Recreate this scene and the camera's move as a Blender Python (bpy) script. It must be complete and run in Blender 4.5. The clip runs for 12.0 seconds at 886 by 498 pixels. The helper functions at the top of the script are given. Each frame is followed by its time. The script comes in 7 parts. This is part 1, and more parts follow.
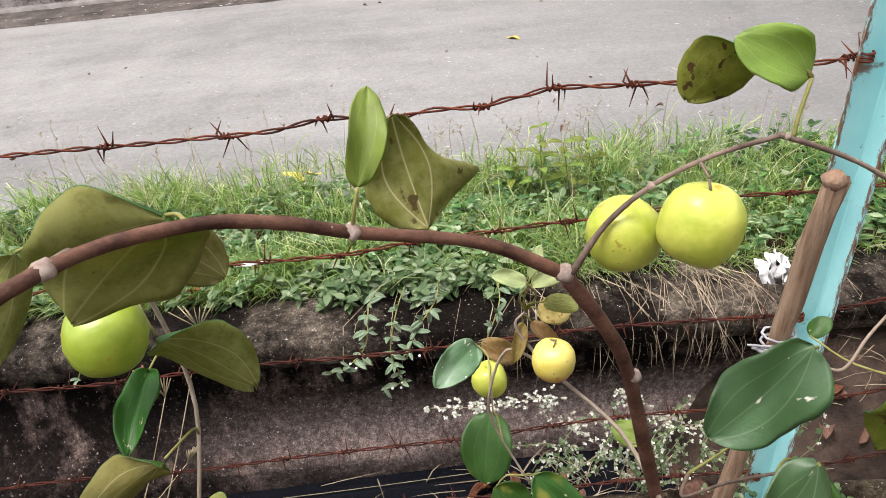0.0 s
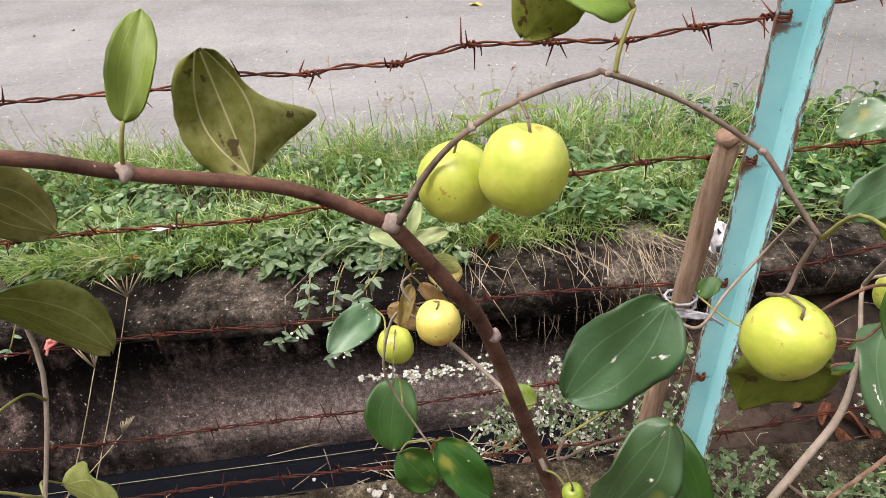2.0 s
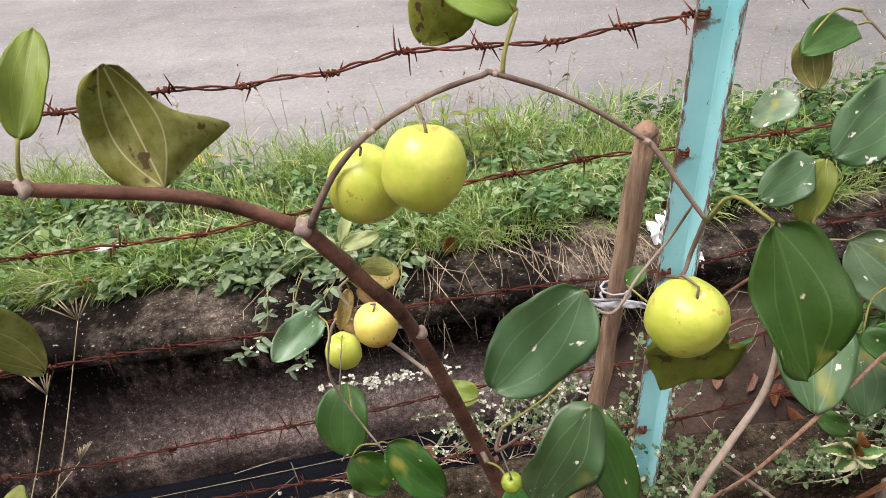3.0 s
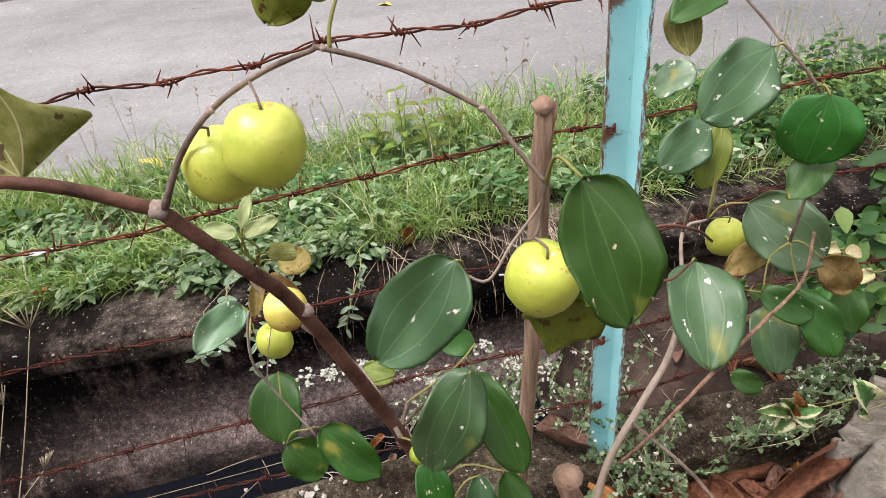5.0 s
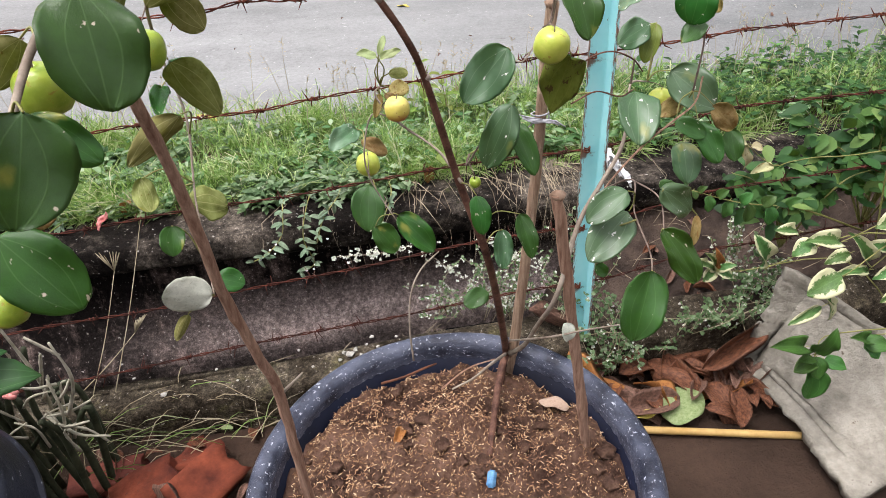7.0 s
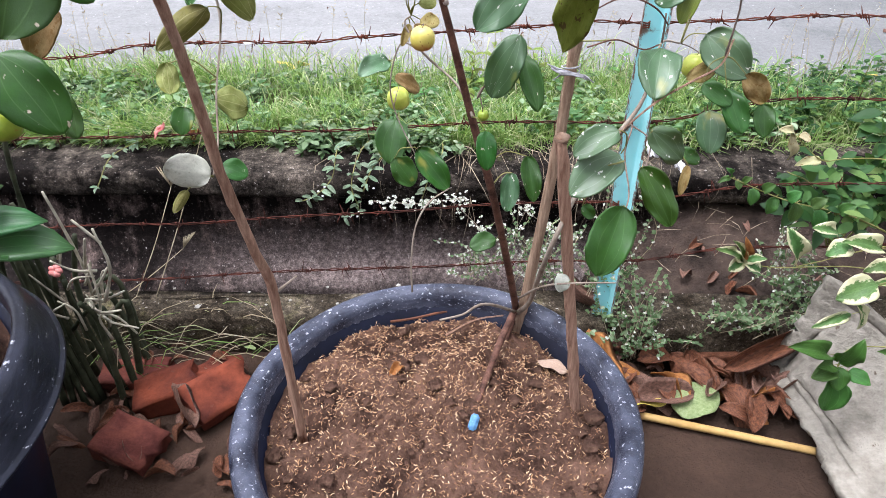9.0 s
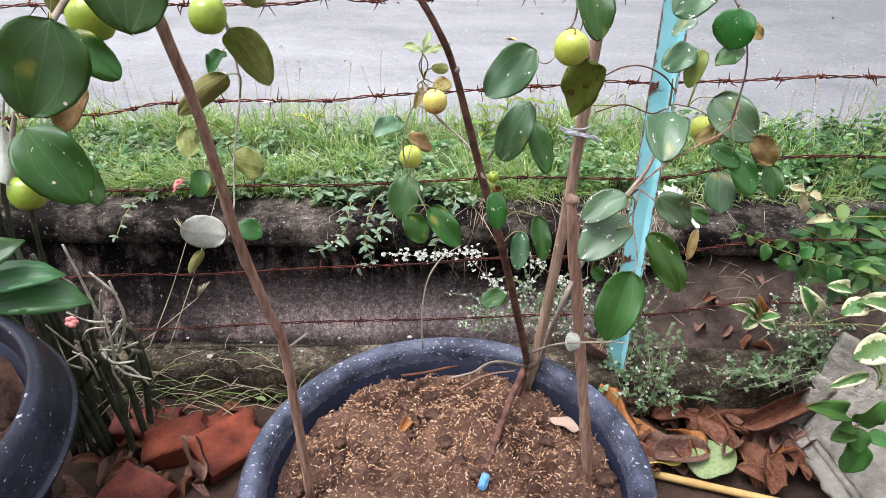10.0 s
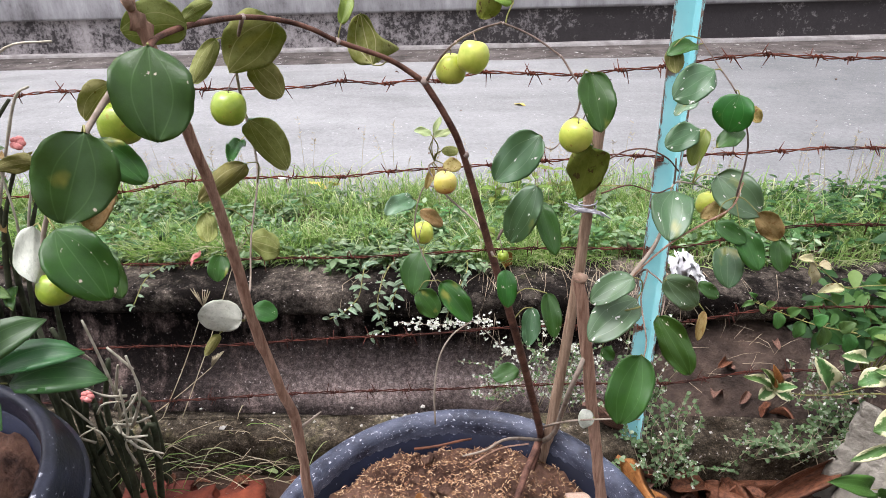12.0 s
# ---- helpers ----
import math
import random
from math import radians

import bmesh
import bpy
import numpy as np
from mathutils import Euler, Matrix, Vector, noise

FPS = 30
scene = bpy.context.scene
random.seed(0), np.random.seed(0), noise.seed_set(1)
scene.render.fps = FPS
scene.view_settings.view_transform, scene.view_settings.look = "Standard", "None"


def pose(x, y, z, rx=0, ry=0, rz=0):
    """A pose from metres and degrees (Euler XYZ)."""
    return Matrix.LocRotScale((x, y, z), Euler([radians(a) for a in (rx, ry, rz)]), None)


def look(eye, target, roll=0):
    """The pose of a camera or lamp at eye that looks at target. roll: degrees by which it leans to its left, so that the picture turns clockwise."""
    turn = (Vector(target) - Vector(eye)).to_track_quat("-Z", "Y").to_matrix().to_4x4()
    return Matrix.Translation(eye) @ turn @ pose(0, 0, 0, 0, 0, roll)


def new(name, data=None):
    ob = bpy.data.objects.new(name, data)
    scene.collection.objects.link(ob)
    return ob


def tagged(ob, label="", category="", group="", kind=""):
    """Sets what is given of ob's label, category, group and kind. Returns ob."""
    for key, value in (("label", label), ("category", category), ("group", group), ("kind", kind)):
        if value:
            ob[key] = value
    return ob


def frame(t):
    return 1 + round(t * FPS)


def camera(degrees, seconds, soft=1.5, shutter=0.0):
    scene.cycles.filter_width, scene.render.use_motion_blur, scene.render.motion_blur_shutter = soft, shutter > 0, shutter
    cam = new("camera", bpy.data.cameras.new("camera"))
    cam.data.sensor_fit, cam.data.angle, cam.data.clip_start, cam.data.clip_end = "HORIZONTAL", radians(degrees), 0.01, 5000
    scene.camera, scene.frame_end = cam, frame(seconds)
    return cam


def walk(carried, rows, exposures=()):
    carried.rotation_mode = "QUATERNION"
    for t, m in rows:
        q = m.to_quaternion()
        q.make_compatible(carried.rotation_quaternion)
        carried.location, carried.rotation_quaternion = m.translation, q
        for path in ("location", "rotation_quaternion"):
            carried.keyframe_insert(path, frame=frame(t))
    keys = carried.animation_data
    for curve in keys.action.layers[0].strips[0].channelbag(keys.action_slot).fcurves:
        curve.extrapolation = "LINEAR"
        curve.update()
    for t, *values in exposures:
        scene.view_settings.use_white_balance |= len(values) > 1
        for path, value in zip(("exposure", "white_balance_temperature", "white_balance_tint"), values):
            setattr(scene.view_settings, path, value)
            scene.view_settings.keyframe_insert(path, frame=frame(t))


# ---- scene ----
cam = camera(69.0, 12.0, 0.8)
PATH = [
    (0, (0.014, 0.018, 1.346), (-0.093, 1.696, 0.263), -6.3),
    (0.5, (0.072, 0.049, 1.341), (-0.064, 1.724, 0.256), -7.0),
    (1, (0.08, 0.062, 1.338), (0.018, 1.719, 0.22), -5.2),
    (1.5, (0.085, 0.049, 1.326), (0.053, 1.67, 0.156), -4.6),
    (2, (0.086, 0.03, 1.318), (0.055, 1.659, 0.159), -4.8),
    (2.5, (0.09, 0.017, 1.317), (0.104, 1.653, 0.167), -4.7),
    (3, (0.113, 0.017, 1.319), (0.184, 1.652, 0.168), -5.7),
    (3.5, (0.147, 0.019, 1.313), (0.289, 1.631, 0.138), -6.6),
    (3.7, (0.161, 0.023, 1.31), (0.339, 1.622, 0.122), -6.5),
    (5.3, (0.175, -0.022, 1.309), (0.278, 1.605, 0.15), -7.5),
    (5.5, (0.157, -0.041, 1.323), (0.244, 1.607, 0.192), -6.0),
    (6, (0.076, -0.189, 1.36), (0.14, 1.498, 0.288), -5.9),
    (6.5, (0.018, -0.372, 1.349), (0.175, 1.294, 0.253), -4.2),
    (7, (0.035, -0.454, 1.315), (0.196, 1.194, 0.194), -4.3),
    (7.5, (0.114, -0.528, 1.266), (0.212, 1.122, 0.139), -1.5),
    (7.7, (0.127, -0.553, 1.251), (0.105, 1.091, 0.113), -1.8),
    (9.3, (0.143, -0.527, 1.252), (0.065, 1.12, 0.12), -0.2),
    (9.5, (0.147, -0.528, 1.265), (0.034, 1.158, 0.194), -0.9),
    (10, (0.142, -0.525, 1.273), (0.028, 1.192, 0.255), -0.7),
    (10.5, (0.142, -0.531, 1.289), (0.019, 1.22, 0.331), -0.6),
    (11, (0.143, -0.532, 1.297), (0.013, 1.245, 0.388), -1.0),
    (11.5, (0.145, -0.527, 1.302), (0.013, 1.263, 0.419), -1.2),
    (12, (0.145, -0.525, 1.308), (-0.011, 1.273, 0.447), -1.8),
]
walk(cam, [(t, look(eye, target, roll)) for t, eye, target, roll in PATH],
     [(0, 1.34, 6750, 16), (1, 1.30, 6650, 17), (2.5, 1.27, 6900, 19), (3.5, 1.28, 6900, 20), (5.5, 1.30, 6550, 18), (7.5, 1.41, 6350, 15), (9.5, 1.66, 5950, 17), (10.5, 1.51, 6200, 17), (12, 1.49, 6250, 18)])

# ---- world and sun: bright overcast daylight ----
world = bpy.data.worlds.new("overcast_sky")
scene.world = world
world.use_nodes = True
wn, wl = world.node_tree.nodes, world.node_tree.links
sky = wn.new("ShaderNodeTexSky")
sky.sky_type = 'NISHITA'
sky.sun_disc = False
sky.sun_elevation = radians(73)
sky.sun_rotation = radians(254)
sky.dust_density = 4.0
soft_sky = wn.new("ShaderNodeHueSaturation")
soft_sky.inputs["Saturation"].default_value = 0.12
wl.new(sky.outputs[0], soft_sky.inputs["Color"])
wl.new(soft_sky.outputs[0], wn["Background"].inputs["Color"])
wn["Background"].inputs["Strength"].default_value = 0.128
sun_data = bpy.data.lights.new("sun", 'SUN')
sun_data.energy = 1.15
sun_data.angle = radians(30)
sun_data.color = (1.0, 0.97, 0.93)
sun = new("sun", sun_data)
sun.matrix_world = look((-1.6, -0.45, 5.5), (0.0, 0.0, 0.0))


# ---- materials ----
def material(name):
    m = bpy.data.materials.new(name)
    m.use_nodes = True
    nt = m.node_tree
    return m, nt.nodes, nt.links, nt.nodes["Principled BSDF"]


def coords(nodes, links, scale=(1, 1, 1), per_object=False):
    """Object coordinates, scaled; per_object shifts the pattern from copy to copy."""
    tc = nodes.new("ShaderNodeTexCoord")
    mp = nodes.new("ShaderNodeMapping")
    mp.inputs["Scale"].default_value = scale
    links.new(tc.outputs["Object"], mp.inputs["Vector"])
    if per_object:
        info = nodes.new("ShaderNodeObjectInfo")
        mul = nodes.new("ShaderNodeMath")
        mul.operation = 'MULTIPLY'
        mul.inputs[1].default_value = 37.0
        links.new(info.outputs["Random"], mul.inputs[0])
        links.new(mul.outputs[0], mp.inputs["Location"])
    return mp.outputs["Vector"]


def noise_tex(nodes, links, vec, scale, detail=4.0, rough=0.6):
    n = nodes.new("ShaderNodeTexNoise")
    n.inputs["Scale"].default_value = scale
    n.inputs["Detail"].default_value = detail
    n.inputs["Roughness"].default_value = rough
    links.new(vec, n.inputs["Vector"])
    return n.outputs["Fac"]


def ramp(nodes, links, fac, stops):
    r = nodes.new("ShaderNodeValToRGB")
    el = r.color_ramp.elements
    while len(el) < len(stops):
        el.new(0.5)
    for e, (p, c) in zip(el, stops):
        e.position = p
        e.color = (c, c, c, 1) if isinstance(c, (int, float)) else (*c, 1)
    links.new(fac, r.inputs["Fac"])
    return r.outputs["Color"]


def mix(nodes, links, fac, a, b, how='MIX'):
    n = nodes.new("ShaderNodeMix")
    n.data_type = 'RGBA'
    n.blend_type = how
    for sock, val in ((n.inputs[0], fac), (n.inputs[6], a), (n.inputs[7], b)):
        if isinstance(val, (int, float)):
            sock.default_value = val
        elif isinstance(val, tuple):
            sock.default_value = (*val, 1)
        else:
            links.new(val, sock)
    return n.outputs[2]


def bump(nodes, links, bsdf, height, strength, distance=0.01):
    b = nodes.new("ShaderNodeBump")
    b.inputs["Strength"].default_value = strength
    b.inputs["Distance"].default_value = distance
    links.new(height, b.inputs["Height"])
    links.new(b.outputs["Normal"], bsdf.inputs["Normal"])


def surface(name, dark, light, scale, rough=0.8, fine=8.0, relief=0.4, depth=0.005, stretch=(1, 1, 1),
            speck=None, speck_at=0.68, speck_scale=60, per_object=False, metal=0.0, spec=0.18):
    """Two-scale mottled surface with relief; speck: colour of scattered spots."""
    m, n, l, b = material(name)
    v = coords(n, l, stretch, per_object)
    broad = noise_tex(n, l, v, scale, 5)
    grain = noise_tex(n, l, v, scale * fine, 6, 0.7)
    col = mix(n, l, ramp(n, l, broad, [(0.32, 0.0), (0.68, 1.0)]), dark, light)
    col = mix(n, l, 0.55, col, ramp(n, l, grain, [(0.25, 0.45), (0.75, 1.0)]), 'MULTIPLY')
    if speck:
        spots = noise_tex(n, l, v, speck_scale, 5, 0.72)
        col = mix(n, l, ramp(n, l, spots, [(speck_at, 0.0), (speck_at + 0.04, 1.0)]), col, speck)
    l.new(col, b.inputs["Base Color"])
    b.inputs["Roughness"].default_value = rough
    b.inputs["Metallic"].default_value = metal
    b.inputs["Specular IOR Level"].default_value = spec
    bump(n, l, b, grain, relief, depth)
    return m


def leaf_material(name, base, vein, scar, scar_at=0.66, rough=0.35, shine=0.5, glow=0.3, edge=None, tint=0.25, dust_sheen=0.0, mottle=None, ribs=0.36):
    """Leaf blade with three veins running from its base; local x across (-0.5..0.5), y along (0..1)."""
    m, n, l, b = material(name)
    tc = n.new("ShaderNodeTexCoord")
    xyz = n.new("ShaderNodeSeparateXYZ")
    l.new(tc.outputs["Object"], xyz.inputs[0])
    v = coords(n, l, (1, 1, 1), True)

    def math_node(op, a, c=None):
        q = n.new("ShaderNodeMath")
        q.operation = op
        for s, val in zip(q.inputs, (a, c)):
            if val is None:
                continue
            if isinstance(val, (int, float)):
                s.default_value = val
            else:
                l.new(val, s)
        return q.outputs[0]
    ax = math_node('ABSOLUTE', xyz.outputs["X"])
    # side veins follow half the outline's width
    bow = math_node('MULTIPLY', math_node('SINE', math_node('MULTIPLY', xyz.outputs["Y"], 3.0)), 0.24)
    side = math_node('ABSOLUTE', math_node('SUBTRACT', ax, bow))
    line = math_node('MINIMUM', ax, side)
    veins = ramp(n, l, line, [(0.0, 1.0), (0.005, 0.7), (0.013, 0.0)])
    patch = noise_tex(n, l, v, 2.2, 4)
    fine = noise_tex(n, l, v, 26, 5, 0.7)
    shade = ramp(n, l, patch, [(0.3, 0.62), (0.7, 1.15)])
    col = mix(n, l, 0.8, base, shade, 'MULTIPLY')
    col = mix(n, l, 0.35, col, ramp(n, l, fine, [(0.2, 0.55), (0.8, 1.0)]), 'MULTIPLY')
    if mottle:
        cloud = noise_tex(n, l, v, 3.4, 6, 0.72)
        col = mix(n, l, ramp(n, l, cloud, [(0.40, 0.0), (0.62, 0.75)]), col, mottle)
        pores = noise_tex(n, l, v, 11, 5, 0.75)
        col = mix(n, l, ramp(n, l, pores, [(0.34, 0.55), (0.46, 0.0)]), col, tuple(0.45 * c for c in base))
    info = n.new("ShaderNodeObjectInfo")
    hue = n.new("ShaderNodeHueSaturation")
    l.new(col, hue.inputs["Color"])
    l.new(math_node('ADD', math_node('MULTIPLY', info.outputs["Random"], 0.05), 0.475), hue.inputs["Hue"])
    l.new(math_node('ADD', math_node('MULTIPLY', info.outputs["Random"], tint * 2), 1.0 - tint), hue.inputs["Value"])
    # dust and pale sky sheen painted into the colour, heavier on some leaves than on others
    sheen_mix = math_node('MULTIPLY', ramp(n, l, noise_tex(n, l, v, 1.7, 4, 0.6), [(0.36, 0.15), (0.66, 1.0)]), math_node('MULTIPLY', math_node('FRACT', math_node('MULTIPLY', info.outputs["Random"], 7.3)), dust_sheen))
    col = mix(n, l, sheen_mix, hue.outputs[0], (0.24, 0.38, 0.24))
    col = mix(n, l, math_node('MULTIPLY', veins, ribs), col, vein)
    if edge:
        rim = math_node('ADD', math_node('ADD', ax, math_node('MULTIPLY', math_node('ABSOLUTE', math_node('SUBTRACT', xyz.outputs["Y"], 0.45)), 0.35)), math_node('MULTIPLY', noise_tex(n, l, v, 5.5, 4, 0.7), 0.55))
        col = mix(n, l, ramp(n, l, rim, [(0.555, 0.0), (0.60, 1.0)]), col, edge)
    if scar:
        faded = noise_tex(n, l, v, 1.3, 3, 0.5)
        col = mix(n, l, ramp(n, l, faded, [(0.67, 0.0), (0.75, 0.6)]), col, (0.36, 0.33, 0.06))
        marks = noise_tex(n, l, v, 5, 3, 0.55)
        col = mix(n, l, ramp(n, l, marks, [(scar_at, 0.0), (scar_at + 0.03, 1.0)]), col, scar)
    l.new(col, b.inputs["Base Color"])
    b.inputs["Roughness"].default_value = rough
    b.inputs["Specular IOR Level"].default_value = shine
    bump(n, l, b, mix(n, l, 0.10, mix(n, l, 0.55, fine, patch), veins), 0.20, 0.010)
    tr = n.new("ShaderNodeBsdfTranslucent")
    l.new(mix(n, l, 0.35, col, (0.45, 0.6, 0.05), 'MIX'), tr.inputs["Color"])
    sh = n.new("ShaderNodeMixShader")
    sh.inputs[0].default_value = glow
    l.new(b.outputs[0], sh.inputs[1])
    l.new(tr.outputs[0], sh.inputs[2])
    l.new(sh.outputs[0], n["Material Output"].inputs["Surface"])
    return m


def fruit_material(name, low, high, blush, blush_amount):
    """Local z runs from 0 at the blossom end to 1 at the stalk."""
    m, n, l, b = material(name)
    tc = n.new("ShaderNodeTexCoord")
    xyz = n.new("ShaderNodeSeparateXYZ")
    l.new(tc.outputs["Object"], xyz.inputs[0])
    v = coords(n, l, (1, 1, 1), True)
    broad = noise_tex(n, l, v, 2.5, 3)
    fine = noise_tex(n, l, v, 60, 3, 0.6)
    col = mix(n, l, ramp(n, l, broad, [(0.3, 0.0), (0.7, 1.0)]), low, high)
    col = mix(n, l, ramp(n, l, fine, [(0.66, 0.0), (0.72, 0.22)]), col, (0.75, 0.75, 0.3))
    rot = noise_tex(n, l, v, 5.0, 4, 0.6)
    col = mix(n, l, ramp(n, l, rot, [(0.635, 0.0), (0.67, 0.7)]), col, (0.30, 0.20, 0.03))
    if blush_amount:
        low_end = ramp(n, l, xyz.outputs["Z"], [(0.16, 1.0), (0.50, 0.0)])
        spread = ramp(n, l, broad, [(0.3, 0.2), (0.6, 1.0)])
        f = n.new("ShaderNodeMath")
        f.operation = 'MULTIPLY'
        l.new(low_end, f.inputs[0])
        l.new(spread, f.inputs[1])
        col = mix(n, l, f.outputs[0], col, blush)
    l.new(col, b.inputs["Base Color"])
    b.inputs["Roughness"].default_value = 0.33
    b.inputs["Subsurface Weight"].default_value = 0.15
    b.inputs["Subsurface Radius"].default_value = (0.01, 0.01, 0.003)
    b.inputs["Subsurface Scale"].default_value = 0.3
    bump(n, l, b, broad, 0.06, 0.03)
    return m


def stained_concrete(name, pale, dark, moss, black_at=(0.40, 0.62), moss_at=0.62, streak=(9, 9, 1.6), silt=None, silt_z=0.0, grit=1.0):
    """Old drain concrete: runs of black algae down the face, moss patches, pale grit; silt: a paler tone in a ragged
    band low on the face.
    """
    m, n, l, b = material(name)
    v = coords(n, l)
    vs = coords(n, l, streak)
    runs = noise_tex(n, l, vs, 1.0, 6, 0.7)
    broad = noise_tex(n, l, v, 2.3, 6, 0.7)
    blotch = noise_tex(n, l, v, 14, 6, 0.75)
    coarse = noise_tex(n, l, v, 60, 6, 0.78)
    grain = noise_tex(n, l, v, 260, 4, 0.75)
    film = mix(n, l, 0.45, runs, broad)
    film = mix(n, l, 0.28, film, blotch)
    col = mix(n, l, ramp(n, l, film, [(black_at[0], 1.0), ((black_at[0] + black_at[1]) / 2, 0.65), (black_at[1], 0.0)]), pale, dark)
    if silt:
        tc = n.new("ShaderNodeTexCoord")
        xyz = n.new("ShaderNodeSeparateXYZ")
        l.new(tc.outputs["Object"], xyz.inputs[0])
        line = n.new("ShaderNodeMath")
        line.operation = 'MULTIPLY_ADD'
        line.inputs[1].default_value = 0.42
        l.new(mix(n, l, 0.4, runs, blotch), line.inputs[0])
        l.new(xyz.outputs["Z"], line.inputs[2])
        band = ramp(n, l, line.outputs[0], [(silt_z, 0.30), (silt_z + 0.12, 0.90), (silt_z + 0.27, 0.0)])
        # the paler band strengthens towards +x
        along_x = n.new("ShaderNodeMapRange")
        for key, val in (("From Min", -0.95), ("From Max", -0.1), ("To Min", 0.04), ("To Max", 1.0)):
            along_x.inputs[key].default_value = val
        l.new(xyz.outputs["X"], along_x.inputs["Value"])
        col = mix(n, l, mix(n, l, 1.0, band, along_x.outputs["Result"], 'MULTIPLY'), col, silt)
    green = noise_tex(n, l, v, 5.0, 6, 0.75)
    col = mix(n, l, ramp(n, l, green, [(moss_at, 0.0), (moss_at + 0.1, 0.8)]), col, moss)
    col = mix(n, l, 0.75 * grit, col, ramp(n, l, coarse, [(0.34, 0.15), (0.48, 0.75), (0.64, 2.2)]), 'MULTIPLY')
    col = mix(n, l, 0.7 * grit, col, ramp(n, l, grain, [(0.36, 0.20), (0.64, 1.9)]), 'MULTIPLY')
    chips = noise_tex(n, l, v, 120, 2, 0.5)
    col = mix(n, l, ramp(n, l, chips, [(0.69, 0.0), (0.72, 0.85)]), col, (0.46, 0.43, 0.39))
    l.new(col, b.inputs["Base Color"])
    b.inputs["Roughness"].default_value = 0.85
    b.inputs["Specular IOR Level"].default_value = 0.08
    bump(n, l, b, mix(n, l, 0.35, mix(n, l, 0.5, coarse, blotch), grain), 1.0, 0.014)
    return m


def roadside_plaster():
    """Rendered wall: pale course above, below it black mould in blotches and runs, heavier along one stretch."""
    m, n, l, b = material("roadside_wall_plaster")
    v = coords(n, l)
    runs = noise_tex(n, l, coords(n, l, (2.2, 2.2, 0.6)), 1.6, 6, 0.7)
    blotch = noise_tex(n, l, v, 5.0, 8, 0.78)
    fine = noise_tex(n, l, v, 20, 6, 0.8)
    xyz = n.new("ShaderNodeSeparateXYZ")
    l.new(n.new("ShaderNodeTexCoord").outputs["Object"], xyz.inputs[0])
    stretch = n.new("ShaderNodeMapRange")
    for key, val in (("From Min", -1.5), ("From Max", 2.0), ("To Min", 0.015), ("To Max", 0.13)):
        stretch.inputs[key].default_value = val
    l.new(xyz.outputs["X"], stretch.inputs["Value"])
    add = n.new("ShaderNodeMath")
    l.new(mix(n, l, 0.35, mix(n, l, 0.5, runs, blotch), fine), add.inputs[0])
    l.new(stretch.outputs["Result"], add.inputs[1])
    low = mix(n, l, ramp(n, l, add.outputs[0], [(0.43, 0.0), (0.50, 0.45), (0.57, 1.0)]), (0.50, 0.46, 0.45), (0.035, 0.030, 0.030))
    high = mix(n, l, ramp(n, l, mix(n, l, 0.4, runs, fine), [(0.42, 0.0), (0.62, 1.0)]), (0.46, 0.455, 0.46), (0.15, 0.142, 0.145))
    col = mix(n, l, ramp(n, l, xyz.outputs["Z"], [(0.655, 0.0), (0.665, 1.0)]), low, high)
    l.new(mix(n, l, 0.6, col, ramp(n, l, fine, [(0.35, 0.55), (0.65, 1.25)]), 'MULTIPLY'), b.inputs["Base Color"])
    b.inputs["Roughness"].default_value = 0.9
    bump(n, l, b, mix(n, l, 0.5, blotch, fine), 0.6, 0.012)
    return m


def road_surface():
    """Worn pale concrete road: broad worn tracks along it, pale and dark grit, a few dark oil spots."""
    m, n, l, b = material("worn_road")
    v = coords(n, l)
    tracks = noise_tex(n, l, coords(n, l, (0.35, 1.6, 1)), 1.1, 6, 0.65)
    cloud = noise_tex(n, l, v, 2.6, 6, 0.7)
    grit = noise_tex(n, l, v, 48, 6, 0.8)
    col = mix(n, l, ramp(n, l, mix(n, l, 0.45, tracks, cloud), [(0.36, 0.0), (0.62, 1.0)]), (0.183, 0.185, 0.182), (0.286, 0.289, 0.284))
    xyz = n.new("ShaderNodeSeparateXYZ")
    l.new(n.new("ShaderNodeTexCoord").outputs["Object"], xyz.inputs[0])
    # darker towards +x, with an edge broken up by the cloud noise
    darker = n.new("ShaderNodeMath")
    darker.operation = 'MULTIPLY_ADD'
    darker.inputs[1].default_value = 0.16
    l.new(xyz.outputs["X"], darker.inputs[0])
    l.new(cloud, darker.inputs[2])
    col = mix(n, l, ramp(n, l, darker.outputs[0], [(0.55, 0.0), (1.05, 1.0)]), col, (0.145, 0.150, 0.148))
    col = mix(n, l, 0.5, col, ramp(n, l, grit, [(0.30, 0.55), (0.50, 0.98), (0.70, 1.35)]), 'MULTIPLY')
    col = mix(n, l, ramp(n, l, noise_tex(n, l, v, 34, 3, 0.6), [(0.68, 0.0), (0.71, 0.7)]), col, (0.52, 0.51, 0.50))
    col = mix(n, l, ramp(n, l, noise_tex(n, l, v, 17, 4, 0.6), [(0.70, 0.0), (0.73, 0.7)]), col, (0.09, 0.085, 0.08))
    l.new(col, b.inputs["Base Color"])
    b.inputs["Roughness"].default_value = 0.85
    b.inputs["Specular IOR Level"].default_value = 0.18
    bump(n, l, b, grit, 0.9, 0.010)
    return m


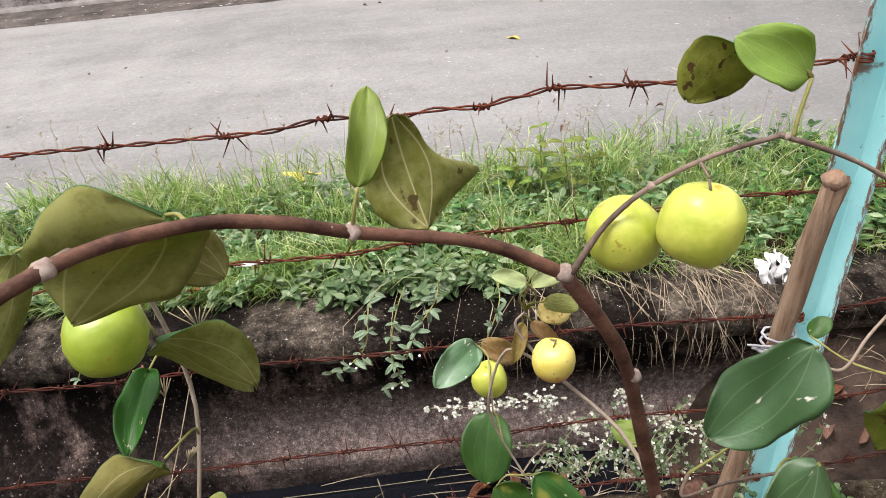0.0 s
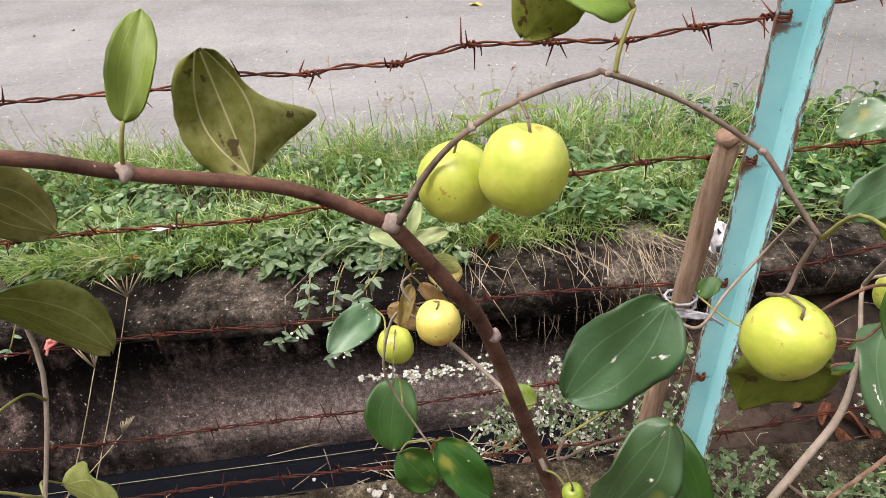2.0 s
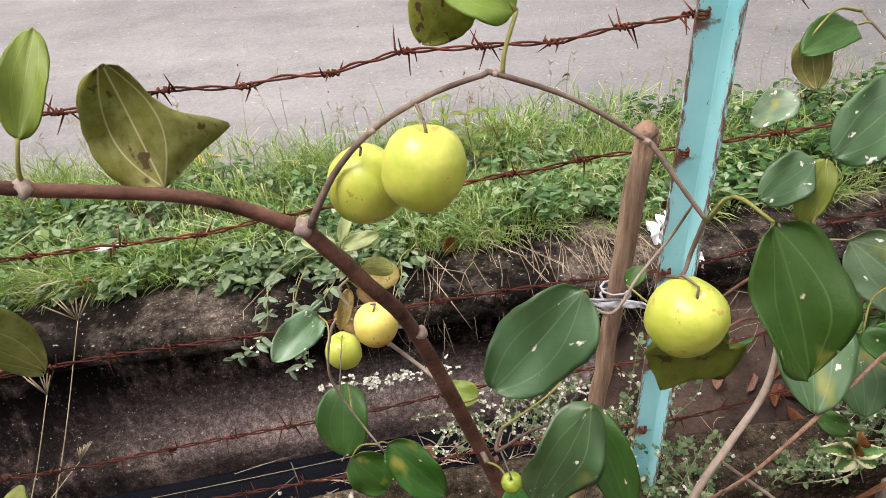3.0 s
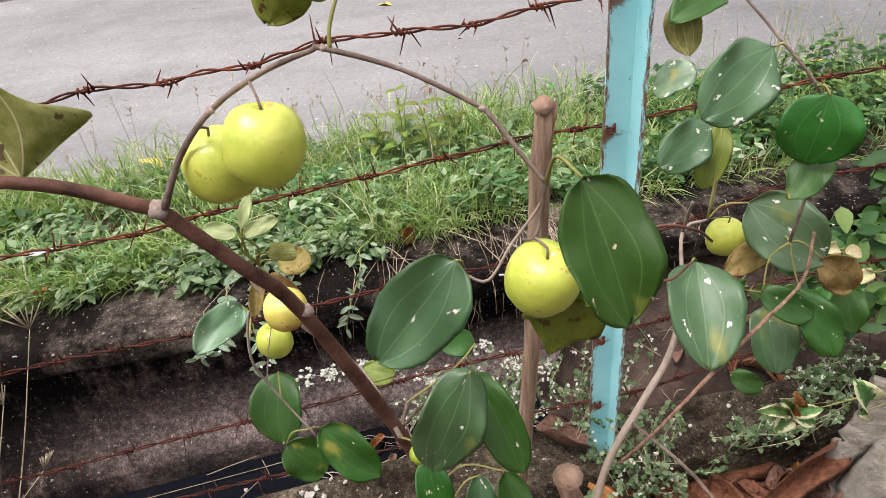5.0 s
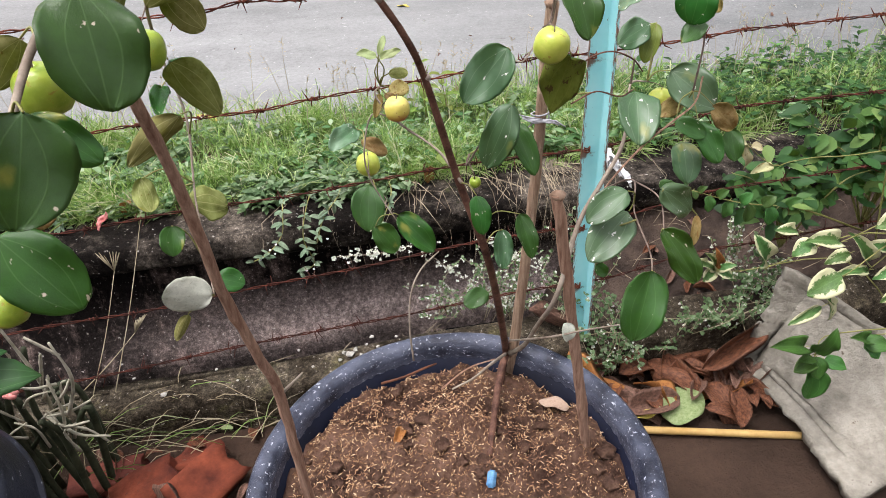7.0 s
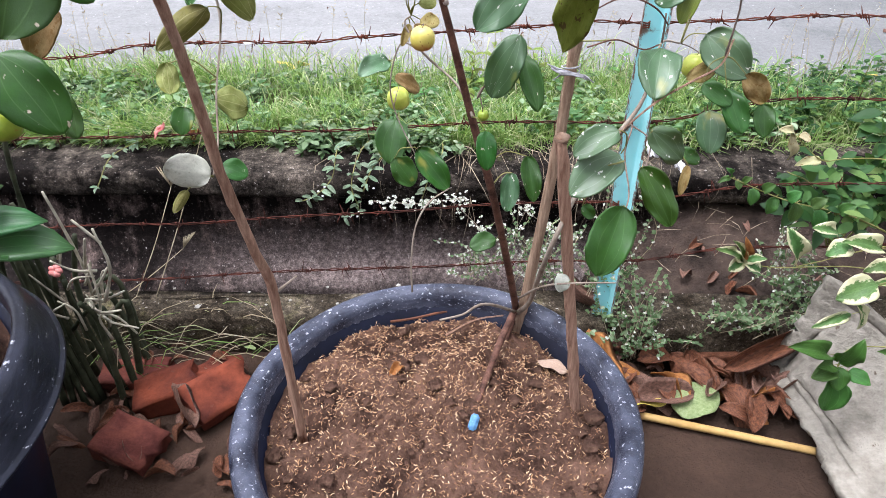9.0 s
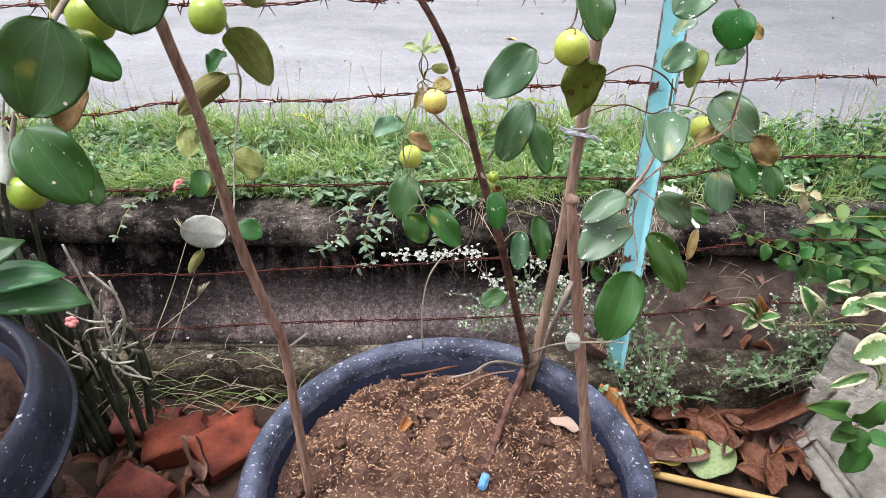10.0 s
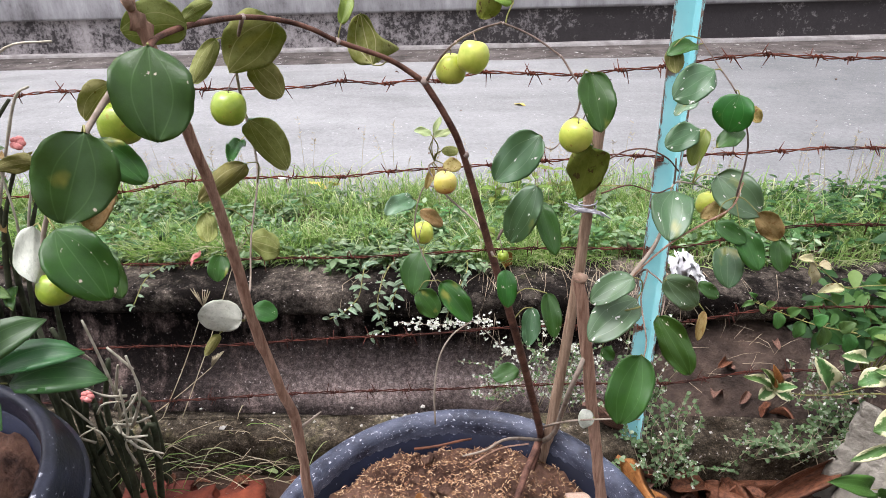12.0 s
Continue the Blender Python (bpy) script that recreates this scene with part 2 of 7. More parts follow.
def foliage(name, stops, rough=0.5, shine=0.2, glow=0.3):
    """Joined leaves and blades: the colour varies from piece to piece."""
    m, n, l, b = material(name)
    geo = n.new("ShaderNodeNewGeometry")
    v = coords(n, l)
    col = ramp(n, l, geo.outputs["Random Per Island"], stops)
    fine = noise_tex(n, l, v, 140, 4, 0.7)
    col = mix(n, l, 0.4, col, ramp(n, l, fine, [(0.25, 0.55), (0.75, 1.05)]), 'MULTIPLY')
    l.new(col, b.inputs["Base Color"])
    b.inputs["Roughness"].default_value = rough
    b.inputs["Specular IOR Level"].default_value = shine
    tr = n.new("ShaderNodeBsdfTranslucent")
    l.new(mix(n, l, 0.3, col, (0.4, 0.6, 0.05)), tr.inputs["Color"])
    sh = n.new("ShaderNodeMixShader")
    sh.inputs[0].default_value = glow
    l.new(b.outputs[0], sh.inputs[1])
    l.new(tr.outputs[0], sh.inputs[2])
    l.new(sh.outputs[0], n["Material Output"].inputs["Surface"])
    return m


M_SOIL = surface("damp_soil", (0.040, 0.024, 0.016), (0.115, 0.070, 0.048), 1.7, 0.85, 42, 1.0, 0.02, speck=(0.34, 0.28, 0.20), speck_at=0.72, speck_scale=90)
M_POTSOIL = surface("pot_soil", (0.030, 0.013, 0.008), (0.255, 0.145, 0.100), 11, 0.95, 8, 1.0, 0.016, speck=(0.46, 0.31, 0.17), speck_at=0.68, speck_scale=120)
M_BANK = surface("dark_silt", (0.020, 0.014, 0.011), (0.125, 0.088, 0.068), 9, 0.85, 9, 1.0, 0.016, speck=(0.34, 0.28, 0.23), speck_at=0.68, speck_scale=70)
M_CLAY = surface("reddish_clay_soil", (0.030, 0.015, 0.011), (0.23, 0.125, 0.085), 16, 0.95, 6, 1.0, 0.012)
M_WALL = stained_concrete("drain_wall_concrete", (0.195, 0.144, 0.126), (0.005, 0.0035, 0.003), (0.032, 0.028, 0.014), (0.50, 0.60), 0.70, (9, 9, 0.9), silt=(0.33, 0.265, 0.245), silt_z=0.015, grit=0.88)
M_COPING = stained_concrete("coping_concrete", (0.200, 0.168, 0.135), (0.008, 0.006, 0.005), (0.050, 0.056, 0.020), (0.48, 0.61), 0.60, (4, 4, 4), grit=0.9)
M_LEDGE = stained_concrete("mossy_ledge_concrete", (0.180, 0.150, 0.108), (0.022, 0.016, 0.010), (0.075, 0.070, 0.024), (0.43, 0.60), 0.55, (5, 5, 5))
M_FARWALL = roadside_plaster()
M_ROAD = road_surface()
M_KERBTOP = surface("pale_kerb_edge", (0.22, 0.20, 0.19), (0.46, 0.44, 0.42), 6, 0.9, 14, 0.8, 0.010)
M_UNSEENWALL = surface("unseen_wall_plaster", (0.58, 0.56, 0.53), (0.70, 0.68, 0.65), 1.2, 0.9, 30, 0.3, 0.004)
M_KERB = surface("kerb_concrete", (0.045, 0.038, 0.034), (0.16, 0.140, 0.128), 5, 0.9, 14, 0.8, 0.010, speck=(0.5, 0.49, 0.47), speck_at=0.62, speck_scale=16)
M_RUST = surface("rusty_wire", (0.045, 0.016, 0.012), (0.22, 0.062, 0.032), 30, 0.75, 6, 0.6, 0.001, metal=0.35)
M_DARKRUST = surface("dark_rusty_wire", (0.030, 0.014, 0.011), (0.13, 0.036, 0.022), 30, 0.8, 6, 0.6, 0.001, metal=0.2)
M_BARK = surface("red_brown_bark", (0.045, 0.020, 0.014), (0.21, 0.105, 0.072), 40, 0.6, 8, 0.5, 0.002, speck=(0.38, 0.30, 0.24), speck_at=0.70, speck_scale=140)
M_NODE = surface("pale_node_bark", (0.20, 0.13, 0.10), (0.48, 0.40, 0.35), 120, 0.7, 5, 0.6, 0.001)
M_TWIG = surface("pale_twig", (0.20, 0.15, 0.11), (0.42, 0.36, 0.29), 30, 0.7, 6, 0.5, 0.001)
M_PALETWIG = surface("bleached_twig", (0.30, 0.28, 0.20), (0.64, 0.60, 0.48), 30, 0.7, 6, 0.5, 0.001)
M_GREYBROWN = surface("grey_brown_shoot", (0.095, 0.066, 0.052), (0.27, 0.205, 0.165), 60, 0.7, 6, 0.6, 0.001)
M_GREENTWIG = surface("green_twig", (0.16, 0.17, 0.04), (0.34, 0.32, 0.12), 30, 0.6, 6, 0.3, 0.001)
M_GREYSTEM = surface("grey_green_stem", (0.016, 0.022, 0.010), (0.085, 0.095, 0.055), 22, 0.7, 6, 0.5, 0.002, speck=(0.26, 0.24, 0.19), speck_at=0.70, speck_scale=60)
M_STAKE = surface("weathered_stake", (0.36, 0.185, 0.120), (0.80, 0.52, 0.37), 5, 0.75, 7, 1.0, 0.006, stretch=(42, 42, 3.0), per_object=True, speck=(0.18, 0.08, 0.05), speck_at=0.72, speck_scale=4)
M_STAKEPALE = surface("pale_grey_brown_stake", (0.34, 0.205, 0.130), (0.74, 0.54, 0.38), 5, 0.75, 7, 1.0, 0.006, stretch=(42, 42, 3.0), speck=(0.17, 0.08, 0.05), speck_at=0.69, speck_scale=4)
M_CUTEND = surface("split_wood", (0.24, 0.14, 0.09), (0.50, 0.36, 0.26), 40, 0.8, 5, 0.8, 0.003)
M_BAMBOO = surface("yellow_bamboo", (0.48, 0.30, 0.10), (0.68, 0.48, 0.20), 8, 0.45, 6, 0.2, 0.001)
M_BRICK = surface("red_brick", (0.075, 0.020, 0.014), (0.28, 0.070, 0.034), 10, 0.9, 9, 0.8, 0.004, speck=(0.12, 0.04, 0.025), speck_at=0.64, speck_scale=50, per_object=True)
M_OLDBRICK = surface("stained_brick", (0.11, 0.032, 0.026), (0.26, 0.080, 0.055), 12, 0.9, 8, 0.7, 0.004, per_object=True)
M_SLAB = surface("grey_cement_slab", (0.17, 0.155, 0.125), (0.40, 0.37, 0.31), 7, 0.85, 8, 1.0, 0.010, speck=(0.14, 0.11, 0.08), speck_at=0.66, speck_scale=14)
M_STONE = surface("pale_pebble", (0.34, 0.32, 0.27), (0.68, 0.66, 0.60), 60, 0.85, 4, 0.5, 0.002)
M_BLACK = surface("scuffed_black_plastic", (0.003, 0.004, 0.012), (0.007, 0.010, 0.028), 7, 0.52, 9, 0.25, 0.001, speck=(0.20, 0.21, 0.26), speck_at=0.66, speck_scale=80, spec=0.18)
M_RIM = surface("scuffed_blue_black_rim", (0.008, 0.010, 0.022), (0.105, 0.118, 0.165), 14, 0.34, 6, 0.9, 0.003, stretch=(1, 1, 2), speck=(0.46, 0.48, 0.54), speck_at=0.605, speck_scale=110, spec=0.3)
M_DARKRIM = surface("scuffed_navy_rim", (0.003, 0.004, 0.009), (0.022, 0.025, 0.040), 9, 0.32, 8, 0.5, 0.002, stretch=(1, 1, 3), speck=(0.34, 0.35, 0.39), speck_at=0.63, speck_scale=60, spec=0.3)
M_BLUE = surface("blue_plastic", (0.08, 0.22, 0.42), (0.20, 0.42, 0.66), 80, 0.4, 4, 0.3, 0.001)
M_WHITE = surface("white_film", (0.90, 0.90, 0.91), (0.96, 0.96, 0.96), 30, 0.45, 4, 0.25, 0.001)
M_GREYWIRE = surface("grey_tie_wire", (0.26, 0.26, 0.28), (0.52, 0.52, 0.55), 60, 0.5, 4, 0.3, 0.001)
M_PINK = surface("pink_petal", (0.62, 0.16, 0.15), (0.80, 0.36, 0.32), 60, 0.6, 4, 0.3, 0.001)
M_LILAC = surface("lilac_petal", (0.55, 0.36, 0.66), (0.76, 0.60, 0.82), 60, 0.6, 4, 0.3, 0.001)
M_STRAW = surface("dry_straw", (0.30, 0.24, 0.14), (0.56, 0.49, 0.34), 20, 0.8, 5, 0.3, 0.001)
M_ROOT = surface("dead_roots", (0.16, 0.12, 0.080), (0.50, 0.42, 0.30), 20, 0.8, 5, 0.3, 0.001)
M_LITTER = surface("dry_leaf", (0.070, 0.027, 0.016), (0.235, 0.098, 0.052), 14, 0.6, 5, 0.5, 0.002, per_object=True)
M_LITTER2 = surface("grey_dry_leaf", (0.09, 0.048, 0.036), (0.25, 0.14, 0.10), 14, 0.7, 5, 0.5, 0.002, per_object=True)
M_LITTER3 = surface("orange_dry_leaf", (0.24, 0.085, 0.025), (0.44, 0.20, 0.06), 14, 0.6, 5, 0.5, 0.002, per_object=True)
M_PALELEAF = surface("pale_dry_leaf", (0.42, 0.28, 0.20), (0.62, 0.46, 0.35), 24, 0.7, 5, 0.4, 0.002)
M_YELLOWLEAF = surface("yellow_fallen_leaf", (0.55, 0.42, 0.05), (0.72, 0.60, 0.18), 20, 0.6, 5, 0.3, 0.001)
M_LIME = surface("pale_green_fallen_leaf", (0.17, 0.24, 0.085), (0.31, 0.37, 0.18), 16, 0.5, 5, 0.4, 0.002)
M_HUSK = foliage("rice_husks", [(0.0, (0.090, 0.036, 0.018)), (0.5, (0.24, 0.115, 0.055)), (0.82, (0.44, 0.26, 0.13)), (1.0, (0.68, 0.50, 0.31))], 0.55, 0.4, 0.05)
M_GRASS = foliage("grass_blades", [(0.0, (0.075, 0.150, 0.042)), (0.22, (0.185, 0.32, 0.090)), (0.58, (0.33, 0.48, 0.165)), (0.82, (0.52, 0.59, 0.29)), (1.0, (0.70, 0.65, 0.46))], glow=0.42)
M_WEEDS = foliage("small_weed_leaves", [(0.0, (0.055, 0.145, 0.050)), (0.40, (0.115, 0.235, 0.090)), (0.75, (0.22, 0.34, 0.165)), (1.0, (0.42, 0.52, 0.34))], glow=0.34)
M_CREEP = foliage("creeper_leaves", [(0.0, (0.045, 0.095, 0.035)), (0.6, (0.120, 0.190, 0.088)), (0.9, (0.21, 0.29, 0.16)), (1.0, (0.34, 0.40, 0.27))], glow=0.25)
M_BUSH = foliage("dark_bush_leaves", [(0.0, (0.014, 0.048, 0.014)), (0.5, (0.030, 0.095, 0.022)), (0.85, (0.070, 0.155, 0.036)), (1.0, (0.16, 0.24, 0.065))], 0.55, 0.22, 0.2)
M_PETALS = foliage("white_petals", [(0.0, (0.42, 0.46, 0.34)), (0.5, (0.62, 0.63, 0.55)), (1.0, (0.82, 0.82, 0.78))], 0.6, 0.3, 0.2)
M_WEED = leaf_material("weed_leaf", (0.12, 0.27, 0.06), (0.22, 0.36, 0.12), None, rough=0.5, shine=0.35, glow=0.25)
M_GREYWEED = leaf_material("grey_green_weed_leaf", (0.19, 0.28, 0.17), (0.30, 0.38, 0.26), None, rough=0.6, shine=0.3, glow=0.25, mottle=(0.28, 0.36, 0.25))
M_TOP = leaf_material("jujube_leaf_top", (0.031, 0.116, 0.014), (0.15, 0.28, 0.09), (0.62, 0.54, 0.40), 0.685, 0.33, 0.38, 0.22, tint=0.28, dust_sheen=0.10, ribs=0.26)
# paler copy of the leaf top, with dust and sky sheen in its colour
M_DUSTYSHEEN = leaf_material("dusty_sheen_leaf_top", (0.060, 0.142, 0.050), (0.24, 0.34, 0.20), (0.78, 0.76, 0.68), 0.655, 0.34, 0.7, 0.22, tint=0.24, dust_sheen=0.75)
M_UNDER = leaf_material("jujube_leaf_underside", (0.27, 0.275, 0.070), (0.62, 0.58, 0.26), (0.15, 0.09, 0.02), 0.70, 0.6, 0.3, 0.44, tint=0.15, mottle=(0.40, 0.40, 0.14), ribs=0.7)
M_DARKOLIVE = leaf_material("dark_olive_underside", (0.18, 0.19, 0.022), (0.30, 0.30, 0.07), (0.08, 0.035, 0.015), 0.62, 0.6, 0.3, 0.25, tint=0.05, mottle=(0.25, 0.26, 0.045))
M_YELLOWING = leaf_material("yellowing_leaf", (0.25, 0.26, 0.05), (0.70, 0.62, 0.34), (0.10, 0.06, 0.02), 0.63, 0.5, 0.35, 0.46, tint=0.05, mottle=(0.40, 0.40, 0.15), ribs=0.95)
M_YOUNG = leaf_material("young_leaf", (0.23, 0.33, 0.055), (0.36, 0.48, 0.14), None, rough=0.4, shine=0.4, glow=0.35)
M_FRESH = leaf_material("pale_fresh_leaf", (0.50, 0.56, 0.27), (0.62, 0.66, 0.40), None, rough=0.5, shine=0.3, glow=0.4, tint=0.08)
M_PALEUNDER = leaf_material("pale_leaf_underside", (0.50, 0.52, 0.43), (0.62, 0.63, 0.52), (0.30, 0.28, 0.18), 0.74, 0.6, 0.3, 0.18, tint=0.05, mottle=(0.60, 0.61, 0.52))
M_BROWNLEAF = leaf_material("withered_leaf", (0.26, 0.17, 0.05), (0.40, 0.28, 0.11), (0.20, 0.10, 0.03), 0.6, 0.6, 0.3, 0.30, tint=0.15, mottle=(0.38, 0.30, 0.12))
M_SAPLING = leaf_material("glossy_sapling_leaf", (0.034, 0.115, 0.026), (0.15, 0.27, 0.09), None, rough=0.38, shine=0.5, glow=0.2)
M_VARIEG = leaf_material("cream_edged_leaf", (0.070, 0.165, 0.040), (0.20, 0.32, 0.12), None, rough=0.45, shine=0.35, glow=0.22, edge=(0.60, 0.59, 0.36), tint=0.15, mottle=(0.13, 0.25, 0.07))
M_SHOOT = leaf_material("shoot_leaf", (0.060, 0.155, 0.030), (0.14, 0.26, 0.08), None, rough=0.45, shine=0.4, glow=0.22, tint=0.25)
M_CREAM = leaf_material("cream_withered_leaf", (0.54, 0.50, 0.28), (0.62, 0.58, 0.38), (0.26, 0.18, 0.07), 0.62, rough=0.6, shine=0.3, glow=0.25, tint=0.1)
M_MINT = leaf_material("mint_leaf", (0.055, 0.165, 0.028), (0.14, 0.30, 0.07), None, rough=0.5, shine=0.35, glow=0.22, tint=0.25)
M_FRUIT = fruit_material("ripening_jujube_skin", (0.33, 0.41, 0.042), (0.51, 0.54, 0.10), (0.5, 0.2, 0.03), 0)
M_FRUITGREEN = fruit_material("green_jujube_skin", (0.19, 0.29, 0.022), (0.31, 0.39, 0.045), (0.5, 0.2, 0.03), 0)
M_FRUITRED = fruit_material("blushed_jujube_skin", (0.58, 0.50, 0.09), (0.70, 0.60, 0.17), (0.38, 0.085, 0.012), 1)


def post_paint():
    m, n, l, b = material("turquoise_paint_over_rust")
    v = coords(n, l)
    vs = coords(n, l, (10, 10, 2.0))
    chips = noise_tex(n, l, vs, 4.0, 6, 0.7)
    broad = noise_tex(n, l, v, 6, 4)
    fine = noise_tex(n, l, v, 120, 4, 0.6)
    col = mix(n, l, ramp(n, l, broad, [(0.3, 0.0), (0.7, 1.0)]), (0.24, 0.62, 0.66), (0.42, 0.78, 0.78))
    col = mix(n, l, ramp(n, l, fine, [(0.62, 0.0), (0.72, 0.4)]), col, (0.40, 0.66, 0.66))
    rust = mix(n, l, fine, (0.05, 0.025, 0.018), (0.28, 0.10, 0.04))
    col = mix(n, l, ramp(n, l, chips, [(0.70, 0.0), (0.715, 1.0)]), col, rust)
    # bare rust where the strands are tied, and chipped paint along both edges
    tc = n.new("ShaderNodeTexCoord")
    xyz = n.new("ShaderNodeSeparateXYZ")
    l.new(tc.outputs["Object"], xyz.inputs[0])

    def calc(op, *vals):
        q = n.new("ShaderNodeMath")
        q.operation = op
        for s, val in zip(q.inputs, vals):
            if isinstance(val, (int, float)):
                s.default_value = val
            else:
                l.new(val, s)
        return q.outputs[0]
    ragged = calc('MULTIPLY', calc('SUBTRACT', noise_tex(n, l, v, 45, 5, 0.75), 0.5), 0.05)
    for tied in (1.078, 0.894, 0.690, 0.490, 0.320):
        off = calc('ABSOLUTE', calc('ADD', xyz.outputs["Z"], 0.012 - tied))
        spread = calc('ADD', calc('ADD', off, calc('MULTIPLY', xyz.outputs["X"], 0.45)), ragged)
        col = mix(n, l, ramp(n, l, spread, [(0.010, 0.9), (0.016, 0.0)]), col, rust)
    from_edge = calc('MINIMUM', calc('ABSOLUTE', xyz.outputs["X"]), calc('ABSOLUTE', calc('ADD', xyz.outputs["Y"], 0.031)))
    worn = calc('ADD', from_edge, calc('MULTIPLY', calc('SUBTRACT', noise_tex(n, l, vs, 22, 4, 0.7), 0.5), 0.035))
    col = mix(n, l, ramp(n, l, worn, [(0.0005, 0.95), (0.0022, 0.0)]), col, rust)
    dots = noise_tex(n, l, v, 95, 3, 0.6)
    col = mix(n, l, ramp(n, l, dots, [(0.70, 0.0), (0.73, 0.9)]), col, rust)
    l.new(col, b.inputs["Base Color"])
    b.inputs["Roughness"].default_value = 0.45
    bump(n, l, b, chips, 0.3, 0.002)
    return m


def ditch_water():
    m, n, l, b = material("black_drain_water")
    v = coords(n, l)
    b.inputs["Base Color"].default_value = (0.006, 0.007, 0.010, 1)
    b.inputs["Roughness"].default_value = 0.06
    b.inputs["IOR"].default_value = 1.33
    bump(n, l, b, noise_tex(n, l, v, 22, 3), 0.08, 0.01)
    return m


M_POST = post_paint()
M_WATER = ditch_water()


# ---- building helpers ----
def world_of(ob):
    return (world_of(ob.parent) @ ob.matrix_parent_inverse if ob.parent else Matrix()) @ ob.matrix_basis


def smooth(me):
    me.polygons.foreach_set("use_smooth", [True] * len(me.polygons))
    return me


def mesh_of(bm, name, flat=False):
    me = bpy.data.meshes.new(name)
    bm.to_mesh(me)
    bm.free()
    return me if flat else smooth(me)


def thing(name, at, label, category, group=""):
    ob = new(name)
    ob.empty_display_size = 0.05
    ob.matrix_basis = Matrix.Translation(at)
    return tagged(ob, label, category, group)


def part(name, data, mats, parent, label="", at=None, kind=""):
    """Links a bmesh or mesh as one object under a thing or a part, at the world pose at."""
    if isinstance(data, bmesh.types.BMesh):
        data = mesh_of(data, name)
    ob = new(name, data)
    mats = mats if isinstance(mats, (list, tuple)) else [mats]
    if len(data.materials) == 0:
        for m in mats:
            data.materials.append(m)
    else:
        for slot, m in zip(ob.material_slots, mats):
            slot.link = 'OBJECT'
            slot.material = m
    ob.matrix_basis = at if at is not None else Matrix()
    if parent:
        ob.parent = parent
        ob.matrix_parent_inverse = world_of(parent).inverted()
    return tagged(ob, label, kind=kind)


def solo(name, data, mats, label, category, group="", kind="", at=None):
    ob = part(name, data, mats, None, label, at)
    return tagged(ob, label, category, group, kind)


def curve_points(pts, steps=4):
    """Catmull-Rom through rows of any width."""
    p = np.array(pts, float)
    p = np.vstack([2 * p[0] - p[1], p, 2 * p[-1] - p[-2]])
    res = []
    for i in range(1, len(p) - 2):
        for k in range(steps):
            u = k / steps
            res.append(0.5 * (2 * p[i] + (p[i + 1] - p[i - 1]) * u + (2 * p[i - 1] - 5 * p[i] + 4 * p[i + 1] - p[i + 2]) * u * u
                              + (3 * p[i] - p[i - 1] - 3 * p[i + 1] + p[i + 2]) * u ** 3))
    res.append(p[-2])
    return np.array(res)


def tube(bm, pts, sides=8, knots=0.0, seed=0):
    """A round rod through rows of x, y, z, radius, closed at both ends."""
    rng = random.Random(seed)
    rings = []
    side = Vector((0.3, 1, 0.2))
    n = len(pts)
    for i, (x, y, z, r) in enumerate(pts):
        a, b = pts[max(i - 1, 0)], pts[min(i + 1, n - 1)]
        d = Vector(b[:3]) - Vector(a[:3])
        d = d.normalized() if d.length > 1e-9 else Vector((0, 0, 1))
        side = side - d * side.dot(d)
        side = side.normalized() if side.length > 1e-6 else d.orthogonal().normalized()
        up = d.cross(side)
        r = r * (1 + knots * rng.uniform(-1, 1))
        rings.append([bm.verts.new(Vector((x, y, z)) + (side * math.cos(k * math.tau / sides) + up * math.sin(k * math.tau / sides)) * r)
                      for k in range(sides)])
    for a, b in zip(rings, rings[1:]):
        for k in range(sides):
            bm.faces.new((a[k], a[(k + 1) % sides], b[(k + 1) % sides], b[k]))
    bm.faces.new(rings[0][::-1])
    bm.faces.new(rings[-1])


def rod(pts, sides=8, steps=4, knots=0.0, seed=0):
    bm = bmesh.new()
    tube(bm, curve_points(pts, steps) if steps > 1 else pts, sides, knots, seed)
    return bm


def revolve(profile, sides=64, wobble=0.0):
    """Turns rows of radius, z round the z axis."""
    bm = bmesh.new()
    rings = []
    for r, z in profile:
        rings.append([bm.verts.new((r * math.cos(a), r * math.sin(a), z + wobble * noise.noise((3 * math.cos(a), 3 * math.sin(a), r))))
                      for a in (k * math.tau / sides for k in range(sides))])
    for a, b in zip(rings, rings[1:]):
        for k in range(sides):
            bm.faces.new((a[k], a[(k + 1) % sides], b[(k + 1) % sides], b[k]))
    return bm


def box(size, bevel=0.003, rough=0.0, cuts=0):
    bm = bmesh.new()
    bmesh.ops.create_cube(bm, size=1)
    bmesh.ops.scale(bm, vec=size, verts=bm.verts)
    if cuts:
        bmesh.ops.subdivide_edges(bm, edges=bm.edges, cuts=cuts, use_grid_fill=True)
    if bevel and not cuts:
        bmesh.ops.bevel(bm, geom=bm.edges, offset=bevel, segments=2, affect='EDGES')
    if rough:
        for v in bm.verts:
            v.co += noise.noise_vector(v.co * 25) * rough
    return bm


XS = [-60, -30, -15, -8, -5, -3.6] + [round(-2.8 + 0.05 * i, 3) for i in range(133)] + [4.5, 6, 9, 16, 30, 60]


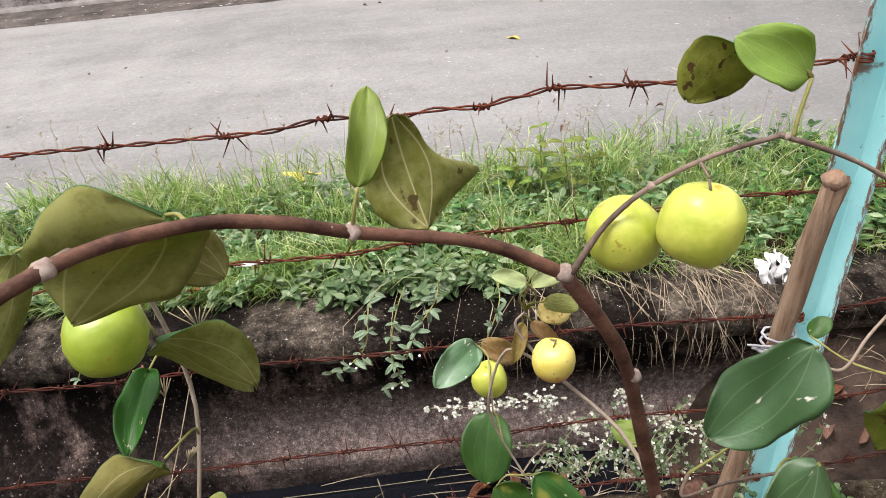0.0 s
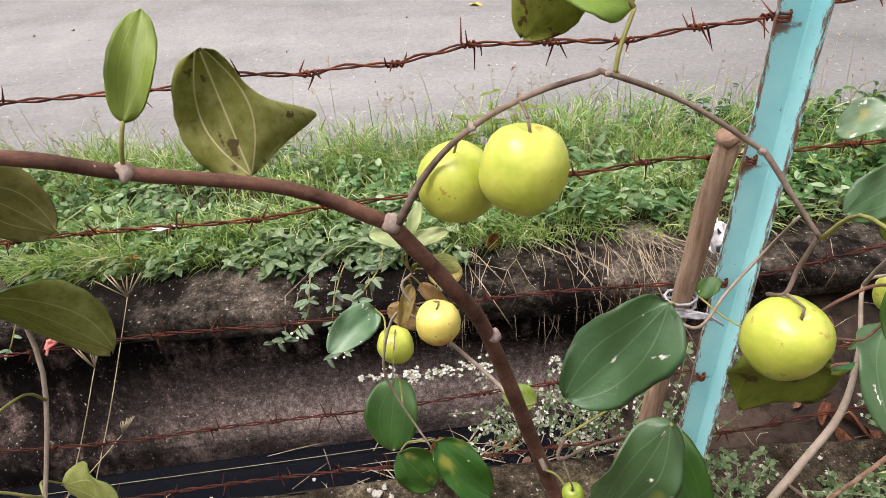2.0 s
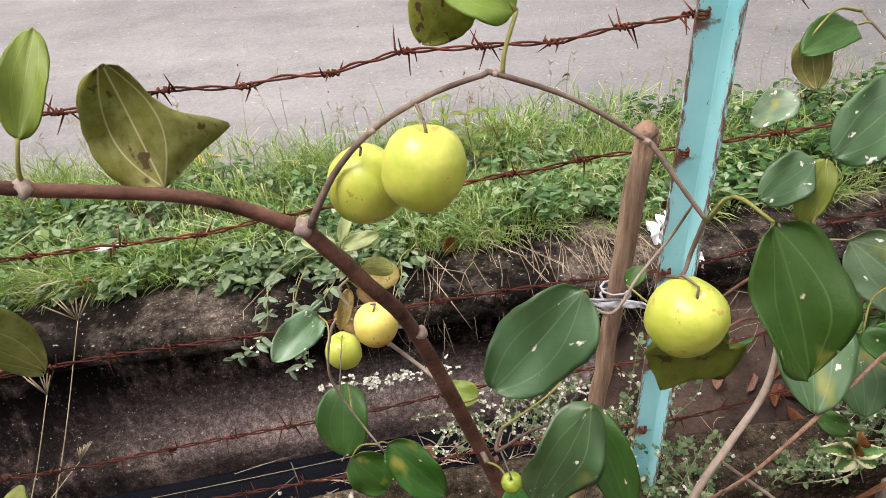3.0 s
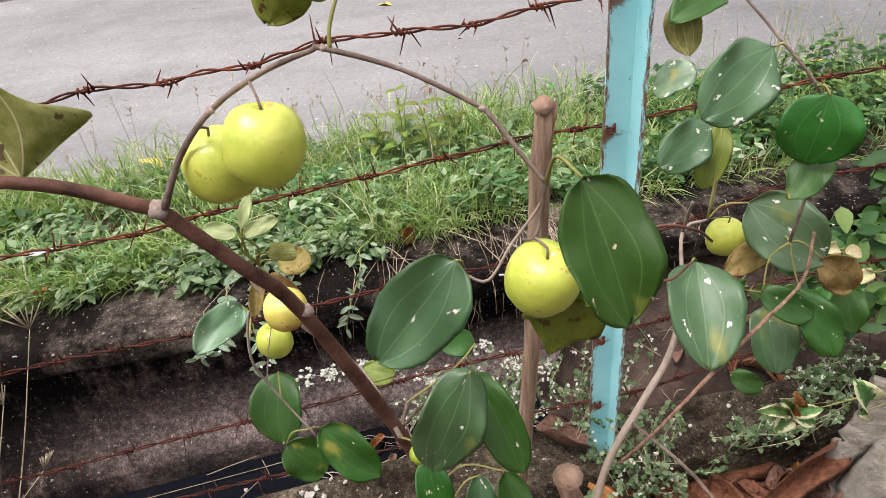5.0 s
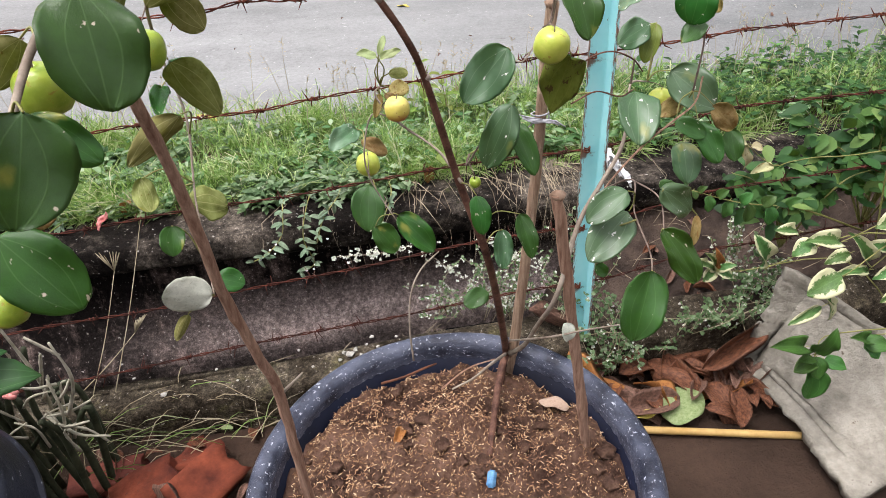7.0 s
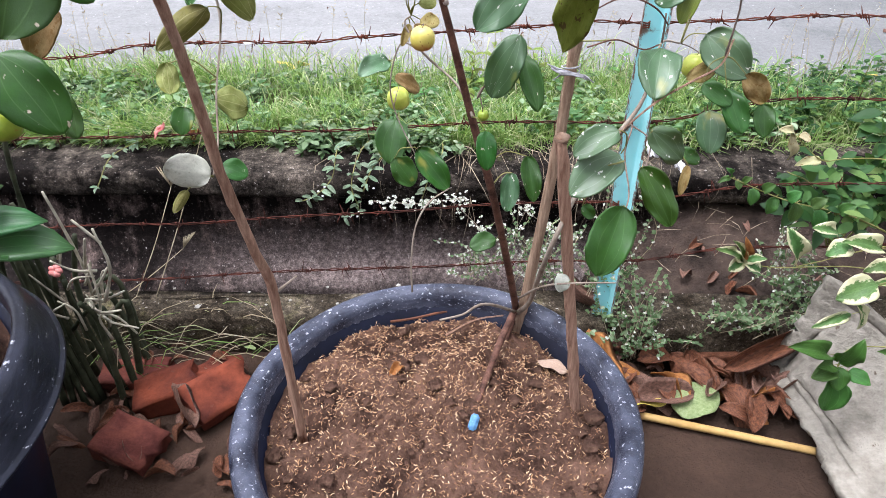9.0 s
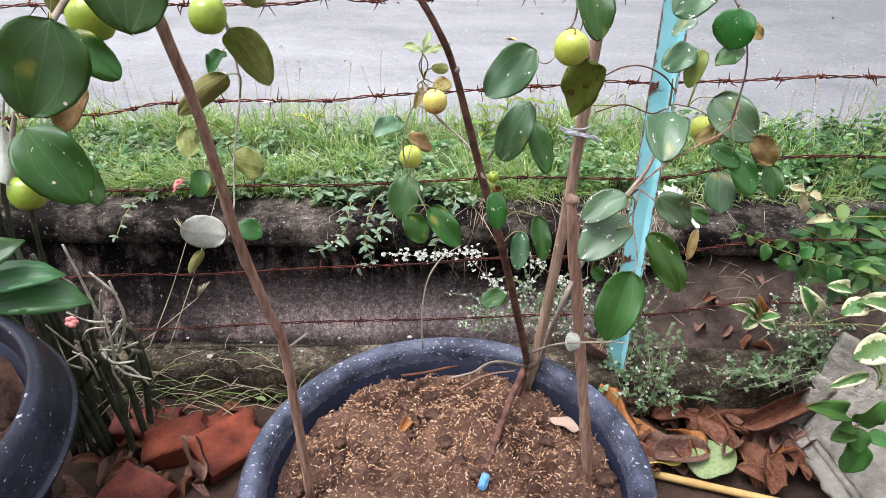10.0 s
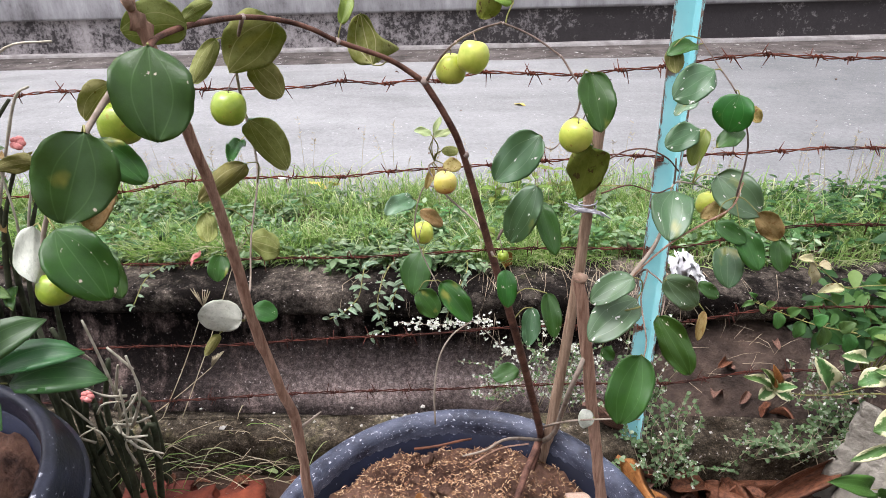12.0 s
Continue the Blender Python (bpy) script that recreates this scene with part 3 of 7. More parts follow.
def run(name, profile, rough, mat, label, category, seed=0, skew=None):
    """A long piece of the setting: a profile of y, z rows carried along x, with an uneven surface."""
    bm = bmesh.new()
    cols = []
    for x in XS:
        near = 1.0 if -2.9 < x < 4.0 else 0.0
        col = []
        for k, (y, z) in enumerate(profile):
            w = noise.noise_vector((x * 1.7, y * 5 + seed, z * 5)) * rough * near + noise.noise_vector((x * 9, y * 17, z * 17 + seed)) * rough * 0.45 * near
            col.append(bm.verts.new((x, y + w.y + (skew(x, y, z) if skew else 0.0), z + w.z)))
        cols.append(col)
    for a, b in zip(cols, cols[1:]):
        for k in range(len(profile) - 1):
            bm.faces.new((a[k], b[k], b[k + 1], a[k + 1]))
    bmesh.ops.recalc_face_normals(bm, faces=bm.faces)
    return solo(name, bm, mat, label, category, kind="structure")


def steps_between(rows, size):
    """Fills a profile with rows no further apart than size."""
    res = [rows[0]]
    for a, b in zip(rows, rows[1:]):
        n = max(1, math.ceil(math.hypot(b[0] - a[0], b[1] - a[1]) / size))
        res += [(a[0] + (b[0] - a[0]) * i / n, a[1] + (b[1] - a[1]) * i / n) for i in range(1, n + 1)]
    return res


# ---- the setting ----
GROUND_Z, ROAD_Z, VERGE_Z = 0.03, 0.27, 0.285
ground_rows = [(-60, GROUND_Z), (-20, GROUND_Z), (-6, GROUND_Z), (-2, GROUND_Z)] + steps_between([(-1.2, GROUND_Z), (0.73, GROUND_Z), (0.76, 0.0)], 0.06)
run("ground", ground_rows, 0.012, M_SOIL, "bare damp brown garden soil", "ground", 3)
run("pavement", steps_between([(0.735, -0.02), (0.738, 0.135), (0.75, 0.152), (0.862, 0.158), (0.877, 0.145), (0.882, -0.42)], 0.03), 0.007, M_LEDGE,
    "low mossy concrete ledge along the drain", "ledge", 11, lambda x, y, z: 0.09 * max(-0.7, min(x - 0.1, 0.0)) if y > 0.86 else 0.0)
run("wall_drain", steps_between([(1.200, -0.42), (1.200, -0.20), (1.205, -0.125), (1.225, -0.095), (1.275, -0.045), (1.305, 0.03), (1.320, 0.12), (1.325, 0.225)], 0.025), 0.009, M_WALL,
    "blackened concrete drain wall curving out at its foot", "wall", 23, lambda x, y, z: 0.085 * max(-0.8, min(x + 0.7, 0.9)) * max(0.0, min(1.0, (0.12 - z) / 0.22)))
run("coping", steps_between([(1.34, 0.200), (1.280, 0.197), (1.266, 0.212), (1.258, 0.268), (1.270, 0.290), (1.36, 0.297), (1.50, 0.300), (1.56, 0.28)], 0.022), 0.010, M_COPING,
    "dark gritty concrete coping of the drain wall", "coping", 27)
run("water", [(0.78, -0.205), (1.05, -0.205), (1.36, -0.205)], 0.0, M_WATER, "still black water in the roadside drain", "water", 5)


def bank_rise(x, y):
    """Height of the silted-up drain bed: open water on one side of the post, a bank on the other."""
    u = max(0.0, min(1.0, (x - 0.42) / 0.40))
    return u * u * (3 - 2 * u) * (0.20 + 0.20 * max(0.0, min(1.0, (y - 0.88) / 0.42)))


bm = bmesh.new()
cols = []
for i in range(101):
    x = 0.30 + 0.03 * i
    cols.append([bm.verts.new((x, 0.86 + 0.022 * j + 0.006 * noise.noise((x * 8, j, 2)),
                               -0.235 + bank_rise(x, 0.86 + 0.022 * j) + 0.030 * noise.noise((x * 6, j * 0.25, 7)) + 0.016 * noise.noise((x * 22, j * 0.6, 3)))) for j in range(23)])
for a, b in zip(cols, cols[1:]):
    for k in range(22):
        bm.faces.new((a[k], b[k], b[k + 1], a[k + 1]))
solo("drain_bank", bm, M_BANK, "bank of dark silt and rotting litter in the drain", "silt bank", kind="structure")
run("verge", steps_between([(1.44, 0.275), (1.60, VERGE_Z), (1.95, 0.285), (2.14, 0.262)], 0.05), 0.012, M_SOIL, "soil of the grassy roadside verge", "verge", 31)
run("road", [(2.05, ROAD_Z), (2.6, ROAD_Z), (3.6, ROAD_Z + 0.012), (4.6, ROAD_Z + 0.018), (5.6, ROAD_Z + 0.010), (6.60, ROAD_Z)], 0.0, M_ROAD,
    "worn pale grey concrete road surface", "road", 41)


def far_side(x, y, z):
    """The far wall runs slightly away from the fence."""
    return 0.03 * max(-8.0, min(x, 8.0))


run("gutter", [(5.74, ROAD_Z + 0.006), (5.80, ROAD_Z + 0.0125), (6.10, ROAD_Z + 0.016), (6.50, ROAD_Z + 0.022)], 0.004, M_KERB, "dark gritty gutter strip along the wall foot", "gutter", 45, far_side)
run("kerb", [(6.44, 0.20), (6.445, 0.312), (6.455, 0.320), (6.52, 0.326), (6.56, 0.326)], 0.004, M_KERBTOP, "worn pale edge at the foot of the wall", "kerb", 43, far_side)
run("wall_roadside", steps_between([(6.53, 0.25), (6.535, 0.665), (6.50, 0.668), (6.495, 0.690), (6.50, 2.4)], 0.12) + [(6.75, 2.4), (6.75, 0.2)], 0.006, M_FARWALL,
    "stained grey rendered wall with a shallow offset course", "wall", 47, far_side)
# unseen wall added behind the camera to hold back and bounce sky light
run("wall_unseen", [(-6.0, 0.0), (-6.0, 2.75), (-5.5, 2.70), (-5.5, 2.80), (-6.2, 2.95), (-6.2, 0.0)], 0.0, M_UNSEENWALL, "unseen pale wall with eaves, added to shape the light", "wall", 59)
run("field", [(7.2, 0.25), (12, 0.25), (25, 0.25), (90, 0.25)], 0.0, M_SOIL, "open ground behind the roadside wall", "ground", 53)


# ---- fence: angle-iron post and five strands of barbed wire ----
def fence_post(x, y, z0, z1):
    post = thing("fence_post", (x, y, z0), "turquoise painted angle-iron fence post with rust spots", "fence post")
    bm = bmesh.new()
    w, d, t = 0.044, 0.032, 0.004
    outline = [(0, 0), (w - t - 0.002, 0), (w - t, -0.002), (w - t, -d), (w, -d), (w, t), (0, t)]
    rows, n = 60, len(outline)
    rings = [[bm.verts.new((a + noise.noise((a * 60, b * 60, z * 9)) * 0.0010, b, z)) for a, b in outline]
             for z in (z0 + (z1 - z0) * i / rows for i in range(rows + 1))]
    for p, q in zip(rings, rings[1:]):
        for k in range(n):
            bm.faces.new((p[k], p[(k + 1) % n], q[(k + 1) % n], q[k]))
    bm.faces.new(rings[-1])
    bm.faces.new(rings[0][::-1])
    me = mesh_of(bm, "angle_bar", True)
    lean = Matrix.Identity(4)
    lean[0][2], lean[0][3] = 0.017, -0.017 * 1.10
    turn = Matrix.Translation((x, y, 0)) @ lean @ pose(0, 0, 0, 0, 0, 4)
    part("angle_bar", me, M_POST, post, "", turn)
    return post, turn


# x, z along each strand; the two upper ones are kinked at their barbs
WIRES = (((-2.4, 1.025), (-0.886, 1.036), (-0.769, 1.044), (-0.459, 1.044), (-0.300, 1.045), (-0.246, 1.046), (-0.161, 1.057), (-0.074, 1.050), (-0.026, 1.056), (0.031, 1.054), (0.071, 1.062), (0.122, 1.071),
          (0.223, 1.067), (0.303, 1.062), (0.390, 1.070), (0.446, 1.073), (0.500, 1.080), (0.595, 1.090), (0.668, 1.094), (0.759, 1.088), (0.820, 1.083), (0.876, 1.084), (3.2, 1.09)),
         ((-2.4, 0.74), (-0.709, 0.814), (-0.531, 0.843), (-0.420, 0.850), (-0.298, 0.853), (-0.185, 0.853), (-0.079, 0.864), (0.032, 0.870), (0.140, 0.877), (0.247, 0.885), (0.386, 0.897),
          (0.487, 0.894), (0.625, 0.897), (0.725, 0.903), (0.806, 0.909), (0.902, 0.909), (3.2, 0.92)),
         ((-2.4, 0.559), (-0.6, 0.640), (0.515, 0.690), (0.82, 0.733), (3.2, 0.80)),
         ((-2.4, 0.268), (-0.6, 0.405), (0.515, 0.490), (0.82, 0.535), (3.2, 0.60)),
         ((-2.4, 0.111), (-0.6, 0.240), (0.515, 0.320), (0.82, 0.362), (3.2, 0.43)))
BARBS_AT = ((-0.769, -0.459, -0.300, -0.168, -0.074, 0.031, 0.122, 0.215, 0.303, 0.390, 0.470, 0.595, 0.668, 0.759, 0.820),
            (-0.709, -0.620, -0.531, -0.420, -0.298, -0.185, -0.079, 0.040, 0.140, 0.247, 0.345, 0.440, 0.625, 0.725, 0.806, 0.902))
FENCE_Y, POST_X = 0.79, 0.487


def wire_height(levels, x):
    for (xa, za), (xb, zb) in zip(levels, levels[1:]):
        if x <= xb:
            break
    u = (x - xa) / (xb - xa)
    if xb - xa < 0.5:
        u = u * u * (3 - 2 * u)
    return za + (zb - za) * u


def barbed_wire(levels, seed, y, barbs):
    rng = random.Random(seed)
    rust = M_RUST if barbs else M_DARKRUST
    wire = thing("barbed_wire", (POST_X, y, wire_height(levels, POST_X)), "rusty two-strand barbed wire stretched from the post", "barbed wire", "strands of the fence")
    x0, x1, gap = -2.4, 3.2, 0.0105
    n = int((x1 - x0) / gap)

    def centre(x):
        return Vector((x, y + 0.012 * noise.noise((x * 2.1, seed, 0)), wire_height(levels, x) + (0.0015 if barbs else 0.010) * noise.noise((x * 2.9 if not barbs else x * 9, seed, 5))))
    for s in (0, 1):
        bm = bmesh.new()
        pts = []
        for i in range(n + 1):
            x = x0 + i * gap
            a = x * math.tau / 0.085 + s * math.pi
            c = centre(x)
            pts.append((c.x, c.y + 0.0022 * math.cos(a), c.z + 0.0022 * math.sin(a), 0.0015))
        tube(bm, pts, 5, 0.15, seed + s)
        part("strand", bm, rust, wire)
    spots = list(barbs)
    x = spots[0] if spots else 0.03
    while x > x0 + 0.12:
        x -= 0.1016 + rng.uniform(-0.012, 0.012)
        spots.append(x)
    x = max(spots[0], spots[len(barbs) - 1]) if barbs else 0.03
    while x < x1 - 0.12:
        x += 0.1016 + rng.uniform(-0.012, 0.012)
        spots.append(x)
    for variant in range(4):
        bm = bmesh.new()
        vr = random.Random(seed * 9 + variant)
        for k in range(2):
            a = vr.uniform(0, math.pi)
            coil = [(-0.009 + 0.0020 * i + 0.007 * k, 0.0040 * math.cos(i * 1.3 + a), 0.0040 * math.sin(i * 1.3 + a), 0.0015) for i in range(9)]
            d = Vector((vr.uniform(-0.5, 0.5), math.cos(a), math.sin(a))).normalized()
            first, last = Vector(coil[0][:3]), Vector(coil[-1][:3])
            e0, e1 = first + d * vr.uniform(0.012, 0.030), last - d * vr.uniform(0.012, 0.030)
            tube(bm, [(*e0, 0.0004)] + coil + [(*e1, 0.0004)], 5)
        BARBS.append(mesh_of(bm, "barb"))
    for x in spots:
        part("barb", BARBS[-1 - rng.randrange(4)], rust, wire, "", Matrix.Translation(centre(x)) @ pose(0, 0, 0, rng.uniform(0, 360), 0, 0))
    return wire


BARBS = []
post, post_turn = fence_post(POST_X, FENCE_Y - 0.012, 0.10, 1.62)
for i, levels in enumerate(WIRES):
    barbed_wire(levels, 17 + i * 5, FENCE_Y, BARBS_AT[i] if i < 2 else ())
    knot = bmesh.new()
    turns = [(0.012 * math.cos(a) * 0.5 - 0.012, 0.009 * math.sin(a) - 0.002, -0.006 + 0.0006 * k, 0.0016) for k, a in ((k, k * 0.9) for k in range(22))]
    tube(knot, turns, 5)
    part("tie_wire", knot, M_RUST, post, "rusty tie wire with rust stain", Matrix.Translation((POST_X + 0.010, FENCE_Y - 0.012, wire_height(levels, POST_X))))


# ---- pots ----
def ring_pot(name, at, label, profile, rim_profile, soil_r, soil_z, soil_mat, soil_label, rim_mat):
    pot = thing(name, at, label, "plant pot", "black plastic pots")
    m = Matrix.Translation(at)
    part("pot_body", revolve(profile, 72), M_BLACK, pot, "", m)
    part("rim", revolve(rim_profile, 96, 0.002), rim_mat, pot, "wide scuffed blue-black rim", m)
    bm = bmesh.new()
    rows, sides = 34, 96
    rings = []
    for i in range(rows + 1):
        r = soil_r * (i / rows) ** 0.9 + 0.0005
        ring = []
        for k in range(sides):
            a = k * math.tau / sides
            x, y = r * math.cos(a), r * math.sin(a)
            z = soil_z + (0.0 if at[0] > 0 else 0.022 * abs(noise.noise((x * 17, y * 17, 5)))) + 0.024 * noise.noise((x * 9, y * 9, at[0])) + 0.020 * noise.noise((x * 28, y * 28, 2)) + 0.019 * noise.noise((x * 75, y * 75, 7)) - 0.018 * (i / rows) ** 6
            ring.append(bm.verts.new((x, y, z)))
        rings.append(ring)
    for a, b in zip(rings, rings[1:]):
        for k in range(sides):
            bm.faces.new((a[k], b[k], b[(k + 1) % sides], a[(k + 1) % sides]))
    soil = solo("potting_soil", bm, soil_mat, soil_label, "soil", at=m)
    rng = random.Random(int(soil_r * 1000))
    for i in range(70):
        a, r, size = rng.uniform(0, math.tau), soil_r * 0.93 * math.sqrt(rng.random()), rng.uniform(0.006, 0.015) * soil_r / 0.31
        cb = bmesh.new()
        bmesh.ops.create_icosphere(cb, subdivisions=2, radius=size)
        for q in cb.verts:
            q.co += noise.noise_vector(q.co / size * 1.2 + Vector((i, 2, 0))) * size * 0.8
            q.co.z *= 0.55
        x, y = r * math.cos(a), r * math.sin(a)
        part("clod", cb, soil_mat, soil, "", m @ Matrix.Translation((x, y, soil_z + 0.024 * noise.noise((x * 9, y * 9, at[0])) + 0.020 * noise.noise((x * 28, y * 28, 2)) + 0.001)))
    return pot


POT = (0.092, 0.245, GROUND_Z)
ring_pot("plant_pot", POT, "large round black plastic pot with scuffed rim on bare soil",
         [(0.0, 0.0), (0.262, 0.0), (0.275, 0.010), (0.30, 0.16), (0.322, 0.325), (0.312, 0.325), (0.295, 0.18), (0.27, 0.02), (0.0, 0.02)],
         [(0.310, 0.29), (0.312, 0.338), (0.318, 0.352), (0.330, 0.359), (0.345, 0.358), (0.354, 0.348), (0.356, 0.330), (0.352, 0.310), (0.340, 0.302), (0.324, 0.300)],
         0.311, 0.300, M_POTSOIL, "crumbly brown soil mixed with rice husks in the pot", M_RIM)
POT2 = (-0.945, 0.06, GROUND_Z)
ring_pot("plant_pot", POT2, "tall round black plastic pot with a broad flared rim",
         [(0.0, 0.0), (0.29, 0.0), (0.305, 0.012), (0.34, 0.22), (0.385, 0.47), (0.372, 0.47), (0.33, 0.22), (0.29, 0.02), (0.0, 0.02)],
         [(0.374, 0.40), (0.379, 0.500), (0.382, 0.511), (0.387, 0.515), (0.394, 0.515), (0.403, 0.509), (0.406, 0.505), (0.409, 0.499), (0.424, 0.464), (0.432, 0.442), (0.434, 0.438), (0.439, 0.437), (0.441, 0.433), (0.437, 0.428), (0.425, 0.440), (0.395, 0.475)],
         0.379, 0.440, M_CLAY, "cloddy reddish brown clay soil in the pot", M_DARKRIM)


# ---- stakes ----
def stake(name, pts, label, mat=M_STAKE, sides=10, knots=0.06, seed=0):
    s = thing(name, pts[0][:3], label, "stake", "wooden stakes in the pot")
    bm = bmesh.new()
    rows = curve_points(pts, 6)
    tube(bm, rows, sides, knots, seed)
    top = Vector(pts[-1][:3])
    for v in bm.verts:
        v.co += noise.noise_vector(v.co * 30 + Vector((seed, 0, 0))) * pts[0][3] * 0.22
        if (v.co - top).length < 0.03:
            v.co += noise.noise_vector(v.co * 90) * 0.008
    part("shaft", bm, mat, s)
    cut = bmesh.new()
    d = (top - Vector(pts[-2][:3])).normalized()
    tube(cut, [(*(top - d * 0.008), pts[-1][3] * 0.98), (*(top + d * 0.001), pts[-1][3] * 0.9), (*(top + d * 0.008), pts[-1][3] * 0.35)], 9, 0.45, seed)
    part("cut_end", cut, M_CUTEND, s, "split reddish cut end")
    return s


leaning_stake = stake("wooden_stake", [(-0.147, 0.217, 0.31, 0.0088), (-0.146, 0.214, 0.50, 0.0080), (-0.143, 0.204, 0.664, 0.0075), (-0.148, 0.180, 0.752, 0.0070), (-0.158, 0.150, 0.889, 0.0066), (-0.156, 0.118, 1.028, 0.0059), (-0.156, 0.077, 1.151, 0.0054), (-0.160, 0.047, 1.235, 0.0050), (-0.163, 0.032, 1.270, 0.0046)],
      "reddish brown straight wooden stake leaning in the pot", seed=3)
stake("wooden_stake", [(0.350, 0.292, 0.29, 0.0092), (0.328, 0.286, 0.45, 0.0090), (0.297, 0.278, 0.66, 0.0088), (0.264, 0.270, 0.884, 0.0092)],
      "short broken brown wooden stake in the pot", seed=8)
stake("wooden_stake", [(0.250, 0.515, 0.30, 0.0108), (0.272, 0.512, 0.50, 0.0105), (0.295, 0.508, 0.75, 0.0100), (0.304, 0.508, 0.88, 0.0098), (0.315, 0.502, 1.073, 0.0104)],
      "weathered thin wooden stake tied with grey wire", M_STAKEPALE, seed=14)
bm = bmesh.new()
tie = [(0.304 + 0.015 * math.cos(k * 0.7), 0.508 + 0.015 * math.sin(k * 0.7), 0.885 + 0.0011 * k, 0.0014) for k in range(19)]
tube(bm, tie, 5)
for dx, dz in ((-0.042, 0.018), (-0.03, -0.008), (0.035, -0.012)):
    tube(bm, [(0.304, 0.494, 0.895, 0.0018), (0.304 + dx * 0.6, 0.488, 0.897 + dz * 0.4, 0.0016), (0.304 + dx, 0.482, 0.895 + dz, 0.001)], 5)
solo("tie_wire", bm, M_GREYWIRE, "twisted grey wire tie round a stake", "wire tie")


# ---- the jujube plant ----
def leaf_mesh(fold, curl, wave, seed, na=9, nb=8, shape=1.0, point=0.12, lobe=0.0):
    """A broad oval blade of unit length and width, with an upper and a lower skin and a rim between them."""
    bm = bmesh.new()
    rng = random.Random(seed)
    ph = rng.uniform(0, 6)
    skins = []
    for skin in (0, 1):
        rows = []
        for i in range(na + 1):
            u = i / na
            half = max(0.02, 0.5 * max(0.0, 1 - abs(2 * u ** (0.90 * shape) - 1) ** 2.1) ** (0.53 + point * u * u))
            half *= 1 + 0.012 * math.sin(9 * u + ph) + 0.012 * math.sin(34 * u + 2 * ph)
            row = []
            for j in range(nb + 1):
                s = (j / nb) * 2 - 1
                x = s * half
                if s < 0 and lobe:
                    x *= 0.45 + lobe * math.exp(-abs((u - 0.30) / 0.19) ** 1.5)
                z = fold * abs(x) ** 1.4 - curl * (u - 0.3) ** 2 + wave * math.sin(7 * u + 3 * s + ph) * abs(s) + wave * 0.6 * math.sin(11 * u - 2 * ph) * s * s
                skew = 0.05 * math.sin(3 * u + ph)
                row.append(bm.verts.new((x + skew * u, u, z - skin * 0.008)))
            rows.append(row)
        skins.append(rows)
    for skin, rows in enumerate(skins):
        for a, b in zip(rows, rows[1:]):
            for j in range(nb):
                f = (a[j], a[j + 1], b[j + 1], b[j])
                face = bm.faces.new(f if skin == 0 else f[::-1])
                face.material_index = skin
    top, low = skins
    loop_t = top[0] + [r[-1] for r in top[1:]] + top[-1][-2::-1] + [r[0] for r in top[-2:0:-1]]
    loop_l = low[0] + [r[-1] for r in low[1:]] + low[-1][-2::-1] + [r[0] for r in low[-2:0:-1]]
    for k in range(len(loop_t)):
        q = (k + 1) % len(loop_t)
        bm.faces.new((loop_t[k], loop_l[k], loop_l[q], loop_t[q]))
    return mesh_of(bm, "leaf")


JUJUBE_LEAVES = [leaf_mesh(0.22, 0.24, 0.034, 1, 28, 14, 1.0, 0.02), leaf_mesh(0.34, 0.16, 0.044, 2, 28, 14, 0.96, 0.10), leaf_mesh(0.12, 0.26, 0.050, 3, 28, 14, 1.06, 0.0),
                 leaf_mesh(0.26, 0.34, 0.036, 4, 28, 14, 1.0, 0.08), leaf_mesh(0.18, 0.20, 0.055, 5, 28, 14, 0.98, 0.05)]
CURLED_LEAF = leaf_mesh(0.30, 0.35, 0.10, 9, 28, 14, 1.05, -0.15, 1.45)
LEAF_LOOK = {"green": (M_TOP, M_UNDER), "dusty_sheen": (M_DUSTYSHEEN, M_UNDER), "olive": (M_TOP, M_UNDER), "dark": (M_TOP, M_DARKOLIVE), "yellowing": (M_TOP, M_YELLOWING), "young": (M_YOUNG, M_YOUNG), "fresh": (M_FRESH, M_FRESH), "pale": (M_TOP, M_PALEUNDER), "withered": (M_BROWNLEAF, M_BROWNLEAF)}
LEAF_LABEL = {"green": "dark green oval leaf with pale scars", "dusty_sheen": "grey-green oval leaf with dust, painted sheen and pale scars", "olive": "olive leaf showing its felted underside", "young": "fresh light green leaf", "fresh": "tiny pale yellow-green leaf", "dark": "dark olive leaf with a brown scar", "yellowing": "curled leaf yellowing to olive with a cream edge",
              "pale": "leaf turned to its whitish underside", "withered": "withered brown leaf"}
STEM_POINTS = []


def blade_pose(base, tip, width, normal):
    y = Vector(tip) - Vector(base)
    length = y.length
    y.normalize()
    z = Vector(normal)
    z = (z - y * z.dot(y)).normalized()
    x = y.cross(z)
    return Matrix.Translation(base) @ Matrix((x, y, z)).transposed().to_4x4() @ Matrix.Diagonal((width, length, length, 1))


def stem(plant, name, rows, mat, label=""):
    pts = curve_points(rows, 5)
    bm = bmesh.new()
    tube(bm, pts, 8, 0.05, len(STEM_POINTS))
    STEM_POINTS.extend(pts[:, :3].tolist())
    return part(name, bm, mat, plant, label)


def petiole(plant, base, away, r=0.0009, reach=0.10, mat=None, name="petiole"):
    p = np.array(base)
    near = np.array(STEM_POINTS)
    d = np.linalg.norm(near - p, axis=1)
    k = int(d.argmin())
    if 0.004 < d[k] < reach:
        mid = (p + near[k]) / 2 + np.array(away) * d[k] * 0.25
        part(name, rod([(*near[k], r * 1.3), (*mid, r), (*p, r * 0.9)], 6, 4), mat or M_GREENTWIG, plant)


leaf_count = 0


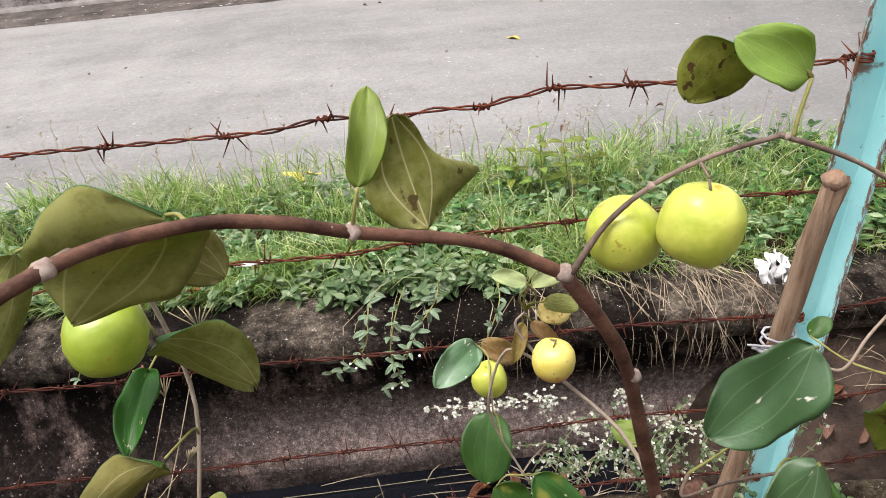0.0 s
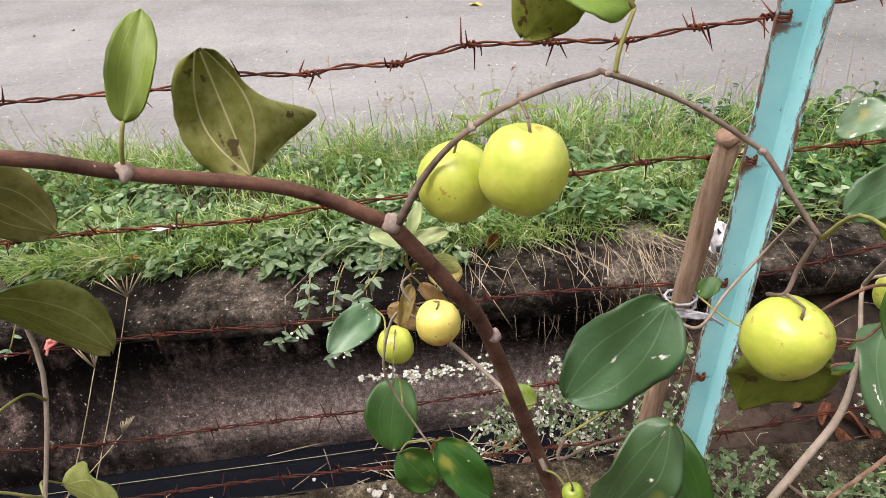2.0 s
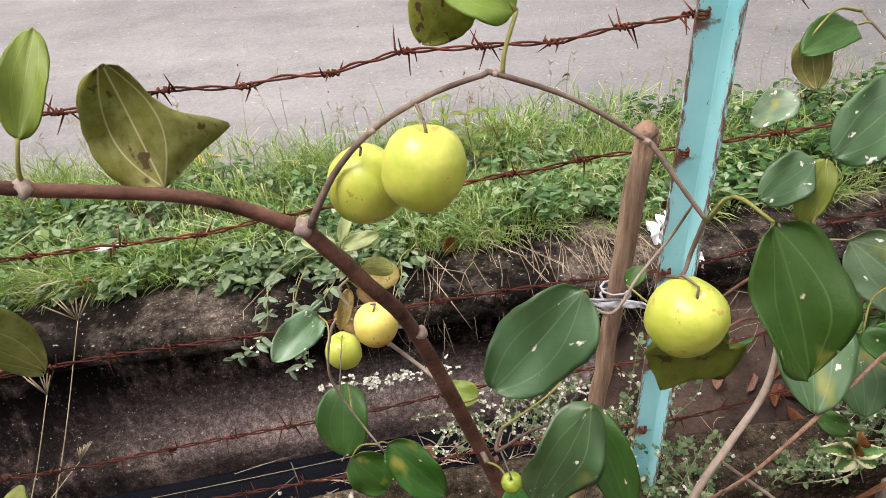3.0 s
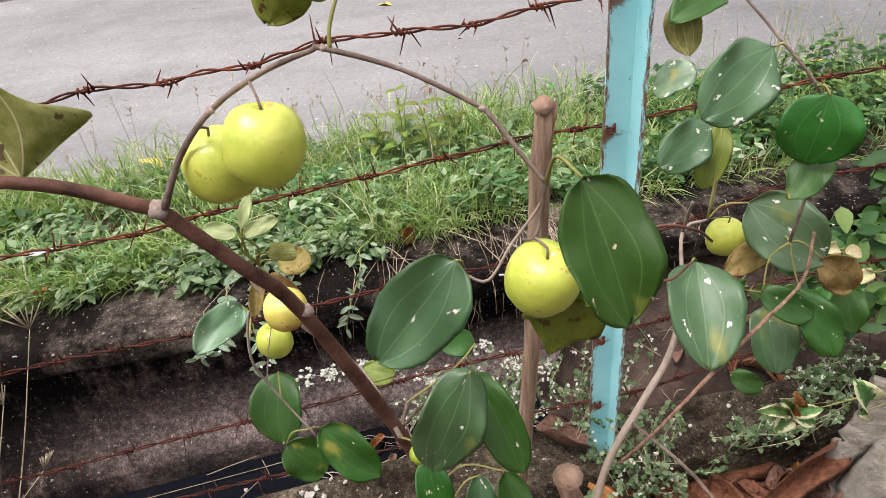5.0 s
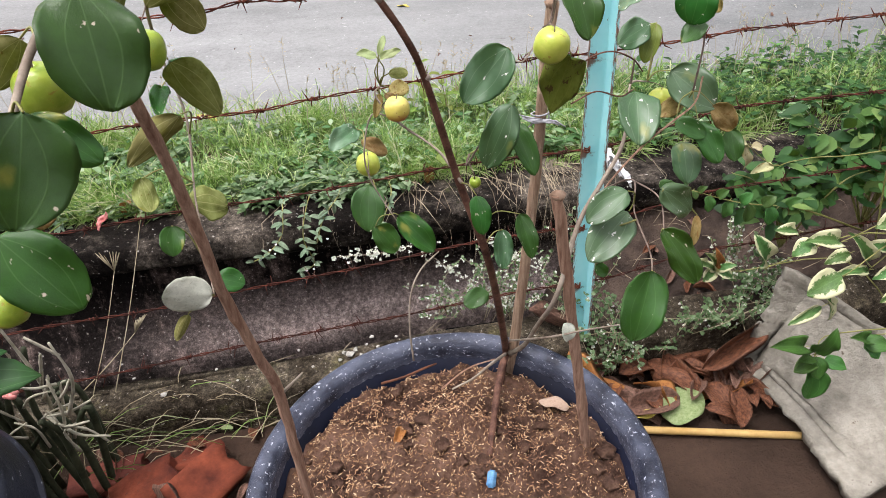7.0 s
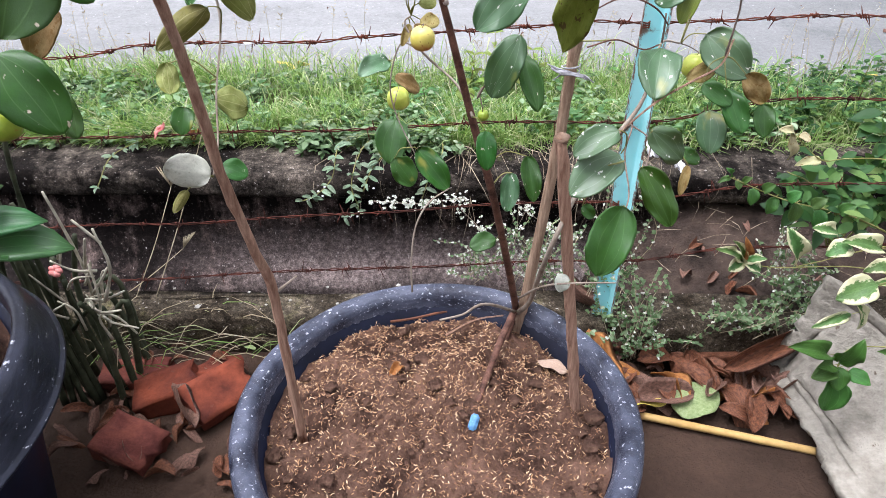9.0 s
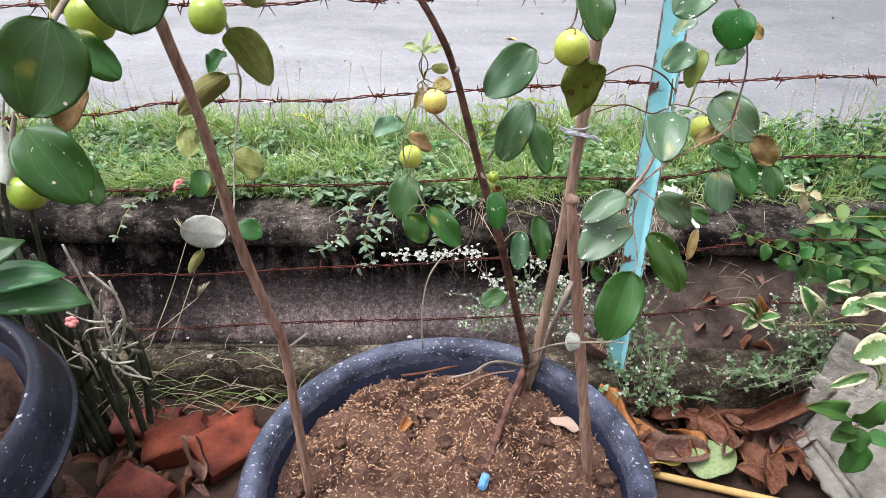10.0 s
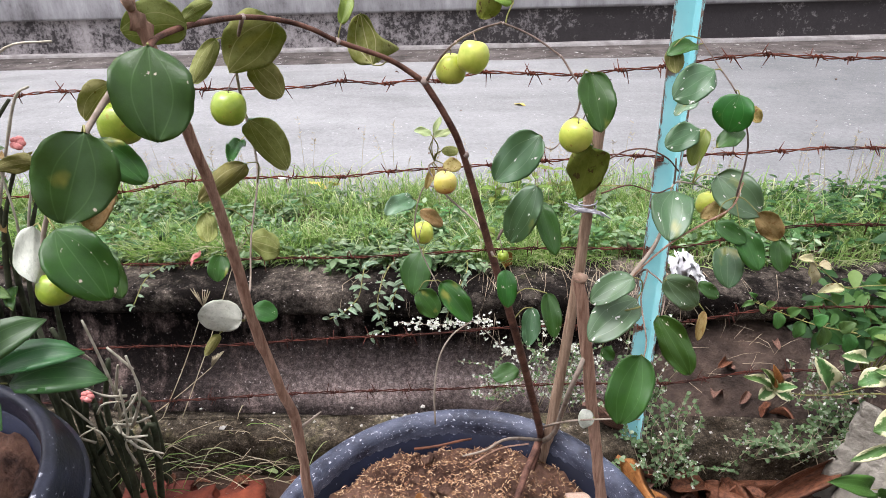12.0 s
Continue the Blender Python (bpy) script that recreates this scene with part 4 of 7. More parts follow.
def leaf(plant, base, tip, width, normal, look_kind):
    global leaf_count
    leaf_count += 1
    me = CURLED_LEAF if look_kind == "yellowing" else JUJUBE_LEAVES[(leaf_count * 3) % 5]
    part("leaf", me, LEAF_LOOK[look_kind], plant, LEAF_LABEL[look_kind], blade_pose(base, tip, width, normal))
    d = (Vector(tip) - Vector(base)).normalized()
    petiole(plant, base, -d * 0.6 + Vector((0, 0, 0.3)))


def fruit_mesh():
    prof = [(0.001, 0.045), (0.05, 0.028), (0.12, 0.012), (0.22, 0.012), (0.33, 0.06), (0.42, 0.16), (0.48, 0.30), (0.50, 0.48), (0.485, 0.66), (0.44, 0.80), (0.36, 0.905),
            (0.26, 0.965), (0.16, 0.985), (0.09, 0.965), (0.045, 0.925), (0.001, 0.90)]
    bm = revolve(prof, 28)
    for v in bm.verts:
        v.co += noise.noise_vector(v.co * 2.2) * 0.035
    return mesh_of(bm, "fruit")


FRUIT = fruit_mesh()


def fruit(plant, centre, size, mat):
    rng = random.Random(str(centre))
    lean = pose(0, 0, 0, rng.uniform(-16, 16), rng.uniform(-16, 16), rng.uniform(0, 360))
    m = Matrix.Translation(centre) @ lean @ Matrix.Diagonal((size, size, size * 0.96, 1)) @ Matrix.Translation((0, 0, -0.5))
    f = part("fruit", FRUIT, mat, plant, {M_FRUIT: "yellow-green ripening jujube", M_FRUITGREEN: "green jujube", M_FRUITRED: "yellow jujube with a reddish brown blush"}[mat], m)
    top = m @ Vector((0, 0, 0.90))
    stalk_top = top + Vector((rng.uniform(-0.003, 0.003), rng.uniform(-0.003, 0.003), 0.007))
    part("stalk", rod([(*top, 0.0007), (*stalk_top, 0.0007)], 6, 1), M_GREYBROWN, f)
    petiole(plant, tuple(stalk_top), (0, 0, 0.12), 0.0007, 0.12, M_GREYBROWN)
    return f


jujube = thing("jujube_plant", (0.235, 0.50, 0.33), "young jujube plant with yellow-green fruit and oval leaves in the pot", "fruit plant")
stem(jujube, "trunk", [(0.217, 0.465, 0.315, 0.0095), (0.235, 0.505, 0.350, 0.0088), (0.247, 0.525, 0.370, 0.0078), (0.185, 0.352, 0.724, 0.0064), (0.141, 0.347, 0.888, 0.0058), (0.104, 0.319, 1.044, 0.0048), (0.083, 0.298, 1.103, 0.0043), (0.057, 0.290, 1.150, 0.0043)], M_BARK, "curving red-brown main stem")
stem(jujube, "branch", [(0.057, 0.290, 1.150, 0.0037), (0.016, 0.278, 1.180, 0.0032), (-0.039, 0.255, 1.205, 0.0030), (-0.064, 0.240, 1.221, 0.0029), (-0.092, 0.222, 1.233, 0.0029), (-0.124, 0.186, 1.241, 0.0029), (-0.148, 0.115, 1.242, 0.0031), (-0.156, 0.060, 1.238, 0.0031), (-0.151, 0.025, 1.232, 0.0032)], M_BARK)
stem(jujube, "branch", [(0.061, 0.287, 1.152, 0.0021), (0.077, 0.290, 1.177, 0.0016), (0.098, 0.290, 1.197, 0.0014), (0.124, 0.289, 1.2105, 0.0013), (0.149, 0.288, 1.2175, 0.0013), (0.155, 0.287, 1.2180, 0.0014), (0.188, 0.284, 1.204, 0.0012), (0.220, 0.280, 1.183, 0.0012), (0.226, 0.278, 1.178, 0.0014), (0.238, 0.268, 1.160, 0.0012), (0.2485, 0.260, 1.145, 0.0011)], M_GREYBROWN, "thin grey-brown arching shoot")
stem(jujube, "branch", [(0.158, 0.287, 1.2175, 0.0011), (0.160, 0.290, 1.227, 0.0010), (0.167, 0.299, 1.240, 0.0009)], M_GREENTWIG)
stem(jujube, "branch", [(0.2485, 0.262, 1.144, 0.0013), (0.2480, 0.268, 1.122, 0.0012), (0.243, 0.264, 1.111, 0.0011), (0.238, 0.270, 1.106, 0.0010)], M_GREYBROWN)
stem(jujube, "branch", [(-0.151, 0.025, 1.232, 0.0034), (-0.174, 0.029, 1.216, 0.0033), (-0.192, 0.018, 1.194, 0.0031), (-0.196, -0.028, 1.168, 0.0028), (-0.222, -0.037, 1.129, 0.0026), (-0.248, -0.037, 1.087, 0.0022), (-0.252, -0.045, 1.047, 0.0018)], M_TWIG)
stem(jujube, "branch", [(-0.124, 0.186, 1.241, 0.0026), (-0.176, 0.284, 1.193, 0.0018), (-0.202, 0.339, 1.148, 0.0020), (-0.210, 0.367, 1.091, 0.0018), (-0.196, 0.344, 1.017, 0.0016), (-0.194, 0.276, 0.942, 0.0014), (-0.184, 0.222, 0.894, 0.0013), (-0.165, 0.143, 0.887, 0.0012)], M_TWIG)
stem(jujube, "branch", [(0.247, 0.525, 0.360, 0.0060), (0.262, 0.440, 0.460, 0.0048), (0.262, 0.340, 0.600, 0.0042), (0.267, 0.262, 0.723, 0.0038), (0.313, 0.321, 0.800, 0.0037), (0.352, 0.345, 0.850, 0.0034), (0.385, 0.364, 0.892, 0.0030), (0.405, 0.395, 0.930, 0.0020), (0.421, 0.435, 0.962, 0.0017), (0.455, 0.455, 0.955, 0.0013)], M_TWIG, "pale grey side stem")
stem(jujube, "branch", [(0.325, 0.318, 0.815, 0.0015), (0.345, 0.300, 0.875, 0.0013), (0.393, 0.311, 0.920, 0.0016), (0.440, 0.332, 0.940, 0.0015), (0.482, 0.352, 0.957, 0.0013), (0.500, 0.375, 0.985, 0.0013)], M_STAKE, "thin brown side stem")
stem(jujube, "branch", [(0.421, 0.435, 0.962, 0.0018), (0.418, 0.425, 0.985, 0.0016), (0.412, 0.410, 1.010, 0.0012)], M_TWIG)
stem(jujube, "branch", [(0.507, 0.408, 0.951, 0.0016), (0.508, 0.402, 1.032, 0.0013), (0.472, 0.367, 1.106, 0.0011), (0.446, 0.394, 1.147, 0.0010), (0.432, 0.440, 1.175, 0.0008)], M_GREYBROWN)
stem(jujube, "branch", [(0.345, 0.350, 0.830, 0.0016), (0.336, 0.207, 0.931, 0.0012), (0.320, 0.155, 0.918, 0.0010), (0.315, 0.092, 0.902, 0.0009), (0.306, 0.064, 0.890, 0.0008)], M_GREYBROWN)
stem(jujube, "branch", [(0.336, 0.207, 0.931, 0.0011), (0.343, 0.145, 0.939, 0.0009), (0.328, 0.093, 0.926, 0.0008)], M_GREYBROWN)
stem(jujube, "branch", [(0.157, 0.330, 0.930, 0.0018), (0.151, 0.318, 0.920, 0.0013), (0.170, 0.296, 0.964, 0.0011), (0.201, 0.267, 1.014, 0.0010)], M_GREYBROWN)
stem(jujube, "branch", [(0.208, 0.306, 1.062, 0.0009), (0.222, 0.298, 1.060, 0.0010), (0.240, 0.310, 1.075, 0.0009), (0.262, 0.320, 1.095, 0.0009), (0.262, 0.300, 1.130, 0.0008)], M_TWIG)
stem(jujube, "branch", [(0.145, 0.335, 0.885, 0.0024), (0.121, 0.390, 0.912, 0.0018), (0.070, 0.433, 0.944, 0.0018), (0.042, 0.448, 0.982, 0.0014), (0.051, 0.455, 0.994, 0.0010)], M_TWIG)
stem(jujube, "branch", [(0.065, 0.435, 0.948, 0.0015), (0.033, 0.455, 0.951, 0.0013), (0.014, 0.458, 0.889, 0.0013), (0.020, 0.466, 0.833, 0.0012), (0.052, 0.448, 0.766, 0.0010)], M_TWIG)
stem(jujube, "branch", [(0.298, 0.320, 1.038, 0.0011), (0.323, 0.327, 1.048, 0.0011), (0.352, 0.339, 1.046, 0.0011), (0.382, 0.346, 1.031, 0.0011), (0.403, 0.359, 1.008, 0.0011)], M_BARK)
stem(jujube, "branch", [(0.292, 0.319, 0.990, 0.0011), (0.335, 0.346, 0.992, 0.0011), (0.376, 0.363, 0.974, 0.0011), (0.400, 0.377, 0.976, 0.0011)], M_BARK)
stem(jujube, "branch", [(0.049, 0.325, 0.573, 0.0018), (0.049, 0.331, 0.634, 0.0016), (0.057, 0.347, 0.691, 0.0015), (0.078, 0.365, 0.725, 0.0014), (0.110, 0.386, 0.740, 0.0010)], M_TWIG)
stem(jujube, "branch", [(0.247, 0.520, 0.370, 0.0036), (0.171, 0.277, 0.589, 0.0024), (0.135, 0.251, 0.588, 0.0018), (0.100, 0.229, 0.595, 0.0014)], M_TWIG)
stem(jujube, "branch", [(0.247, 0.525, 0.400, 0.0026), (0.260, 0.279, 0.625, 0.0018), (0.306, 0.252, 0.654, 0.0015), (0.364, 0.248, 0.659, 0.0011)], M_TWIG)
leaf(jujube, (-0.146, 0.098, 1.245), (-0.197, 0.072, 1.246), 0.048, (-0.54, 0.76, 0.36), "olive")
leaf(jujube, (-0.155, 0.109, 1.246), (-0.127, 0.121, 1.262), 0.016, (-0.50, 0.85, 0.18), "olive")
leaf(jujube, (-0.104, 0.232, 1.233), (-0.175, 0.255, 1.178), 0.064, (-0.30, 0.93, 0.21), "olive")
leaf(jujube, (-0.178, 0.334, 1.170), (-0.152, 0.361, 1.122), 0.042, (-0.42, 0.88, 0.22), "olive")
leaf(jujube, (-0.185, 0.250, 1.211), (-0.210, 0.220, 1.164), 0.024, (-0.26, 0.94, 0.22), "olive")
leaf(jujube, (-0.034, 0.258, 1.225), (-0.025, 0.287, 1.260), 0.017, (0.37, -0.78, 0.51), "young")
leaf(jujube, (-0.012, 0.317, 1.167), (-0.028, 0.340, 1.223), 0.050, (-0.37, 0.93, -0.05), "yellowing")
leaf(jujube, (-0.211, 0.058, 1.198), (-0.238, 0.046, 1.168), 0.031, (-0.58, 0.80, 0.17), "olive")
leaf(jujube, (-0.144, 0.016, 1.237), (-0.133, -0.025, 1.168), 0.066, (0.52, -0.77, 0.38), "green")
leaf(jujube, (-0.192, 0.328, 1.097), (-0.164, 0.377, 1.016), 0.050, (-0.29, 0.95, 0.13), "olive")
leaf(jujube, (-0.179, 0.269, 1.052), (-0.249, 0.266, 1.004), 0.032, (-0.34, 0.94, -0.02), "olive")
leaf(jujube, (-0.211, 0.335, 1.063), (-0.203, 0.273, 1.056), 0.023, (0.25, -0.87, 0.42), "green")
leaf(jujube, (-0.172, -0.056, 1.182), (-0.189, -0.088, 1.118), 0.061, (0.61, -0.53, 0.59), "green")
leaf(jujube, (-0.195, -0.013, 1.165), (-0.155, -0.020, 1.129), 0.029, (0.29, -0.73, 0.62), "green")
leaf(jujube, (-0.195, -0.008, 1.120), (-0.218, -0.025, 1.084), 0.026, (0.48, -0.59, 0.65), "withered")
leaf(jujube, (-0.229, -0.047, 1.096), (-0.187, -0.065, 1.038), 0.051, (0.41, -0.71, 0.58), "green")
leaf(jujube, (-0.268, -0.021, 1.087), (-0.256, -0.060, 1.048), 0.028, (-0.79, 0.61, -0.10), "pale")
leaf(jujube, (-0.247, -0.021, 1.148), (-0.279, -0.027, 1.144), 0.017, (-0.55, 0.84, 0.04), "olive")
leaf(jujube, (-0.236, 0.017, 1.047), (-0.211, -0.014, 1.011), 0.025, (0.30, -0.70, 0.65), "green")
leaf(jujube, (-0.166, 0.139, 0.891), (-0.212, 0.123, 0.910), 0.042, (-0.35, 0.92, -0.17), "pale")
leaf(jujube, (-0.174, 0.193, 0.876), (-0.142, 0.193, 0.863), 0.030, (0.29, -0.57, 0.77), "green")
leaf(jujube, (-0.199, 0.184, 0.958), (-0.200, 0.164, 0.931), 0.027, (0.29, -0.76, 0.57), "green")
leaf(jujube, (-0.221, 0.334, 0.909), (-0.165, 0.309, 0.908), 0.047, (-0.53, 0.84, -0.13), "olive")
leaf(jujube, (-0.237, 0.246, 0.989), (-0.229, 0.217, 0.958), 0.028, (-0.50, 0.86, 0.01), "olive")
leaf(jujube, (-0.194, 0.130, 0.876), (-0.212, 0.120, 0.851), 0.013, (-0.36, 0.92, -0.17), "olive")
leaf(jujube, (0.014, 0.519, 0.803), (0.001, 0.467, 0.745), 0.057, (0.01, -0.62, 0.79), "green")
leaf(jujube, (0.055, 0.455, 0.775), (0.109, 0.423, 0.717), 0.044, (-0.00, -0.65, 0.76), "green")
leaf(jujube, (0.014, 0.457, 0.756), (0.048, 0.442, 0.714), 0.045, (0.17, -0.67, 0.72), "olive")
leaf(jujube, (0.012, 0.565, 0.865), (0.053, 0.565, 0.834), 0.028, (0.01, -0.65, 0.76), "withered")
leaf(jujube, (0.049, 0.455, 0.982), (0.038, 0.431, 0.957), 0.013, (0.24, -0.71, 0.66), "withered")
leaf(jujube, (0.056, 0.455, 0.982), (0.079, 0.438, 0.964), 0.014, (0.16, -0.78, 0.60), "withered")
leaf(jujube, (0.005, 0.515, 0.907), (-0.035, 0.467, 0.900), 0.036, (-0.01, -0.81, 0.59), "dusty_sheen")
leaf(jujube, (0.204, 0.300, 1.078), (0.146, 0.280, 1.023), 0.053, (0.05, -0.83, 0.55), "dusty_sheen")
leaf(jujube, (0.200, 0.261, 1.022), (0.164, 0.246, 0.948), 0.043, (0.08, -0.79, 0.61), "dusty_sheen")
leaf(jujube, (0.206, 0.290, 0.991), (0.227, 0.243, 0.935), 0.030, (0.03, -0.68, 0.73), "green")
leaf(jujube, (0.163, 0.319, 0.871), (0.166, 0.288, 0.825), 0.030, (0.09, -0.74, 0.67), "green")
leaf(jujube, (0.225, 0.323, 0.830), (0.238, 0.285, 0.776), 0.029, (0.05, -0.67, 0.74), "olive")
leaf(jujube, (0.207, 0.353, 0.787), (0.200, 0.322, 0.736), 0.030, (-0.17, -0.74, 0.66), "dusty_sheen")
leaf(jujube, (0.190, 0.391, 0.640), (0.145, 0.378, 0.636), 0.033, (-0.02, -0.67, 0.74), "pale")
leaf(jujube, (0.142, 0.321, 1.252), (0.130, 0.342, 1.220), 0.034, (0.28, 0.95, -0.12), "dark")
leaf(jujube, (0.167, 0.299, 1.240), (0.135, 0.299, 1.262), 0.026, (-0.26, -0.79, 0.56), "young")
leaf(jujube, (0.2515, 0.216, 1.172), (0.2650, 0.182, 1.115), 0.041, (0.12, -0.87, 0.46), "green")
leaf(jujube, (0.266, 0.248, 1.078), (0.261, 0.304, 0.996), 0.049, (0.09, 0.77, -0.63), "dark")
leaf(jujube, (0.441, 0.385, 1.142), (0.386, 0.359, 1.113), 0.048, (-0.17, -0.90, 0.40), "dusty_sheen")
leaf(jujube, (0.430, 0.437, 1.167), (0.385, 0.421, 1.162), 0.028, (-0.2, -0.6, 0.8), "green")
leaf(jujube, (0.467, 0.355, 1.115), (0.457, 0.349, 1.066), 0.053, (-0.35, -0.82, 0.44), "green")
leaf(jujube, (0.487, 0.375, 1.092), (0.505, 0.363, 1.077), 0.020, (-0.33, -0.72, 0.61), "withered")
leaf(jujube, (0.481, 0.366, 1.066), (0.445, 0.339, 1.050), 0.028, (-0.35, -0.78, 0.52), "green")
leaf(jujube, (0.465, 0.487, 1.033), (0.411, 0.465, 1.016), 0.042, (-0.23, -0.88, 0.41), "dusty_sheen")
leaf(jujube, (0.473, 0.485, 1.034), (0.451, 0.464, 0.983), 0.030, (-0.27, -0.82, 0.51), "young")
leaf(jujube, (0.407, 0.383, 0.972), (0.386, 0.304, 0.937), 0.058, (-0.18, -0.79, 0.59), "dusty_sheen")
leaf(jujube, (0.488, 0.448, 0.971), (0.545, 0.401, 0.924), 0.062, (-0.36, -0.72, 0.59), "dusty_sheen")
leaf(jujube, (0.509, 0.439, 0.926), (0.468, 0.431, 0.908), 0.028, (-0.19, -0.77, 0.61), "withered")
leaf(jujube, (0.513, 0.389, 0.910), (0.534, 0.346, 0.860), 0.037, (-0.21, -0.73, 0.65), "green")
leaf(jujube, (0.477, 0.388, 0.918), (0.516, 0.364, 0.895), 0.028, (-0.35, -0.72, 0.60), "green")
leaf(jujube, (0.510, 0.421, 0.864), (0.507, 0.376, 0.815), 0.046, (-0.16, -0.73, 0.66), "dusty_sheen")
leaf(jujube, (0.588, 0.423, 0.873), (0.591, 0.394, 0.832), 0.032, (-0.28, -0.77, 0.57), "green")
leaf(jujube, (0.543, 0.407, 0.925), (0.580, 0.398, 0.885), 0.037, (-0.44, -0.70, 0.57), "withered")
leaf(jujube, (0.467, 0.390, 0.815), (0.494, 0.374, 0.795), 0.022, (-0.33, -0.68, 0.65), "green")
leaf(jujube, (0.309, 0.153, 0.948), (0.258, 0.140, 0.925), 0.034, (-0.06, -0.61, 0.79), "dusty_sheen")
leaf(jujube, (0.318, 0.165, 0.913), (0.258, 0.118, 0.891), 0.048, (-0.12, -0.69, 0.72), "dusty_sheen")
leaf(jujube, (0.303, 0.060, 0.904), (0.281, 0.033, 0.829), 0.046, (-0.10, -0.60, 0.79), "green")
leaf(jujube, (0.322, 0.085, 0.937), (0.358, 0.057, 0.881), 0.034, (-0.17, -0.60, 0.78), "green")
leaf(jujube, (0.339, 0.130, 0.958), (0.383, 0.133, 0.920), 0.036, (-0.32, -0.62, 0.71), "dusty_sheen")
leaf(jujube, (0.389, 0.138, 0.913), (0.381, 0.121, 0.883), 0.011, (-0.14, -0.69, 0.71), "withered")
leaf(jujube, (0.298, 0.263, 0.649), (0.271, 0.250, 0.651), 0.029, (0.31, 0.87, -0.37), "pale")
leaf(jujube, (0.050, 0.428, 1.044), (0.023, 0.434, 1.050), 0.014, (0.08, -0.70, 0.71), "fresh")
leaf(jujube, (0.054, 0.431, 1.040), (0.083, 0.429, 1.051), 0.013, (0.03, -0.70, 0.72), "fresh")
leaf(jujube, (0.053, 0.432, 1.045), (0.064, 0.443, 1.068), 0.010, (0.05, -0.71, 0.70), "fresh")
leaf(jujube, (0.065, 0.438, 1.016), (0.092, 0.428, 1.017), 0.016, (0.02, 0.90, -0.44), "olive")
leaf(jujube, (0.281, 0.426, 0.971), (0.297, 0.430, 0.985), 0.016, (-0.35, -0.43, 0.83), "green")
leaf(jujube, (0.281, 0.161, 0.844), (0.297, 0.157, 0.829), 0.016, (-0.24, -0.72, 0.65), "green")
leaf(jujube, (0.147, 0.398, 0.890), (0.119, 0.408, 0.896), 0.023, (0.04, -0.58, 0.81), "young")
leaf(jujube, (0.063, 0.471, 0.984), (0.092, 0.464, 0.981), 0.026, (0.23, -0.69, 0.69), "withered")
leaf(jujube, (0.218, 0.372, 0.936), (0.190, 0.371, 0.945), 0.023, (-0.17, -0.67, 0.72), "green")
leaf(jujube, (0.471, 0.538, 1.065), (0.437, 0.560, 1.046), 0.036, (-0.15, -0.60, 0.80), "dusty_sheen")
leaf(jujube, (0.393, 0.430, 1.165), (0.399, 0.420, 1.131), 0.026, (0.23, 0.97, 0.10), "olive")
fruit(jujube, (0.090, 0.303, 1.163), 0.0380, M_FRUIT)
fruit(jujube, (0.119, 0.279, 1.181), 0.0390, M_FRUIT)
fruit(jujube, (0.245, 0.256, 1.089), 0.0400, M_FRUIT)
fruit(jujube, (-0.208, 0.309, 1.115), 0.0460, M_FRUITGREEN)
fruit(jujube, (-0.206, 0.049, 1.162), 0.0400, M_FRUITGREEN)
fruit(jujube, (-0.246, -0.047, 1.037), 0.0300, M_FRUITGREEN)
fruit(jujube, (0.070, 0.417, 0.971), 0.0355, M_FRUITRED)
fruit(jujube, (0.016, 0.544, 0.829), 0.0400, M_FRUIT)
fruit(jujube, (0.491, 0.477, 0.913), 0.0380, M_FRUIT)
fruit(jujube, (0.159, 0.303, 0.901), 0.0155, M_FRUITGREEN)


def node(at, r, mat, seed):
    bm = bmesh.new()
    bmesh.ops.create_icosphere(bm, subdivisions=2, radius=r)
    for q in bm.verts:
        q.co += noise.noise_vector(q.co / r * 1.3 + Vector((seed, 0, 0))) * r * 0.35
    part("node_scar", bm, mat, jujube, "pale swollen leaf node", Matrix.Translation(at))


for i, (at, r) in enumerate((((0.057, 0.289, 1.151), 0.0052), ((-0.039, 0.255, 1.2055), 0.0041), ((0.155, 0.287, 1.2182), 0.0018), ((0.107, 0.318, 1.046), 0.0048), ((0.223, 0.279, 1.1805), 0.0018),
                             ((-0.124, 0.186, 1.241), 0.0040), ((0.098, 0.290, 1.197), 0.0022))):
    node(at, r, M_NODE, i)


# ---- verge: grass and weeds ----
def joined(name, verts, faces, mat, label, category):
    me = bpy.data.meshes.new(name)
    me.from_pydata(verts, [], faces)
    me.update()
    return solo(name, smooth(me), mat, label, category, kind="stuff")


def add_blade(verts, faces, root, tip, bend, width, face_dir):
    """A tapering blade of three bent pieces from root to tip."""
    r, t = Vector(root), Vector(tip)
    side = (t - r).cross(Vector(face_dir))
    side = side.normalized() if side.length > 1e-6 else Vector((1, 0, 0))
    k = len(verts)
    for u, w in ((0.0, 0.8), (0.4, 1.0), (0.75, 0.65)):
        c = r.lerp(t, u) + Vector(bend) * (4 * u * (1 - u))
        verts.append(c - side * width * w / 2)
        verts.append(c + side * width * w / 2)
    verts.append(t)
    faces += [(k, k + 1, k + 3, k + 2), (k + 2, k + 3, k + 5, k + 4), (k + 4, k + 5, k + 6)]


